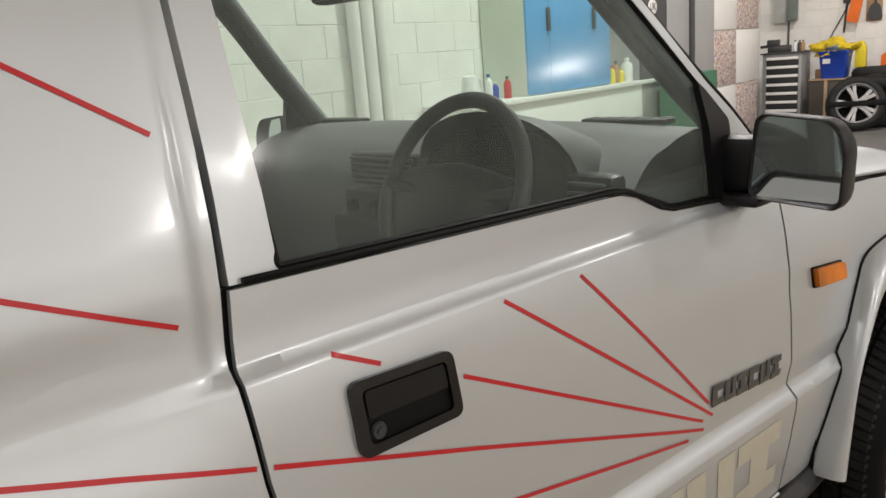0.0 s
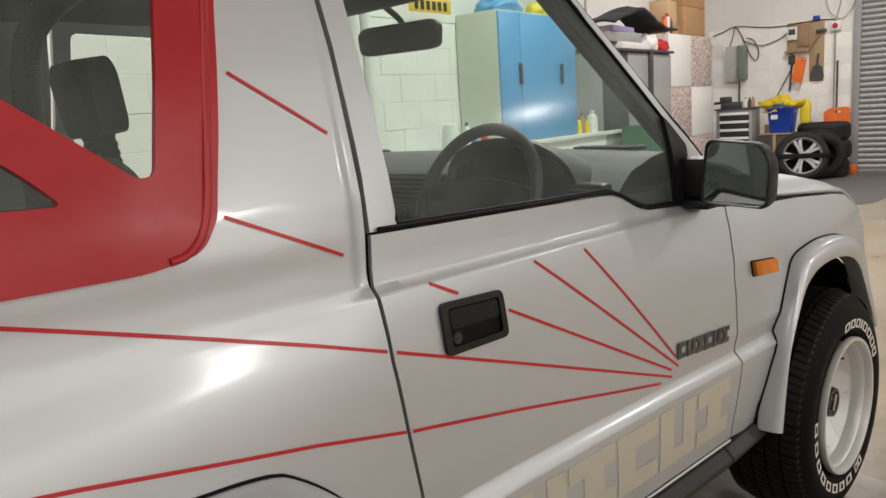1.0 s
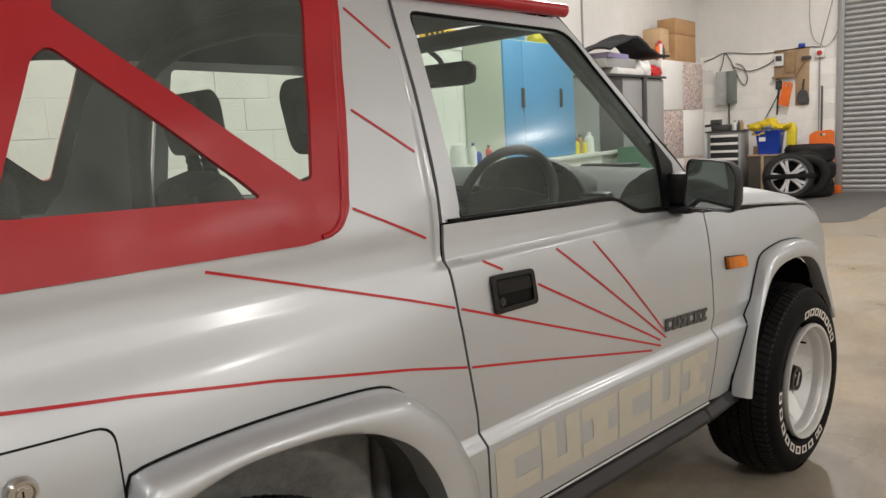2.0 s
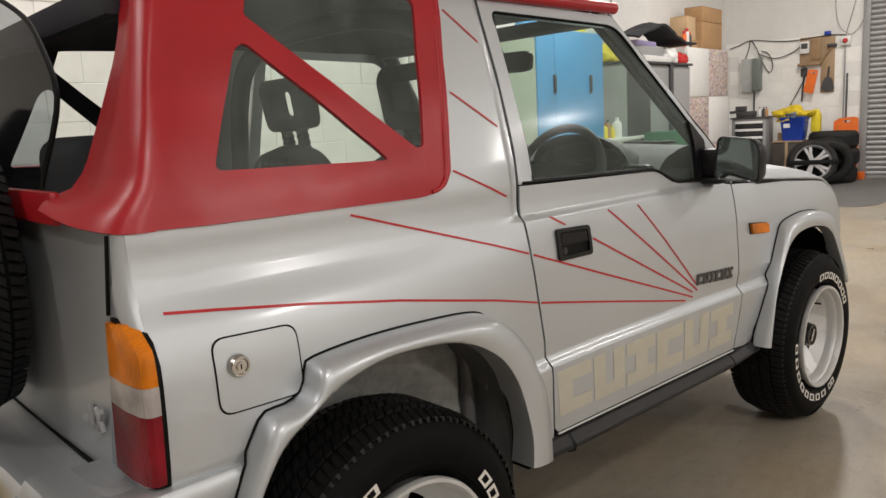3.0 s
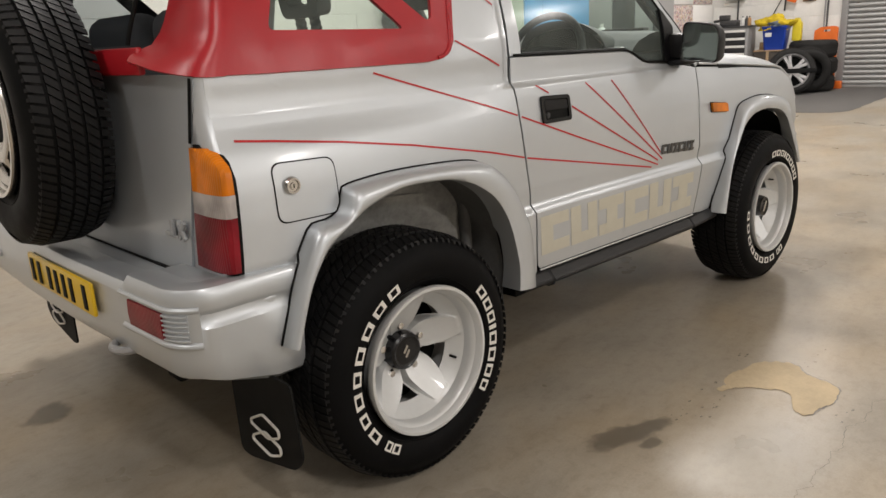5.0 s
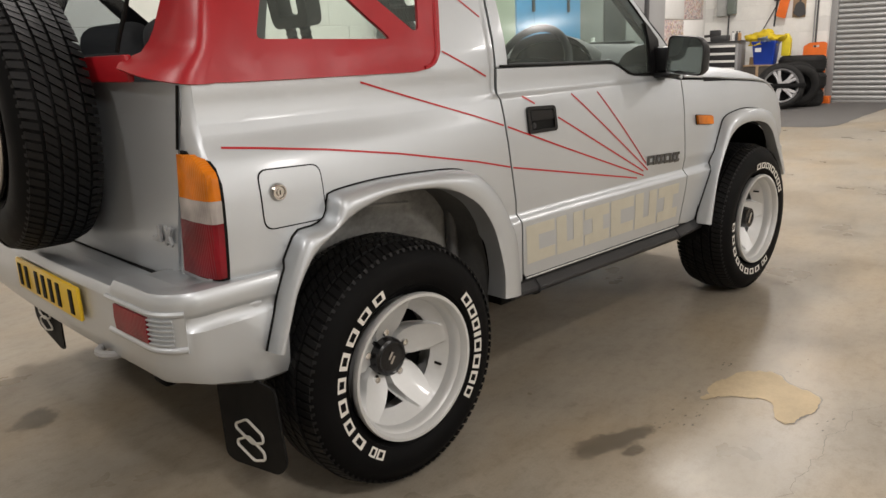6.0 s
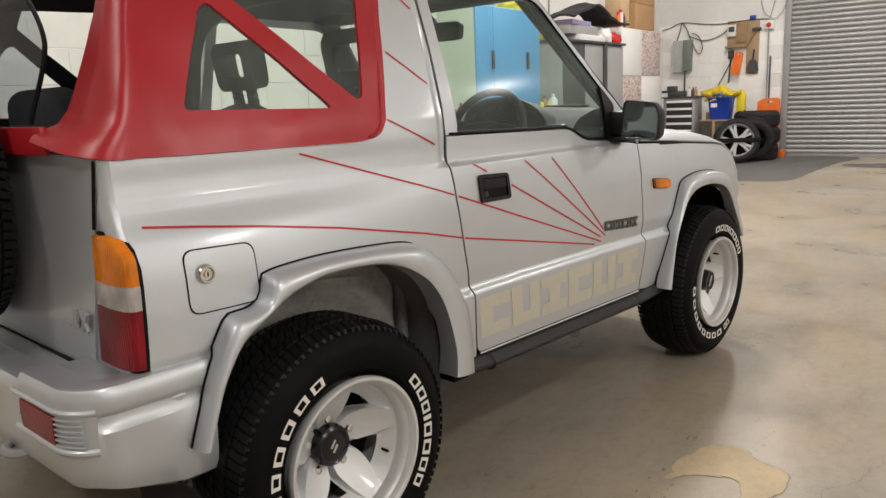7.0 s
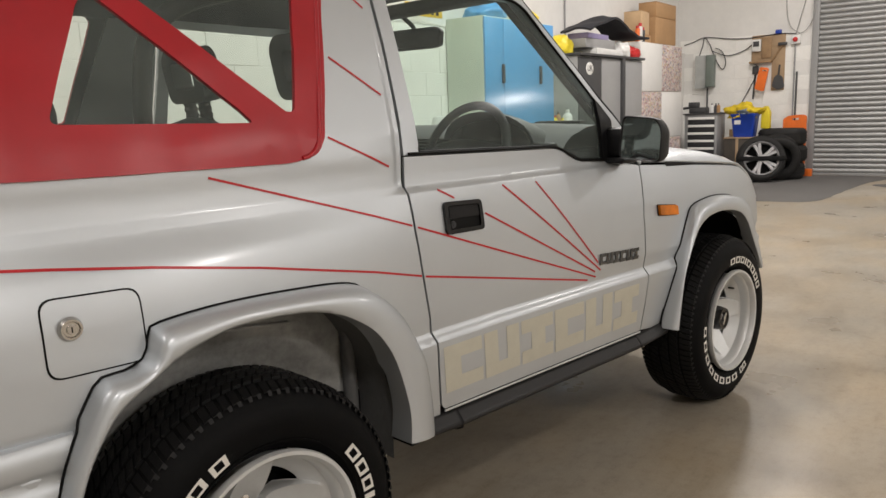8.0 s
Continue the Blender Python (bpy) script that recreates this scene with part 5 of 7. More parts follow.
def interior():
    tub = bmesh.new()
    box(tub, (-0.48, -0.66, 0.44), (1.66, 0.66, 0.52), None, 0.01)
    part("cabin_floor", tub, UNDER, car)
    for sgn in (-1, 1):
        y0, y1 = sorted((sgn * 0.48, sgn * 0.595))
        part("rear_side_trim", new_box((-0.47, y0, 0.50), (0.50, y1, 1.115), 0.03), TRIM_DARK, car)
        hoop = curve_points([(0.50, sgn * 0.66, 0.95), (0.49, sgn * 0.60, 1.30), (0.485, sgn * 0.53, 1.48), (0.485, sgn * 0.42, 1.56), (0.485, sgn * 0.2, 1.60), (0.485, 0, 1.605)], 40)
        part("roll_bar", tube(bmesh.new(), hoop, 0.034, 12), TRIM_DARK, car, "padded dark roll hoop", 60)
    part("rear_bench_back", new_box((-0.30, -0.44, 0.62), (-0.14, 0.44, 1.15), 0.06, None, 3), SEAT_CLOTH, car)
    for y in (-0.25, 0.25):
        part("bench_headrest", new_box((-0.27, y - 0.20, 1.08), (-0.15, y + 0.20, 1.305), 0.058, None, 4), SEAT_CLOTH, car, "dark rounded bench headrest", 60)
    for y, slide, lift in ((-0.35, 0.05, 0.01), (0.35, 0.055, 0.022)):
        seat(y, slide, lift)
    # dashboard
    prof = [(1.30, 0.66), (1.24, 0.82), (1.27, 0.98), (1.31, 1.085), (1.36, 1.136), (1.44, 1.168), (1.54, 1.176), (1.60, 1.150), (1.66, 1.070), (1.66, 0.66)]
    rows = [[(x + 0.05 * (abs(y) / 0.70) ** 2 * (-0.3 if x < 1.4 else 0), y, z - 0.015 * (abs(y) / 0.7) ** 3) for x, z in soften(prof, 0.03)] for y in [-0.68 + 1.36 * k / 16 for k in range(17)]]
    bm = grid(bmesh.new(), rows)
    bmesh.ops.recalc_face_normals(bm, faces=bm.faces)
    d = part("dashboard", bm, DASH, car, "grey moulded dashboard", 50)
    hood = bmesh.new()
    rows = []
    for k in range(9):
        x = 1.245 + 0.24 * k / 8
        w, hgt = 0.215 - 0.06 * (k / 8) ** 2, 0.158 - 0.085 * (k / 8) ** 1.6
        rows.append([(x + 0.03 * (1 - math.sin(math.pi * j / 16)), -0.385 - w * math.cos(math.pi * j / 16), 1.062 + hgt * math.sin(math.pi * j / 16) ** 0.7) for j in range(17)])
    grid(hood, rows)
    part("instrument_hood", hood, DASH, d, "", 60)
    part("instrument_panel", prism([(-0.385 - 0.20 * math.cos(math.pi * j / 16), 1.055 + 0.135 * math.sin(math.pi * j / 16) ** 0.7) for j in range(17)], 0.01, Matrix(((0, 0, 1, 1.275), (1, 0, 0, 0), (0, 1, 0, 0), (0, 0, 0, 1)))), GLOSS_BLACK, d)
    for y, z, w, hgt in ((-0.055, 1.092, 0.25, 0.075), (-0.625, 1.065, 0.10, 0.095), (0.60, 1.045, 0.10, 0.085)):
        v = part("air_vent", new_box((1.255, y - w / 2, z - hgt / 2), (1.30, y + w / 2, z + hgt / 2), 0.012), BLACK_PLASTIC, d, "black air vent")
        for k in range(5):
            part("vent_slat", new_box((1.248, y - w / 2 + 0.012, z - hgt * 0.36 + hgt * 0.17 * k), (1.262, y + w / 2 - 0.012, z - hgt * 0.36 + hgt * 0.17 * k + 0.005), 0.001), DASH, v)
    part("centre_console", new_box((1.235, -0.15, 0.66), (1.30, 0.15, 0.985), 0.02), BLACK_PLASTIC, d)
    radio = part("radio_bezel", new_box((1.240, -0.175, 0.975), (1.29, 0.085, 1.045), 0.008), BLACK_PLASTIC, d, "black radio and heater panel")
    for k in range(3):
        part("heater_knob", turned([(0.0, 0.016), (0.014, 0.015), (0.016, 0.0)], 16, Matrix.Translation((1.240, -0.13 + 0.085 * k, 1.010)) @ pose(0, 0, 0, 0, -90, 0)), GLOSS_BLACK, radio)
    part("stalk", tube(bmesh.new(), [(1.235, -0.33, 1.05), (1.215, -0.20, 1.075)], 0.007, 8), GLOSS_BLACK, d, "column stalk")
    for y in (-0.50, 0.50):
        v = part("defrost_vent", new_box((1.525, y - 0.10, 1.166), (1.565, y + 0.10, 1.1765), 0.003), TRIM_DARK, d, "dark defroster grille")
        for k in range(6):
            part("grille_slat", new_box((1.529, y - 0.09 + 0.034 * k, 1.1768), (1.561, y - 0.085 + 0.034 * k, 1.1785), 0.001), DASH, v)
    # steering wheel
    wm = Matrix.Translation((1.18, -0.36, 1.075)) @ pose(0, 0, 0, 0, -66, 0)
    ring = [(0.182 * math.cos(2 * math.pi * k / 48), 0.182 * math.sin(2 * math.pi * k / 48), 0) for k in range(48)]
    sw = part("steering_wheel", tube(bmesh.new(), ring, 0.0155, 10, True, wm), TRIM_DARK, car, "black steering wheel", 60)
    pad = prism(soften([(-0.155, -0.085), (-0.06, -0.150), (0.035, -0.165), (0.050, -0.10), (0.062, 0.0), (0.050, 0.10), (0.035, 0.165), (-0.06, 0.150), (-0.155, 0.085)], 0.03), 0.035, wm @ Matrix.Translation((0, 0, -0.030)), 0.008)
    part("wheel_pad", pad, BLACK_PLASTIC, sw, "", 60)
    for sy in (-1, 1):
        part("wheel_spoke", tube(bmesh.new(), [(0.0, sy * 0.09, -0.01), (0.01, sy * 0.175, 0)], 0.016, 8, False, wm), BLACK_PLASTIC, sw)
    part("steering_column", tube(bmesh.new(), [(0, 0, -0.02), (0, 0, -0.20)], 0.045, 14, False, wm), BLACK_PLASTIC, sw, "", 60)
    # interior mirror on its stalk
    im = prism(soften([(-0.115, -0.03), (-0.12, 0.02), (-0.10, 0.035), (0.10, 0.035), (0.12, 0.02), (0.115, -0.03), (0.09, -0.036), (-0.09, -0.036)], 0.015), 0.022, pose(1.235, -0.072, 1.490, 0, 0, 0) @ pose(0, 0, 0, 90, 0, -80) @ Matrix.Diagonal((1.15, 1.05, 1, 1)), 0.004)
    mir = part("interior_mirror", im, BLACK_PLASTIC, car, "black interior mirror")
    gl = prism(soften([(-0.108, -0.028), (-0.112, 0.02), (-0.095, 0.030), (0.095, 0.030), (0.112, 0.02), (0.108, -0.028)], 0.012), 0.002, pose(1.235, -0.072, 1.490, 0, 0, 0) @ pose(0, 0, 0, 90, 0, -80) @ Matrix.Diagonal((1.15, 1.05, 1, 1)) @ Matrix.Translation((0, 0, 0.0215)))
    part("mirror_glass", gl, MIRROR, mir)
    part("mirror_stalk", tube(bmesh.new(), curve_points([(1.25, -0.06, 1.50), (1.275, -0.03, 1.54), (1.22, -0.01, 1.590)], 10), 0.009, 8), BLACK_PLASTIC, mir)


def underside():
    bm = bmesh.new()
    box(bm, (-0.45, -0.46, 0.40), (2.65, 0.46, 0.47), None, 0.01)
    for y in (-0.42, 0.42):
        box(bm, (-0.50, y - 0.04, 0.33), (2.65, y + 0.04, 0.42), None, 0.01)
    part("chassis", bm, UNDER, car, "black chassis rails")
    for x in (0.0, 2.2):
        part("axle", tube(bmesh.new(), [(x, -0.80, 0.345), (x, 0.80, 0.345)], 0.045, 12), UNDER, car)
    part("differential", turned([(0, -0.13), (0.09, -0.10), (0.13, 0), (0.09, 0.10), (0, 0.13)], 20, Matrix.Translation((0, 0.1, 0.345))), UNDER, car)
    part("silencer", turned([(0, -0.2), (0.08, -0.19), (0.08, 0.19), (0, 0.2)], 20, pose(-0.38, 0.25, 0.33, 90, 0, 0)), UNDER, car)
    part("spring", tube(bmesh.new(), [(0.08 + 0.05 * math.cos(k * 0.6), -0.56 + 0.05 * math.sin(k * 0.6), 0.40 + 0.0045 * k) for k in range(80)], 0.008, 6), UNDER, car)
    for sgn in (-1, 1):
        sect = [(-0.004, 0.018), (0.016, 0.028), (0.020, 0.040), (-0.006, 0.070), (-0.06, 0.076), (-0.10, 0.05), (-0.09, 0.018)]
        for x0, x1, za, zb in ((0.535, 0.660, 0.352, 0.346), (0.664, 1.60, 0.346, 0.333), (1.604, 1.80, 0.333, 0.344)):
            rows = [[(x, sgn * (0.792 + o), z + (za if x == x0 else zb)) for o, z in sect + sect[:1]] for x in (x0, x1)]
            bm = grid(bmesh.new(), rows)
            for r in rows:
                bm.faces.new([bm.verts.new(p) for p in r[:-1]])
            bmesh.ops.recalc_face_normals(bm, faces=bm.faces)
            rounded(part("sill_cover", bm, GREY_PLASTIC, car, "dark grey plastic sill cover", 40), 0.006)
        part("sill_trim", tube(bmesh.new(), [(0.62, sgn * 0.786, 0.425), (1.63, sgn * 0.786, 0.411)], 0.0032, 6), ALLOY, car, "thin bright strip along the sill")
        y0, y1 = sorted((sgn * 0.70, sgn * 0.779))
        part("sill", new_box((0.50, y0, 0.36), (1.75, y1, 0.41), 0.004), UNDER, car)
        ya, yb = sorted((sgn * 0.69, sgn * 0.745))
        part("jamb", new_box((0.50, ya, 0.40), (0.70, yb, 1.02), 0.004), UNDER, car)
        part("jamb", new_box((1.60, ya, 0.40), (1.78, yb, 0.98), 0.004), UNDER, car)


for sgn in (-1, 1):
    q = quarter(sgn)
    flare("rear_arch_flare", ARCH_REAR_OUT, ARCH_REAR_IN, car, sgn, 0.878)
    flare("front_arch_flare", ARCH_FRONT_OUT, ARCH_FRONT_IN, car, sgn, 0.858)
    side_door(sgn)
    fender(sgn)
    door_mirror(sgn)
    if sgn < 0:
        for a, b in (((0.012, 1.105), (0.135, 1.068)), ((0.135, 1.068), (0.273, 1.026)), ((0.273, 1.026), (0.426, 0.979)), ((0.426, 0.979), (0.544, 0.940)),
                     ((-0.417, 0.986), (-0.324, 0.975)), ((-0.324, 0.975), (-0.141, 0.950)), ((-0.141, 0.950), (0.089, 0.911)), ((0.089, 0.911), (0.400, 0.847)), ((0.400, 0.847), (0.562, 0.8075)),
                     ((0.436, 1.567), (0.532, 1.487)), ((0.383, 1.360), (0.521, 1.269)), ((0.326, 1.173), (0.503, 1.092))):
            flat_strip("pinstripe", a, b, 0.0052, sgn, 0.0012, RED_LINE, q, "thin red pinstripe", 12)
        flap_line = soften([(-0.350, 0.788), (-0.349, 0.925), (-0.180, 0.919), (-0.179, 0.786)], 0.026)
        # a slightly larger black sheet paints the dark gap round the flap
        gap = sheet("fuel_flap_gap", [((x + 0.2645) * 1.040 - 0.2645, (z - 0.856) * 1.048 + 0.856) for x, z in flap_line], q, SEAL, sgn, 0.0008, thick=0.0, label="black sheet for the shade in the fuel flap gap")
        flap = sheet("fuel_flap", flap_line, q, None, sgn, 0.0016, thick=0.002, bevel=0.0014, label="silver fuel flap with round lock")
        m = Matrix.Translation((-0.307, -half_width(-0.307, 0.871) - 0.003, 0.871)) @ pose(0, 0, 0, 90, 0, 0)
        lock = part("fuel_lock", turned([(0.0, 0.010), (0.008, 0.010), (0.009, 0.006), (0.013, 0.006), (0.015, 0.010), (0.018, 0.010), (0.021, 0.004), (0.022, 0.0)], 32, m), CHROME, flap, "round chrome fuel lock")
        part("keyhole", new_box((-0.001, -0.005, 0.0095), (0.001, 0.005, 0.0108), 0.0, m), SEAL, lock)

bonnet()
rear_end()
soft_top()
windscreen()
interior()
underside()
first = wheel((0.006, -0.880, 0.346), -1)
fronts = [copy_thing(first, Matrix.Translation((2.195, -0.864, 0.346)) @ pose(0, 0, 0, 0, -62, 0)),
          copy_thing(first, Matrix.Translation((2.195, 0.864, 0.346)) @ pose(0, 0, 0, 0, 50, 180))]
copy_thing(first, Matrix.Translation((0.006, 0.880, 0.346)) @ pose(0, 0, 0, 0, 20, 180))
for front in fronts:
    hub = part("locking_hub", turned([(0.050, -0.084), (0.049, -0.040), (0.044, -0.018), (0.036, -0.018), (0.033, -0.022), (0.0, -0.021)], 32, pose(0, 0, 0, 90, 0, 0)), GLOSS_BLACK, front, "black front locking hub")
    part("hub_dial", new_box((-0.026, -0.006, -0.0215), (0.026, 0.006, -0.014), 0.002, pose(0, 0, 0, 90, 0, 0)), CHROME, hub)
spare = wheel((0, 0, 0), -1, 0.0, True)
spare.matrix_basis = Matrix.Translation((-0.707, -0.020, 1.047)) @ pose(0, 0, 0, 0, 0, -90) @ Matrix.Diagonal((1.045, 0.84, 1.045, 1))
part("spare_bracket", turned([(0, -0.10), (0.10, -0.10), (0.10, 0.12), (0, 0.12)], 24, pose(-0.60, -0.02, 1.047, 0, 90, 0)), UNDER, car)
arc = curve_points([(2.58, -0.70, 0.53), (2.64, -0.755, 0.54), (2.72, -0.70, 0.545), (2.75, -0.5, 0.55), (2.77, 0.0, 0.55), (2.75, 0.5, 0.55), (2.72, 0.70, 0.545), (2.64, 0.755, 0.54), (2.58, 0.70, 0.53)], 50)
bumper("front_bumper", [(p.x, p.y) for p in arc], [(-0.08, 0.63), (-0.01, 0.63), (0.0, 0.61), (0.0, 0.48), (-0.02, 0.44), (-0.08, 0.43)], car, "silver front bumper")


# ---- the workshop ----
LEFT, FAR, RIGHT, BACK, TOP = 2.55, 11.6, -10.5, -7.0, 4.9
SHUT_A, SHUT_B, SHUT_TOP = 0.46, -4.2, 4.3


def wall(name, lo, hi, mat, label):
    ob = part(name, new_box(lo, hi), mat, None, "", 35, ROOM)
    return setting(ob, label, "wall")


floor = part("floor", new_box((BACK - 0.3, RIGHT - 0.3, -0.2), (FAR + 0.3, LEFT + 0.3, 0.0)), FLOOR, None, "", 35, ROOM)
setting(floor, "sealed grey-brown concrete floor with stains and cracks", "floor")
wall("wall_left", (BACK, LEFT + 0.012, 0.0), (FAR, LEFT + 0.25, TOP), WHITE_WALL, "white painted blockwork wall")
wall("wall_right", (BACK, RIGHT - 0.25, 0.0), (FAR, RIGHT, TOP), WHITE_WALL, "white painted wall")
wall("wall_back", (BACK - 0.25, RIGHT - 0.25, 0.0), (BACK, LEFT + 0.25, TOP), WHITE_WALL, "white painted wall")
fw = bmesh.new()
box(fw, (FAR, SHUT_A, 0.0), (FAR + 0.25, LEFT + 0.25, TOP))
box(fw, (FAR, RIGHT - 0.25, 0.0), (FAR + 0.25, SHUT_B, TOP))
box(fw, (FAR, SHUT_B, SHUT_TOP), (FAR + 0.25, SHUT_A, TOP))
far_wall = setting(part("wall_far", fw, WHITE_WALL, None, "", 35, ROOM), "white painted wall round the shutter door", "wall")
setting(part("ceiling", new_box((BACK - 0.25, RIGHT - 0.25, TOP), (FAR + 0.25, LEFT + 0.25, TOP + 0.15)), CEILING_GREY, None, "", 35, ROOM), "white sheet ceiling", "ceiling")

# roller shutter of curved slats
sh = thing("roller_shutter", "closed galvanised steel roller shutter in the far wall", "shutter", ROOM)
slat_h = 0.0755
slat_rows = [(FAR + 0.058, 0.0), (FAR + 0.046, 0.006), (FAR + 0.036, 0.022), (FAR + 0.033, 0.038), (FAR + 0.036, 0.055), (FAR + 0.048, 0.070), (FAR + 0.058, slat_h)]
sm = grid(bmesh.new(), [[(x, y, z) for y in (SHUT_B, SHUT_A)] for x, z in slat_rows])
finish(sm, 60)
slat_mesh = bpy.data.meshes.new("slat")
sm.to_mesh(slat_mesh)
sm.free()
slat_mesh.materials.append(GALV)
for k in range(int(SHUT_TOP / slat_h)):
    s = new("slat", slat_mesh)
    s.parent, s.location = sh, (0, 0, 0.03 + k * slat_h)
part("bottom_rail", new_box((FAR + 0.03, SHUT_B, 0.0), (FAR + 0.07, SHUT_A, 0.035), 0.004), STEEL_GREY, sh)
part("guide_rail", new_box((FAR - 0.035, SHUT_A - 0.02, 0.0), (FAR - 0.004, SHUT_A + 0.075, SHUT_TOP), 0.004), STEEL_GREY, sh, "grey steel guide rail")
part("guide_rail", new_box((FAR - 0.035, SHUT_B - 0.10, 0.0), (FAR - 0.004, SHUT_B + 0.02, SHUT_TOP), 0.004), STEEL_GREY, sh, "grey steel guide rail")

# unseen ceiling lamps, added as flat panels that give off light
lm, _, _, lp = material("lamp_diffuser")
lp.inputs["Emission Color"].default_value = (1.0, 0.95, 0.87, 1)
lp.inputs["Emission Strength"].default_value = 8
for u, v, power, width in LAMPS:
    half = width / 2
    lamp = thing("ceiling_light", "unseen flat white panel light added under the ceiling", "ceiling light", LAMP_ROOM @ Matrix.Translation((u, v, LAMP_HEIGHT)), "ceiling lights")
    part("frame", new_box((-half - 0.02, -half - 0.02, 0.004), (half + 0.02, half + 0.02, 0.05), 0.006), WHITE_ENAMEL, lamp)
    part("diffuser", new_box((-half, -half, -0.002), (half, half, 0.003)), lm, lamp)
    for du in (0.02 - half, half - 0.02):
        part("hanger", tube(bmesh.new(), [(du, 0, 0.05), (du, 0, TOP * ROOM_SCALE - LAMP_HEIGHT)], 0.004, 6), STEEL_GREY, lamp)
    data = bpy.data.lights.new("panel_glow", "AREA")
    data.shape, data.size, data.size_y, data.energy, data.color = "RECTANGLE", width, width, power, (1.0, 0.945, 0.91)
    glow = new("panel_glow", data)
    glow.matrix_basis = LAMP_ROOM @ Matrix.Translation((u, v, LAMP_HEIGHT - 0.01))


# ---- things along the walls ----
def placed(u, v, z=0.0, turn=0.0):
    return ROOM @ pose(u, v, z, 0, 0, turn)


def wall_cabinet():
    """Two-door steel cupboard standing on a worktop."""
    c = thing("steel_cupboard", "pale green steel cupboard with bright blue double doors on a worktop", "cupboard", placed(4.98, 2.0, 0.90))
    part("body", new_box((0.0, 0.02, 0.0), (1.32, 0.44, 1.105), 0.006), PALE_GREEN, c)
    for x0, x1, hx in ((0.005, 0.328, 0.285), (0.334, 1.315, 1.005)):
        d = part("door", new_box((x0, 0.0, 0.01), (x1, 0.02, 1.095), 0.004), BLUE_DOOR, c, "bright blue enamel door")
        part("handle", new_box((hx, -0.022, 0.49), (hx + 0.035, -0.001, 0.67), 0.004), STEEL_DARK, d)
    return c


wall_cabinet()
top = thing("workbench", "white-fronted workbench along the wall", "workbench", placed(4.2, 1.95))
part("worktop", new_box((0.0, 0.0, 0.86), (4.0, 0.49, 0.90), 0.006), WHITE_ENAMEL, top)
part("front_panel", new_box((0.0, 0.03, 0.05), (4.0, 0.07, 0.86), 0.004), WHITE_ENAMEL, top)
part("side_panel", new_box((0.0, 0.07, 0.0), (0.04, 0.48, 0.86), 0.004), WHITE_ENAMEL, top)

lk = thing("grey_locker", "dark and light grey steel locker bank heaped with clutter", "locker", placed(6.85, 1.98))
part("body", new_box((0.0, 0.02, 0.0), (1.82, 0.46, 1.715), 0.006), STEEL_GREY, lk)
part("side_door", new_box((0.01, 0.0, 0.05), (0.585, 0.02, 1.70), 0.004), STEEL_DARK, lk, "dark grey door")
part("door", new_box((0.595, 0.0, 0.05), (1.13, 0.02, 1.70), 0.004), STEEL_GREY, lk)
part("door", new_box((1.22, 0.0, 0.05), (1.81, 0.02, 1.70), 0.004), STEEL_GREY, lk)
part("post", new_box((1.135, -0.03, 0.0), (1.215, 0.02, 1.74), 0.004), STEEL_DARK, lk, "dark post")
part("top_shelf", new_box((-0.02, -0.03, 1.716), (1.84, 0.46, 1.745), 0.004), STEEL_DARK, lk)
disc = turned([(0.0, 0.003), (0.072, 0.003), (0.076, 0.0)], 32, Matrix.Translation((0.27, -0.0005, 1.575)) @ pose(0, 0, 0, 90, 0, 0) @ Matrix.Diagonal((1.25, 0.95, 1, 1)))
st = part("country_sticker", disc, WHITE_PLASTIC, lk, "white oval sticker lettered UK")
ft = bpy.data.curves.new("letters", "FONT")
ft.body, ft.size, ft.extrude, ft.align_x, ft.align_y = "UK", 0.10, 0.0008, "CENTER", "CENTER"
ft.materials.append(STEEL_DARK)
fo = new("letters", ft)
fo.parent, fo.matrix_basis = st, Matrix.Translation((0.27, -0.0045, 1.575)) @ pose(0, 0, 0, 90, 0, 0)

pc = thing("panelled_cupboard", "tall cupboard clad in white and speckled square boards", "cupboard", placed(9.0, 2.15))
part("carcass", new_box((0.0, 0.02, 0.0), (1.62, 0.295, 1.995), 0.004), WHITE_ENAMEL, pc)
for i in range(2):
    for j in range(3):
        white = (i + j) % 2 == 0
        part("board", new_box((0.01 + 0.805 * i, 0.0, 1.33 - 0.665 * j + 0.005), (0.81 + 0.805 * i, 0.02, 1.985 - 0.665 * j), 0.003), WHITE_ENAMEL if white else SPECKLED, pc, "white board" if white else "speckled board")


def carton(u, v, z, size, mat, label, turn=0.0):
    w, d, h = size
    c = thing("cardboard_box", label, "box", placed(u, v, z, turn), "boxes on the cupboards")
    part("carton", new_box((-w / 2, -d / 2, 0), (w / 2, d / 2, h), 0.006), mat, c)
    for s in (-1, 1):
        part("flap", new_box((-w / 2, min(0.002 * s, s * d / 2), h), (w / 2, max(0.002 * s, s * d / 2), h + 0.004), 0.001), mat, c)
    part("tape", new_box((-w / 2 - 0.001, -0.025, h + 0.0042), (w / 2 + 0.001, 0.025, h + 0.0055)), CARD_LIGHT, c)


carton(9.98, 2.30, 1.997, (0.80, 0.27, 0.36), CARD, "large brown cardboard box on the panelled cupboard")
carton(10.0, 2.30, 2.365, (0.78, 0.26, 0.20), CARD, "brown cardboard box stacked on another")
carton(9.26, 2.31, 2.10, (0.36, 0.24, 0.30), CARD_LIGHT, "light cardboard box with a white label", 4)
carton(9.26, 2.31, 1.997, (0.40, 0.24, 0.095), CARD, "flat brown cardboard box on the cupboard", -3)


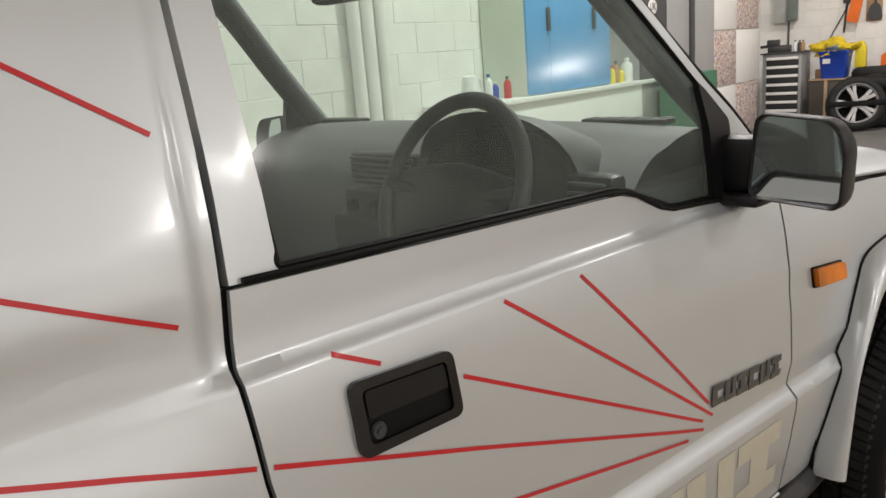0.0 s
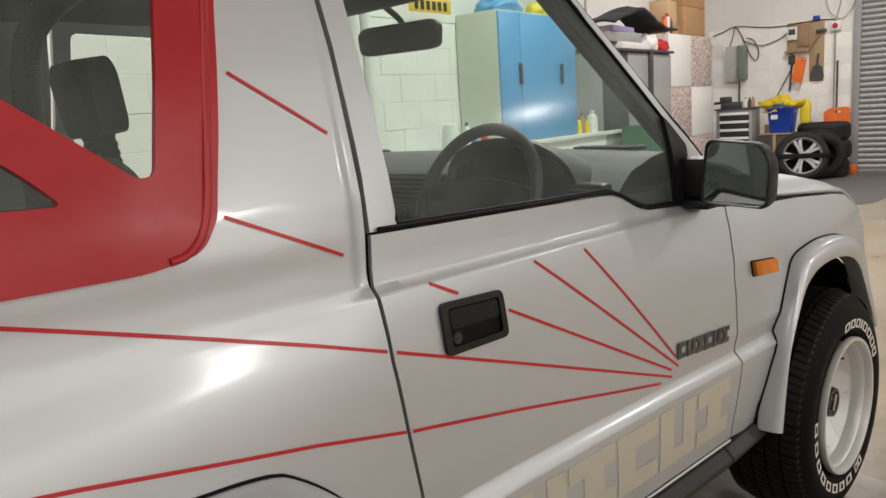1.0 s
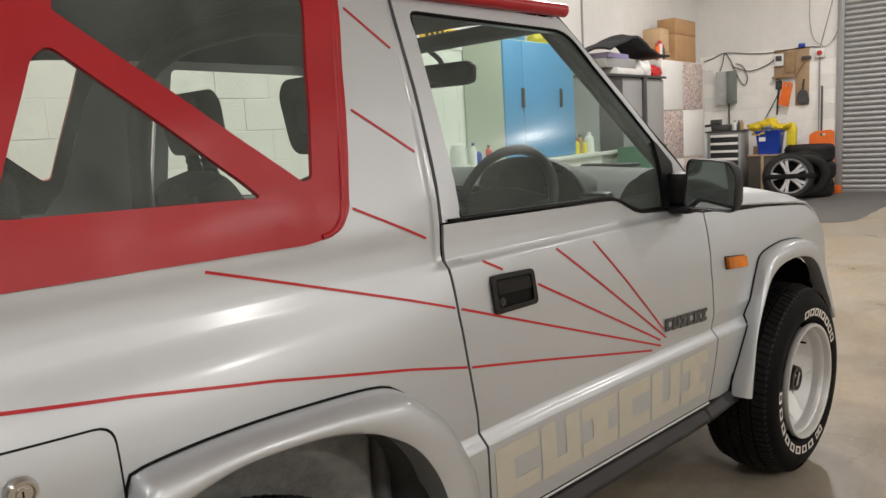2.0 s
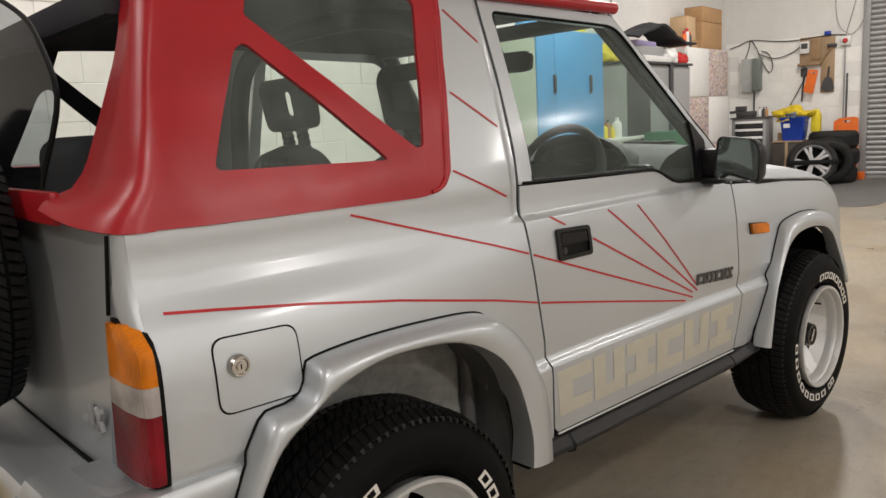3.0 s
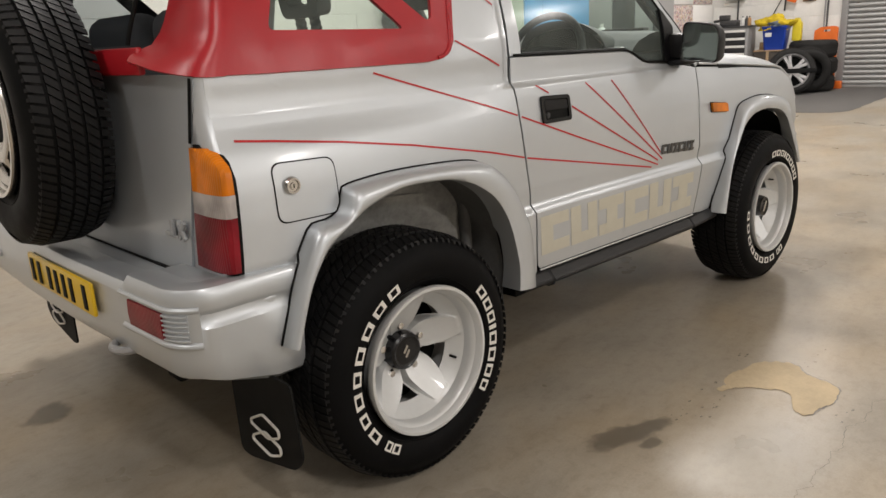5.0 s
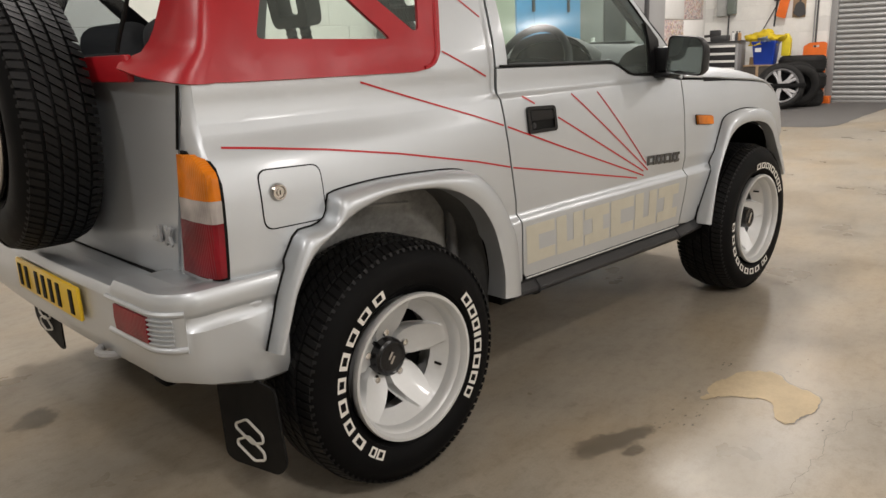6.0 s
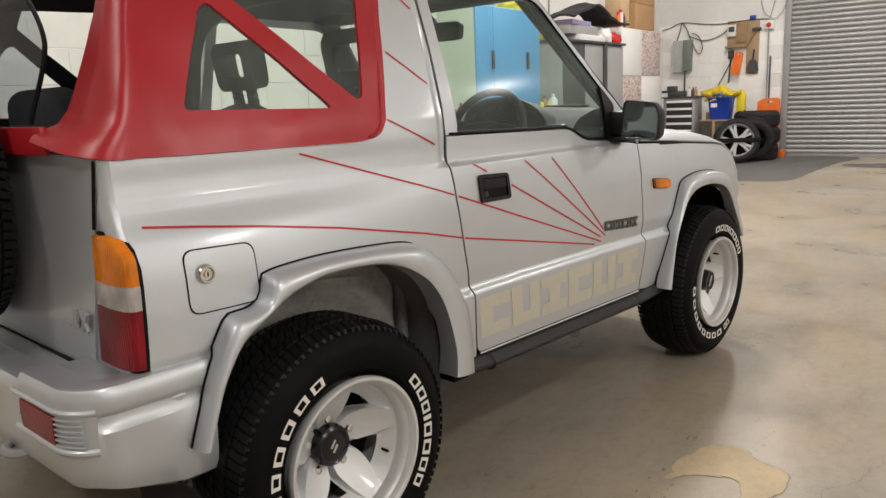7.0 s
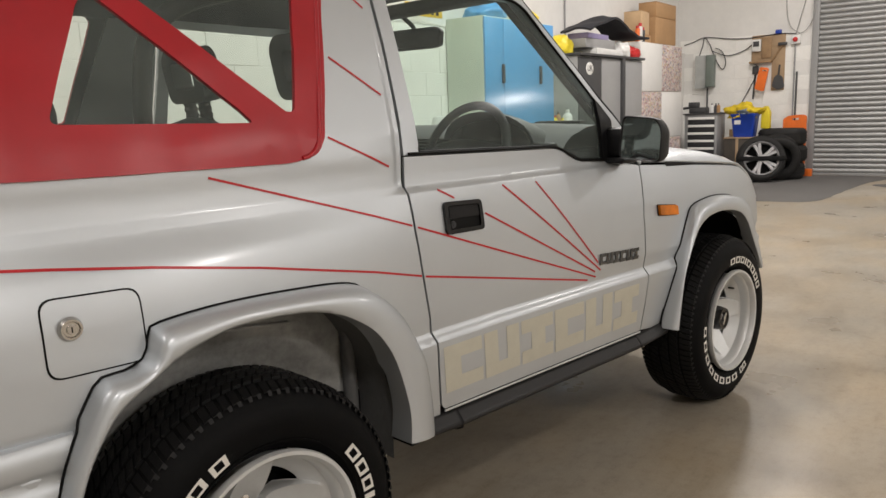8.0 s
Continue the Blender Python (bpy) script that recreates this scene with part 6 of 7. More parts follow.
def lump(name, u, v, z, size, mat, label, category, seed, rough=0.25, group=""):
    """A soft heap: cloth, bags, folded mats."""
    bm = bmesh.new()
    bmesh.ops.create_icosphere(bm, subdivisions=4, radius=1)
    for p in bm.verts:
        n = noise.noise(p.co * 1.7 + Vector((seed, seed * 2, 0))) + 0.5 * noise.noise(p.co * 4.1 + Vector((0, seed, 3)))
        p.co *= 1 + rough * n
        p.co.z = max(-0.55, p.co.z)
        p.co = Vector((p.co.x * size[0] / 2, p.co.y * size[1] / 2, (p.co.z + 0.55) / 1.55 * size[2]))
    ob = part(name, bm, mat, None, "", 70, placed(u, v, z))
    return tagged(ob, label, category, group)


def slab(name, u, v, z, size, mat, label, category, turn=0.0, tilt=0.0, bevel=0.006, group=""):
    w, d, h = size
    ob = part(name, new_box((-w / 2, -d / 2, 0), (w / 2, d / 2, h), bevel), mat, None, "", 35, placed(u, v, z, turn) @ pose(0, 0, 0, 0, tilt, 0))
    return tagged(ob, label, category, group)


# clutter on the lockers
LT = 1.746
slab("paper_folder", 7.75, 2.16, LT, (0.80, 0.30, 0.075), WHITE_PLASTIC, "stack of pale papers on the lockers", "papers", 2)
slab("document_box", 7.55, 2.18, LT + 0.077, (0.75, 0.28, 0.105), STEEL_GREY, "grey flat document box on a paper stack", "box", -2)
slab("lilac_box", 7.50, 2.18, LT + 0.184, (0.62, 0.26, 0.06), PURPLE, "flat lilac card box on a grey box", "box", 3)
fold = bmesh.new()
rows = []
for k in range(25):
    a = k / 24
    z = 0.03 + 0.20 * math.sin(math.pi * min(1, a * 1.15)) ** 1.4 * (1 if a < 0.6 else 0.85) + 0.015 * math.sin(a * 19)
    rows.append([(-0.85 + 1.75 * a, -0.19 + 0.38 * j / 6, max(0.0, z - 0.07 * a - 0.03 * abs(j - 3) / 3 + 0.01 * math.sin(a * 9 + j))) for j in range(7)])
grid(fold, rows)
mat_ob = part("folded_mat", fold, DARK_CLOTH, None, "", 70, placed(7.95, 2.15, LT + 0.245))
shell(mat_ob, 0.025, 0)
tagged(mat_ob, "black folded mats draped over boxes on the lockers", "mat")
lump("red_cloth", 8.48, 2.06, LT, (0.36, 0.20, 0.14), RED_PLASTIC, "crumpled red cloth on the locker edge", "cloth", 3)
lump("white_bag", 8.25, 2.10, LT + 0.001, (0.30, 0.22, 0.20), WHITE_PLASTIC, "crumpled white paper bag", "bag", 5)
lump("yellow_bag", 7.0, 2.28, LT, (0.35, 0.25, 0.22), YELLOW, "yellow plastic bag on the lockers", "bag", 8)
for u, c, h, lab in ((8.90, ORANGE, 0.20, "orange spray can"), (8.99, WHITE_PLASTIC, 0.24, "white spray can"), (9.08, STEEL_DARK, 0.19, "dark spray can")):
    can = thing("spray_can", lab + " on the cupboard", "spray can", placed(u + 0.10, 2.19, 1.997), "spray cans")
    part("body", turned([(0, 0), (0.032, 0), (0.033, 0.005), (0.033, h * 0.75), (0.026, h * 0.82), (0, h * 0.82)], 20), c, can)
    part("cap", turned([(0.024, h * 0.80), (0.024, h * 0.97), (0.02, h), (0, h)], 20), RED_PLASTIC, can)

# on the bench and cupboard
lump("blue_bag", 5.35, 2.22, 2.006, (0.55, 0.30, 0.17), BLUE_DOOR, "dusty blue bag on the steel cupboard", "bag", 11)
lump("yellow_bag", 6.05, 2.22, 2.006, (0.40, 0.28, 0.16), YELLOW, "yellow plastic bag on the steel cupboard", "bag", 13)


def bottle(u, v, z, r, h, mat, capmat, label):
    b = thing("bottle", label, "bottle", placed(u, v, z), "bottles on the bench")
    part("body", turned([(0, 0), (r, 0), (r, h * 0.66), (r * 0.8, h * 0.76), (r * 0.36, h * 0.84), (r * 0.36, h * 0.9), (0, h * 0.9)], 20), mat, b)
    part("cap", turned([(r * 0.42, h * 0.88), (r * 0.42, h), (0, h)], 16), capmat, b)


for k, (u, r, h, c, c2) in enumerate(((6.42, 0.035, 0.16, YELLOW, RED_PLASTIC), (6.50, 0.03, 0.20, CARD, STEEL_DARK), (6.60, 0.03, 0.13, YELLOW, YELLOW), (6.72, 0.055, 0.22, WHITE_PLASTIC, WHITE_PLASTIC), (4.62, 0.03, 0.20, WHITE_PLASTIC, BLUE_TUB), (4.70, 0.028, 0.14, BLUE_TUB, WHITE_PLASTIC), (4.86, 0.03, 0.17, RED_PLASTIC, STEEL_DARK))):
    bottle(u, 2.06 if u > 6 else 2.12, 0.901, r, h, c, c2, "small workshop bottle on the bench")
kt = thing("kettle", "white plastic kettle on the bench", "kettle", placed(4.50, 2.2, 0.901))
part("body", turned([(0, 0), (0.075, 0), (0.08, 0.01), (0.07, 0.14), (0.055, 0.19), (0.02, 0.205), (0, 0.207)], 28), WHITE_PLASTIC, kt)
part("handle", tube(bmesh.new(), curve_points([(0.065, 0, 0.17), (0.12, 0, 0.16), (0.125, 0, 0.08), (0.075, 0, 0.04)], 14), 0.011, 8), WHITE_PLASTIC, kt)
slab("green_bin", 7.35, 1.72, 0.0, (0.55, 0.36, 0.93), plain("green_steel", (0.04, 0.14, 0.08), 0.5), "green steel bin in front of the lockers", "bin")
pp = thing("leaning_plate", "yellow plate with dark bars on the wall ledge", "plate", placed(4.6, 2.40, 2.0))
part("plate", new_box((-0.27, -0.006, 0.0), (0.27, 0.006, 0.112), 0.003), PLATE, pp)
for k in range(6):
    part("bar", new_box((-0.21 + 0.075 * k, -0.0085, 0.02), (-0.165 + 0.075 * k, -0.0062, 0.09)), SEAL, pp)
duct = thing("wall_duct", "white boxed pipes against the block wall", "pipe", placed(3.55, 2.36))
for x, r in ((0.0, 0.045), (0.12, 0.05), (0.25, 0.04)):
    part("pipe", tube(bmesh.new(), [(x, 0.03, 0.0), (x, 0.03, 2.0)], r, 16), WHITE_ENAMEL, duct)
setting(part("conduit", tube(bmesh.new(), [(7.61, LEFT - 0.0, 1.95), (7.61, LEFT - 0.0, TOP)], 0.012, 8), STEEL_GREY, None, "", 35, ROOM), "thin grey conduit up the wall", "conduit")


# ---- the far corner ----
def flat_on_far(name, v0, v1, z0, z1, depth, mat, parent=None, label="", bevel=0.004, off=0.0):
    return part(name, new_box((FAR - off - depth, v0, z0), (FAR - off, v1, z1), bevel), mat, parent, label)


BW = 0.012
eb = thing("switchgear_box", "grey electrical switch box on the wall", "switch box", ROOM)
flat_on_far("cover", 2.06, 2.235, 1.38, 1.895, 0.11, GREY_BOX, eb, "", 0.006, BW)
flat_on_far("side_box", 1.94, 2.056, 1.40, 1.895, 0.15, plain("green_grey_box", (0.16, 0.19, 0.17), 0.5), eb, "green-grey cover", 0.006, BW)
part("feed_pipe", tube(bmesh.new(), [(FAR - 0.06, 2.05, 0.95), (FAR - 0.06, 2.05, 1.38)], 0.014, 8), STEEL_DARK, eb)
tb = thing("tool_board", "tan hardboard tool panel on the wall", "tool board", ROOM)
flat_on_far("board", 0.90, 1.09, 1.30, 2.14, 0.012, TAN_BOARD, tb, "", 0.002, BW)
flat_on_far("upper_board", 1.092, 1.39, 1.74, 2.14, 0.012, TAN_BOARD, tb, "", 0.002, BW)
flat_on_far("shelf", 1.08, 1.40, 1.72, 1.75, 0.10, WOOD, tb, "", 0.003, BW + 0.012)
flat_on_far("panel", 1.10, 1.24, 1.80, 2.10, 0.02, WOOD, tb, "light wooden block", 0.003, BW + 0.012)
ctl = thing("control_box", "white thermostat box on the tool board", "control box", ROOM)
flat_on_far("case", 1.25, 1.38, 1.90, 2.08, 0.05, WHITE_PLASTIC, ctl, "", 0.006, BW + 0.013)
flat_on_far("window", 1.27, 1.36, 1.97, 2.05, 0.004, STEEL_DARK, ctl, "", 0.001, BW + 0.063)
sq = thing("orange_float", "orange plastic board with a hand slot on the wall", "hand board", ROOM)
part("blade", plate(soften([(1.305, 1.33), (1.235, 1.66), (1.10, 1.635), (1.165, 1.285)], 0.03), lambda y, z: Vector((FAR - BW - 0.12, y, z)), [soften([(1.20, 1.60), (1.20, 1.615), (1.13, 1.605), (1.13, 1.59)], 0.005)], 0.2, 0.2, (-1, 0, 0)), ORANGE, sq)
shell(sq.children[0], 0.02, 0.004)
part("peg", tube(bmesh.new(), [(FAR - BW, 1.17, 1.60), (FAR - BW - 0.13, 1.17, 1.605)], 0.006, 6), STEEL_DARK, sq)
hs = thing("hand_saw", "dark hand saw hanging on the wall", "saw", ROOM)
part("blade", plate([(1.36, 1.18), (1.335, 1.60), (1.30, 1.60), (1.335, 1.18)], lambda y, z: Vector((FAR - BW - 0.02, y, z)), (), 0.5, 0.5, (-1, 0, 0)), STEEL_DARK, hs)
flat_on_far("grip", 1.28, 1.37, 1.56, 1.68, 0.025, STEEL_DARK, hs, "", 0.008, BW)
dp = thing("dust_pan", "dark grey dust pan hanging on the wall", "dust pan", ROOM)
part("pan", plate(soften([(1.075, 1.36), (1.04, 1.50), (0.985, 1.54), (0.92, 1.50), (0.885, 1.34), (0.98, 1.30)], 0.03), lambda y, z: Vector((FAR - BW - 0.04 - 0.05 * (1.54 - z), y, z)), (), 0.3, 0.3, (-1, 0, 0)), STEEL_DARK, dp)
shell(dp.children[0], 0.02, 0.004)
part("handle", tube(bmesh.new(), [(FAR - 0.03, 0.985, 1.52), (FAR - 0.03, 0.97, 1.68)], 0.014, 8), STEEL_DARK, dp)
hm = thing("hammer", "hammer hung slanting on the tool board", "hammer", ROOM)
part("shaft", tube(bmesh.new(), [(FAR - 0.05, 1.09, 1.74), (FAR - 0.05, 0.92, 1.99)], 0.013, 8), WOOD, hm)
part("head", new_box((FAR - 0.075, 0.87, 1.965), (FAR - 0.03, 1.0, 2.01), 0.008), STEEL_DARK, hm)
es = thing("stop_button", "white switch box with a red stop button", "switch", ROOM)
flat_on_far("case", 0.685, 0.82, 1.97, 2.10, 0.06, WHITE_PLASTIC, es, "", 0.006, BW)
part("button", turned([(0.035, 0), (0.035, 0.02), (0.02, 0.035), (0, 0.036)], 20, Matrix.Translation((FAR - BW - 0.06, 0.755, 2.035)) @ pose(0, 0, 0, 0, -90, 0)), RED_PLASTIC, es)
part("pipe", tube(bmesh.new(), [(FAR - BW - 0.02, 0.76, 0.55), (FAR - BW - 0.02, 0.76, 1.97)], 0.012, 8), STEEL_GREY, es)
for n, pts in enumerate((
        [(2.45, 2.08), (2.30, 2.12), (2.12, 2.18), (1.75, 2.13), (1.45, 2.11), (1.0, 2.14), (0.75, 2.12)],
        [(2.20, 1.90), (2.15, 2.05), (2.12, 2.18), (2.03, 2.05), (2.0, 1.97), (1.90, 1.75), (1.82, 1.66), (1.78, 1.78), (1.85, 1.95), (1.95, 2.0)],
        [(2.0, 1.96), (1.75, 1.87), (1.50, 1.93), (1.36, 2.03)],
        [(1.36, 1.72), (1.28, 1.62), (1.45, 1.25), (1.62, 0.98), (1.85, 0.99)],
        [(0.75, 2.10), (0.62, 2.16), (0.52, 2.35), (0.50, 2.70), (0.55, 3.2)],
        [(0.76, 2.10), (0.66, 2.5), (0.57, 2.92), (0.56, 3.3)],
        [(0.88, 3.2), (0.90, 2.6), (0.84, 2.25), (0.70, 2.12)])):
    cb = part("wall_cable", tube(bmesh.new(), curve_points([(FAR - 0.03 - 0.004 * n, v, z) for v, z in pts], 40), 0.007 if n < 4 else 0.006, 6), CABLE if n < 4 else GREY_CABLE, None, "", 35, ROOM)
    tagged(cb, "black cable looping along the wall" if n < 4 else "pale grey cable hanging on the wall", "cable", "wall cables")
slab("cable_joint", 11.55, 1.0, 2.14, (0.04, 0.09, 0.06), BLUE_TUB, "small blue cable connector on the wall", "connector", bevel=0.01)
br = thing("broom", "broom with a dark handle leaning on the wall", "broom", ROOM)
part("handle", tube(bmesh.new(), [(FAR - 0.04, 0.72, 1.56), (FAR - 0.22, 0.69, 0.10)], 0.014, 8), STEEL_DARK, br)
part("head", new_box((FAR - 0.28, 0.52, 0.0), (FAR - 0.18, 0.86, 0.10), 0.01), WOOD, br)
ot = thing("orange_board", "orange plastic board with a hand slot standing by the tyres", "board", ROOM)
part("board", plate(soften([(0.52, 0.0), (0.52, 0.90), (0.57, 0.922), (0.77, 0.91), (0.85, 0.86), (0.85, 0.0)], 0.02), lambda y, z: Vector((11.36 + 0.04 * z, y, z)), [soften([(0.63, 0.845), (0.63, 0.875), (0.72, 0.87), (0.72, 0.84)], 0.01)], 0.3, 0.3, (-1, 0, 0)), ORANGE, ot)
shell(ot.children[0], 0.03, 0.006)

# drawer trolley
dr = thing("tool_trolley", "grey steel drawer trolley with tools on top", "tool trolley", placed(10.80, 1.66))
part("body", new_box((0.02, 0.0, 0.10), (0.42, 0.50, 0.97), 0.006), STEEL_GREY, dr)
for k in range(7):
    d = part("drawer", new_box((0.0, 0.035, 0.13 + 0.115 * k), (0.02, 0.44, 0.13 + 0.115 * k + 0.075), 0.004), DRAWER, dr)
    part("pull", new_box((-0.014, 0.04, 0.13 + 0.115 * k + 0.075), (0.016, 0.44, 0.13 + 0.115 * k + 0.110), 0.003), WHITE_ENAMEL, d, "pale drawer edge")
for x in (0.06, 0.36):
    for y in (0.05, 0.45):
        part("castor", turned([(0, -0.02), (0.05, -0.02), (0.05, 0.02), (0, 0.02)], 16, Matrix.Translation((x, y, 0.05)) @ pose(0, 0, 0, 90, 0, 0)), SEAL, dr)
part("top_tray", new_box((-0.01, -0.02, 0.97), (0.44, 0.52, 0.99), 0.004), STEEL_DARK, dr)
vc = thing("bench_vice", "dark bench vice on the tool trolley", "vice", placed(10.98, 1.98, 0.991))
part("base", new_box((-0.10, -0.12, 0.0), (0.10, 0.14, 0.09), 0.015), STEEL_DARK, vc)
part("jaw", new_box((-0.07, 0.02, 0.09), (0.07, 0.16, 0.17), 0.012), STEEL_DARK, vc)
part("screw", tube(bmesh.new(), [(0, 0.1, 0.09), (0, 0.26, 0.08)], 0.02, 8), STEEL_DARK, vc)
for y, m in ((1.80, WHITE_PLASTIC), (1.74, STEEL_DARK), (1.70, CARD)):
    bottle(11.0, y, 0.991, 0.028, 0.14, m, STEEL_DARK, "small bottle on the tool trolley")
slab("brown_board", 11.40, 1.56, 0.0, (0.05, 0.16, 0.72), WOOD, "brown wooden board standing by the trolley", "board")

# bucket, crate, tyres
ck = thing("battery_crate", "dark worn crate under the bucket", "crate", placed(10.92, 1.335))
part("body", new_box((-0.18, -0.20, 0.0), (0.18, 0.20, 0.60), 0.008), plain("dark_brown_board", (0.06, 0.05, 0.04), 0.7, vary=0.3), ck)
part("post", new_box((-0.19, -0.02, 0.0), (-0.181, 0.02, 0.61), 0.002), TAN_BOARD, ck)
part("lid", new_box((-0.19, -0.21, 0.60), (0.19, 0.21, 0.62), 0.004), TAN_BOARD, ck)
bk = thing("bucket", "blue plastic tub with a yellow cloth heaped in it", "bucket", placed(10.92, 1.275, 0.621))
rows = []
for z, s in ((0.0, 0.80), (0.02, 0.83), (0.30, 1.0), (0.31, 1.06), (0.345, 1.07), (0.345, 1.0), (0.05, 0.8)):
    rows.append([(0.14 * s * x, 0.172 * s * y, z) for x, y in soften([(-1, -1), (1, -1), (1, 1), (-1, 1)], 0.25)])
bm = bmesh.new()
grid(bm, [r + r[:1] for r in rows])
bm.faces.new([bm.verts.new(p) for p in rows[0]])
bmesh.ops.recalc_face_normals(bm, faces=bm.faces)
part("tub", bm, BLUE_TUB, bk, "", 40)
part("tub_label", new_box((-0.139, 0.03, 0.19), (-0.133, 0.12, 0.25)), WHITE_PLASTIC, bk, "white blank label")
lump("yellow_cloth", 10.92, 1.305, 0.90, (0.34, 0.46, 0.20), CLOTH_YELLOW, "crumpled yellow cloth heaped in the bucket", "cloth", 21, 0.6)
lump("grey_rag", 10.84, 1.245, 0.96, (0.2, 0.25, 0.10), plain("blue_grey_rag", (0.16, 0.20, 0.26), 0.9), "blue-grey rag on the bucket rim", "rag", 23, 0.35)


def loose_tyre(m, label, r=0.32, w=0.215, bead=0.62):
    t = thing("loose_tyre", label, "tyre", m, "loose tyres")
    h = w / 2
    prof = [(r * bead, -h * 0.85), (r * (bead + 0.08), -h), (r * 0.86, -h), (r * 0.95, -h * 0.86), (r * 0.985, -h * 0.66), (r, -h * 0.3), (r, h * 0.3), (r * 0.985, h * 0.66), (r * 0.95, h * 0.86), (r * 0.86, h), (r * (bead + 0.08), h), (r * bead, h * 0.85), (r * (bead + 0.02), 0.0)]
    part("carcass", lathe(bmesh.new(), prof, 56, None, True), DUSTY_RUBBER, t, "", 40)
    for z in (-0.055, -0.018, 0.018, 0.055):
        part("tread_rib", lathe(bmesh.new(), [(r * 0.995, z - 0.012), (r * 1.018, z - 0.011), (r * 1.018, z + 0.011), (r * 0.995, z + 0.012)], 56), DUSTY_RUBBER, t, "", 25)
    return t


for k in range(3):
    loose_tyre(placed(10.98 + 0.015 * k, 0.765 - 0.02 * (k % 2), 0.1225 + 0.2445 * k, 20 * k), "used black tyre lying in a stack", 0.325, 0.243)
loose_tyre(placed(10.60, 0.74, 0.335, 20) @ pose(0, 0, 0, 0, 78, 0), "used black tyre leaning on the stack")
lw = placed(10.34, 0.89, 0.325, 22) @ pose(0, 0, 0, 0, -80, 0)
lt = loose_tyre(lw, "tyre on a five-spoke alloy wheel leaning on the stack", bead=0.72)
part("alloy_rim", turned([(0.233, -0.09), (0.228, 0.085), (0.241, 0.100), (0.233, 0.108), (0.216, 0.092), (0.210, -0.02)], 48), MACHINED, lt, "silver five-spoke alloy rim", 40)
for k in range(5):
    a = 2 * math.pi * k / 5 + 0.3
    bm = bmesh.new()
    # two tapering legs that meet at the hub and spread to the rim
    for e in (-1, 1):
        sp = [(0.025, 0.0), (0.025, 0.030), (0.12, 0.036), (0.214, 0.062), (0.214, 0.014), (0.15, 0.002)]
        lo = [bm.verts.new(Matrix.Rotation(a, 4, "Z") @ Vector((x, e * y, 0.04))) for x, y in sp]
        hi = [bm.verts.new(Matrix.Rotation(a, 4, "Z") @ Vector((x, e * y * 0.9, 0.088 + 0.04 * x))) for x, y in sp]
        bm.faces.new(lo)
        bm.faces.new(hi)
        for j in range(6):
            bm.faces.new((lo[j], lo[(j + 1) % 6], hi[(j + 1) % 6], hi[j]))
    bmesh.ops.recalc_face_normals(bm, faces=bm.faces)
    part("spoke", bm, MACHINED, lt)
part("backing", turned([(0, 0.0), (0.212, 0.0), (0.212, -0.03), (0, -0.03)], 32), UNDER, lt)
part("centre", turned([(0.05, 0.04), (0.05, 0.085), (0.03, 0.092), (0, 0.093)], 20), MACHINED, lt)
part("strap", new_box((-0.035, -0.325, 0.108), (0.03, 0.325, 0.116), 0.003), SEAL, lt, "black strap across the wheel")
yb = thing("yellow_bottle", "yellow plastic bottle standing on the tyre stack", "bottle", placed(10.98, 1.00, 0.736))
part("body", prism(soften([(-0.06, 0.0), (-0.065, 0.24), (-0.02, 0.33), (0.03, 0.33), (0.06, 0.27), (0.065, 0.0)], 0.02), 0.10, pose(-0.02, 0, 0) @ Matrix(((0, 0, 1, 0), (1, 0, 0, 0), (0, 1, 0, 0), (0, 0, 0, 1))), 0.01), YELLOW, yb)
slab("orange_block", 11.42, 0.47, 0.0, (0.12, 0.10, 0.11), ORANGE, "small orange block by the shutter", "block")
lump("paint_rag", 10.5, 1.62, 0.0, (0.25, 0.22, 0.12), WHITE_PLASTIC, "crumpled pale rag on the floor", "rag", 31)

# ---- marks on the floor ----
def stain(name, pts, mat, label, z=0.002, wobble=0.02, frame_m=None, n=60, seed=1):
    """A thin ragged film lying on the floor."""
    loop = curve_points([(x, y, 0) for x, y in pts], n, True)
    bm = bmesh.new()
    rim = []
    for p in loop:
        d = wobble * noise.noise(p * 14 + Vector((seed, 0, 0))) + wobble * 0.5 * noise.noise(p * 45 + Vector((0, seed, 0)))
        rim.append(Vector((p.x + d, p.y + d * 0.7, z)))
    if mat is OIL_FILM:
        # rings from the thin rim to the thick middle
        layer = bm.verts.layers.float.new("thick")
        mid = sum(rim, Vector()) / len(rim)
        rings = []
        for scale, value in ((1.25, 0.0), (0.85, 0.45), (0.4, 0.8)):
            ring = [bm.verts.new(mid + (p - mid) * scale) for p in rim]
            for v in ring:
                v[layer] = value
            rings.append(ring)
        for ra, rb in zip(rings, rings[1:]):
            for k in range(len(rim)):
                j = (k + 1) % len(rim)
                bm.faces.new((ra[k], ra[j], rb[j], rb[k]))
        bm.faces.new(rings[-1])
    else:
        bm.faces.new([bm.verts.new(p) for p in rim])
    bm.normal_update()
    for f in bm.faces:
        if f.normal.z < 0:
            f.normal_flip()
    ob = part(name, bm, mat, None, "", 35, frame_m)
    return setting(ob, label, "floor mark")


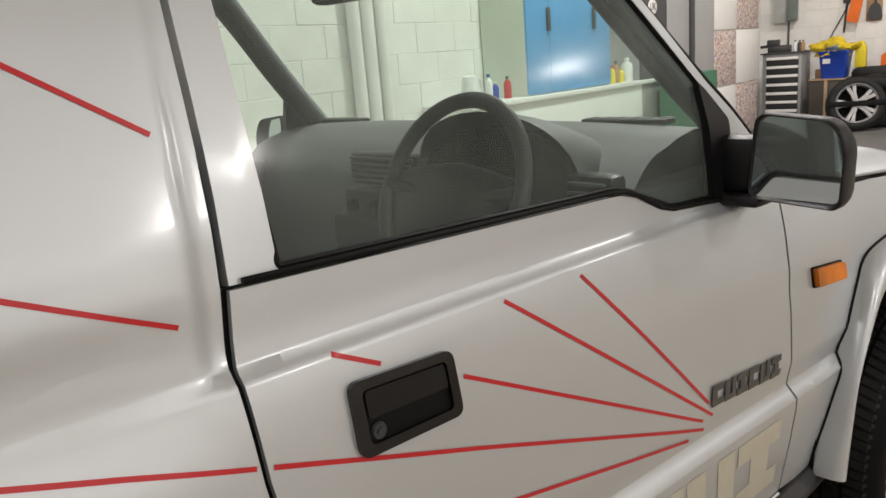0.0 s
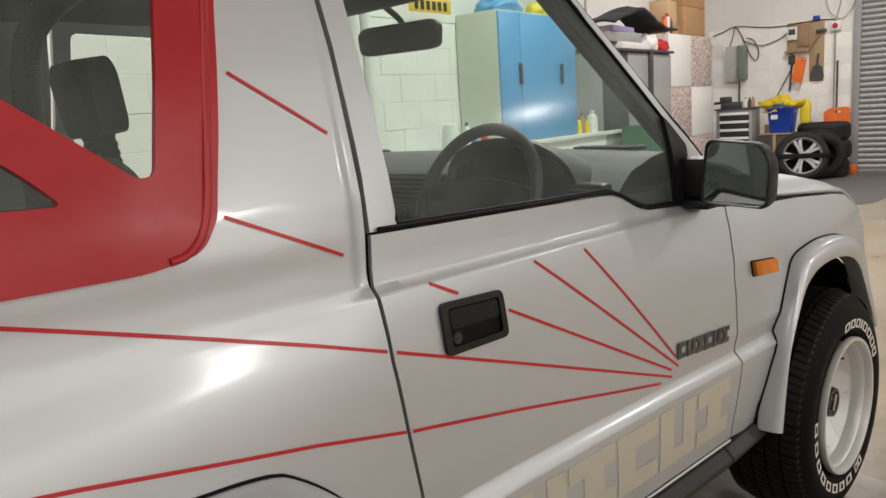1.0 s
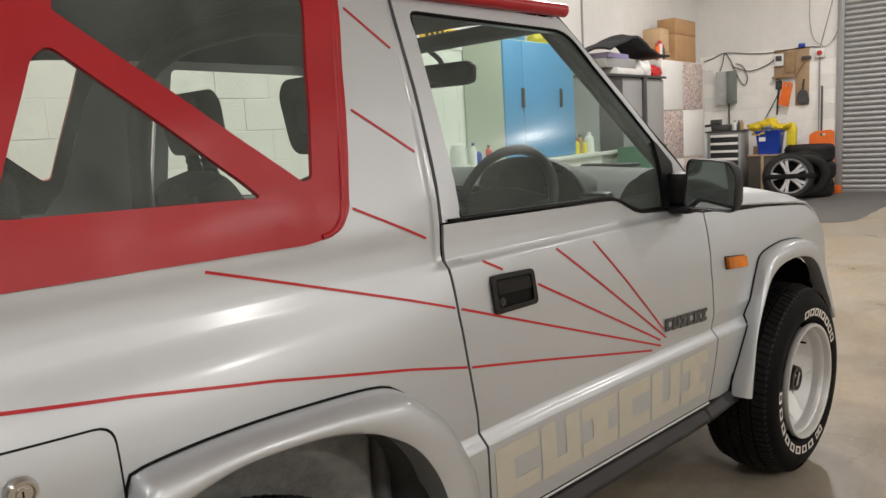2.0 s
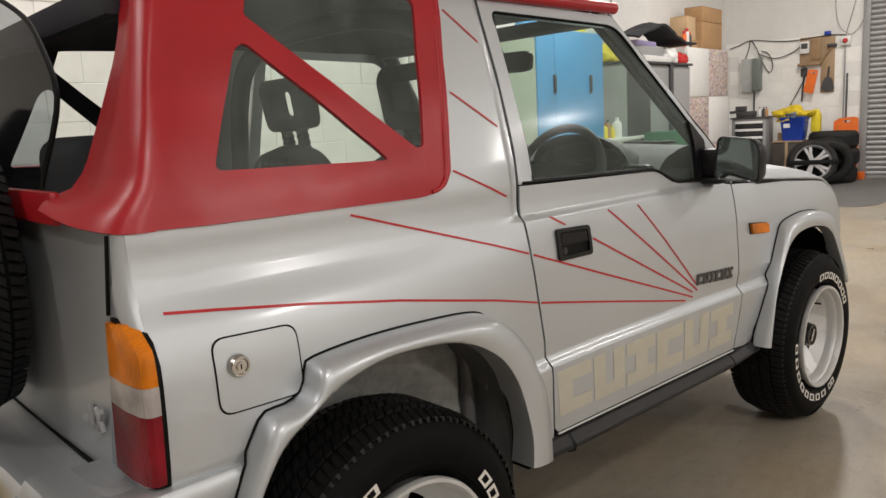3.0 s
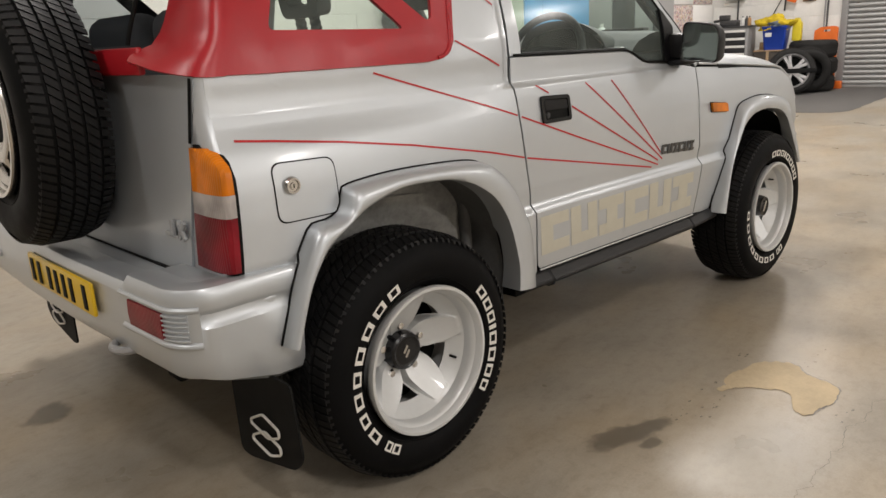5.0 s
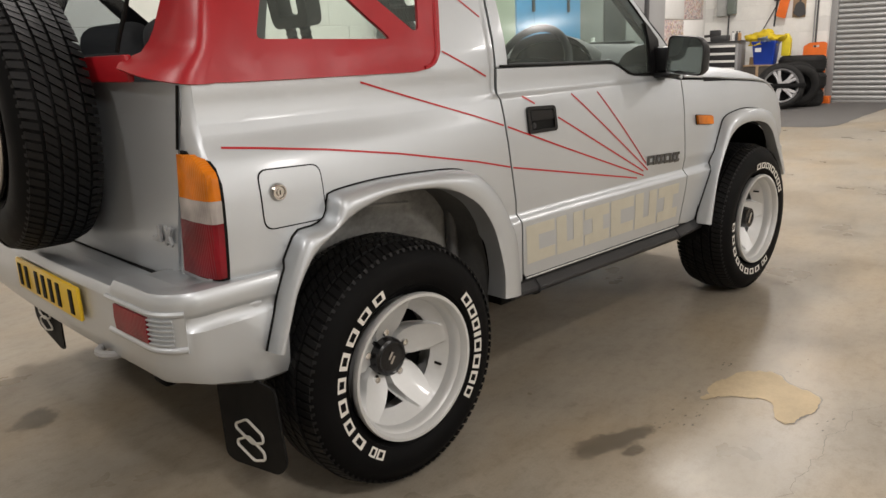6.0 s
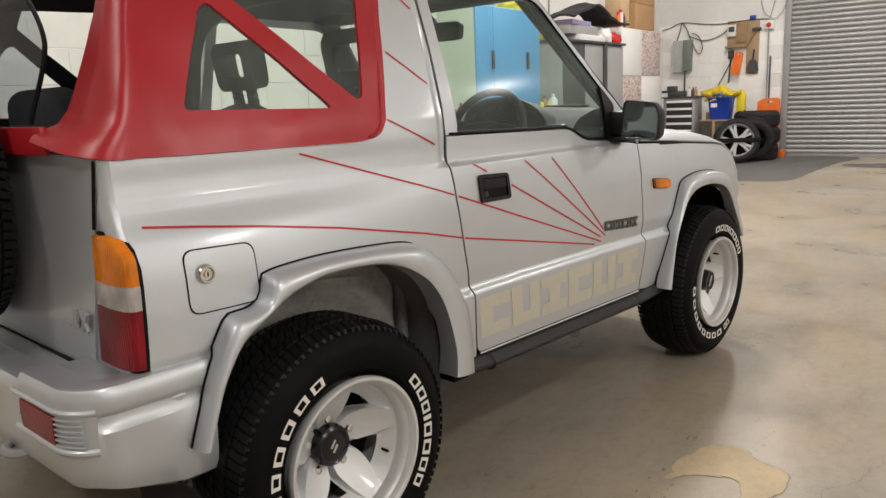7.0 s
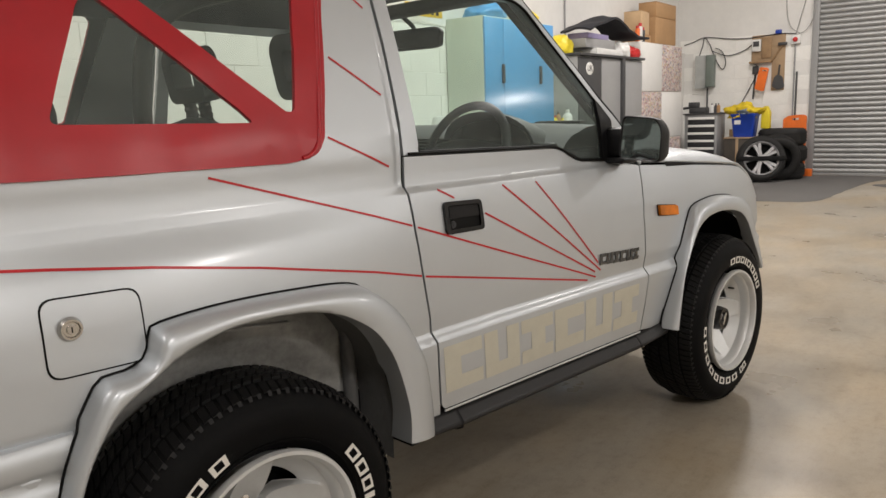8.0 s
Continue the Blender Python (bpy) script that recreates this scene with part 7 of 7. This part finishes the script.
PATCH = [(0.976, -1.241), (1.030, -1.245), (1.066, -1.226), (1.215, -1.242), (1.310, -1.293), (1.313, -1.373), (1.264, -1.422), (1.221, -1.540), (1.150, -1.556), (1.060, -1.552), (0.983, -1.533), (1.002, -1.481), (1.083, -1.442), (1.097, -1.395), (1.069, -1.349), (1.045, -1.302), (1.000, -1.280)]
stain("bare_patch", PATCH, BARE_SCREED, "bare tan patch where the floor coating has lifted", wobble=0.026, n=150)
stain("patch_rim", [(1.17 + (x - 1.17) * 1.01 + 0.004, -1.40 + (y + 1.40) * 1.01 - 0.004) for x, y in PATCH], OIL, "thin dark broken edge of the floor coating", z=0.0012, wobble=0.026, n=150)
stain("oil_mark", [(0.406, -1.136), (0.481, -1.120), (0.582, -1.156), (0.682, -1.215), (0.655, -1.251), (0.556, -1.232), (0.456, -1.208), (0.407, -1.172)], OIL_FILM, "dark oily mark on the concrete", wobble=0.015, seed=3)
stain("oil_mark", [(0.50, -1.245), (0.56, -1.25), (0.555, -1.285), (0.50, -1.275)], OIL_FILM, "small dark oily mark on the concrete", wobble=0.01, seed=4)
stain("oil_mark", [(-0.693, 0.393), (-0.638, 0.455), (-0.582, 0.456), (-0.563, 0.369), (-0.619, 0.309), (-0.692, 0.333)], OIL_FILM, "dark oily mark on the concrete", wobble=0.03, seed=6)
fleck = random.Random(12)
for x, y, spread, many in ((0.84, -1.30, 0.05, 9), (0.74, -1.24, 0.04, 6), (0.97, -1.22, 0.03, 3), (1.42, -1.40, 0.05, 6), (1.02, -1.62, 0.07, 4), (1.25, -1.20, 0.04, 6)):
    for k in range(many):
        fx, fy, r = x + fleck.gauss(0, spread), y + fleck.gauss(0, spread * 0.35), fleck.uniform(0.003, 0.008)
        stain("oil_mark", [(fx - r, fy), (fx, fy + r * 0.5), (fx + r * 1.3, fy), (fx, fy - r * 0.6)], OIL_FILM, "small dark fleck on the concrete", wobble=0.006, n=12, seed=10 + k)
crack = curve_points([(2.6, -2.0, 0), (1.9, -1.80, 0), (1.45, -1.74, 0), (1.311, -1.707, 0), (1.194, -1.662, 0), (1.075, -1.667, 0), (0.971, -1.654, 0), (0.840, -1.677, 0), (0.701, -1.675, 0), (0.565, -1.676, 0), (0.2, -1.72, 0)], 160)
rows = []
for k, p in enumerate(crack):
    w = 0.0006 + 0.0014 * abs(noise.noise(p * 9)) ** 1.5
    q = p + Vector((0.0, 0.030 * noise.noise(p * 12) + 0.014 * noise.noise(p * 50), 0.0015))
    rows.append([q + Vector((0, -w, 0)), q + Vector((0, w, 0))])
setting(part("floor_crack", grid(bmesh.new(), rows), OIL), "thin crack running across the concrete", "floor mark")
stain("floor_mat", [(7.7, 2.4), (7.95, 0.76), (8.05, 0.25), (8.13, -0.14), (8.42, -0.29), (9.0, -0.325), (9.6, -0.365), (10.5, -0.45), (11.5, -0.56), (11.55, 0.9), (11.5, 2.45), (9.5, 2.5)], MAT_RUBBER, "worn dark grey coated strip of floor before the shutter", 0.0022, 0.02, ROOM, 120, 40)
stain("floor_mat", [(10.0, -0.75), (10.45, -0.75), (10.6, -2.5), (10.3, -4.0), (9.8, -4.0), (9.7, -2.4)], MAT_RUBBER, "worn dark grey coated strip of floor before the shutter", 0.0026, 0.02, ROOM, 90, 41)

# ---- blocks of the left and far walls ----
def block_mesh(w, d, h):
    bm = new_box((0, 0, 0), (w, d, h), 0.003, None, 1)
    finish(bm, 20)
    me = bpy.data.meshes.new("block")
    bm.to_mesh(me)
    bm.free()
    me.materials.append(WALL_BLOCK)
    return me


left_wall = bpy.data.objects["wall_left"]
full = block_mesh(0.4375, 0.112, 0.2125)
for r in range(9):
    u = -1.5 - (0.22 if r % 2 else 0.0)
    while u < 11.2:
        b = new("block", full)
        b.parent, b.location = left_wall, (u, LEFT - 0.10 + 0.002 * math.sin(u * 7 + r * 3), 0.004 + 0.215 * r)
        u += 0.44
part("ledge", new_box((-1.8, LEFT - 0.105, 1.937), (FAR, LEFT + 0.012, 1.955), 0.004), WHITE_WALL, left_wall, "painted ledge on the block wall")
part("joint_fill", new_box((-1.8, LEFT - 0.0965, 0.0), (FAR, LEFT + 0.012, 1.936)), WHITE_WALL, left_wall)
part("joint_fill", new_box((FAR - 0.0095, 0.54, 0.0), (FAR + 0.05, 2.60, 2.15)), WHITE_WALL, far_wall)
ffull = block_mesh(0.112, 0.4375, 0.2125)
for r in range(10):
    v = 0.545 + (0.22 if r % 2 else 0.0)
    while v < 2.2:
        b = new("block", ffull)
        b.parent, b.location = far_wall, (FAR - 0.012 + 0.001 * math.sin(v * 9 + r), v, 0.004 + 0.215 * r)
        v += 0.44
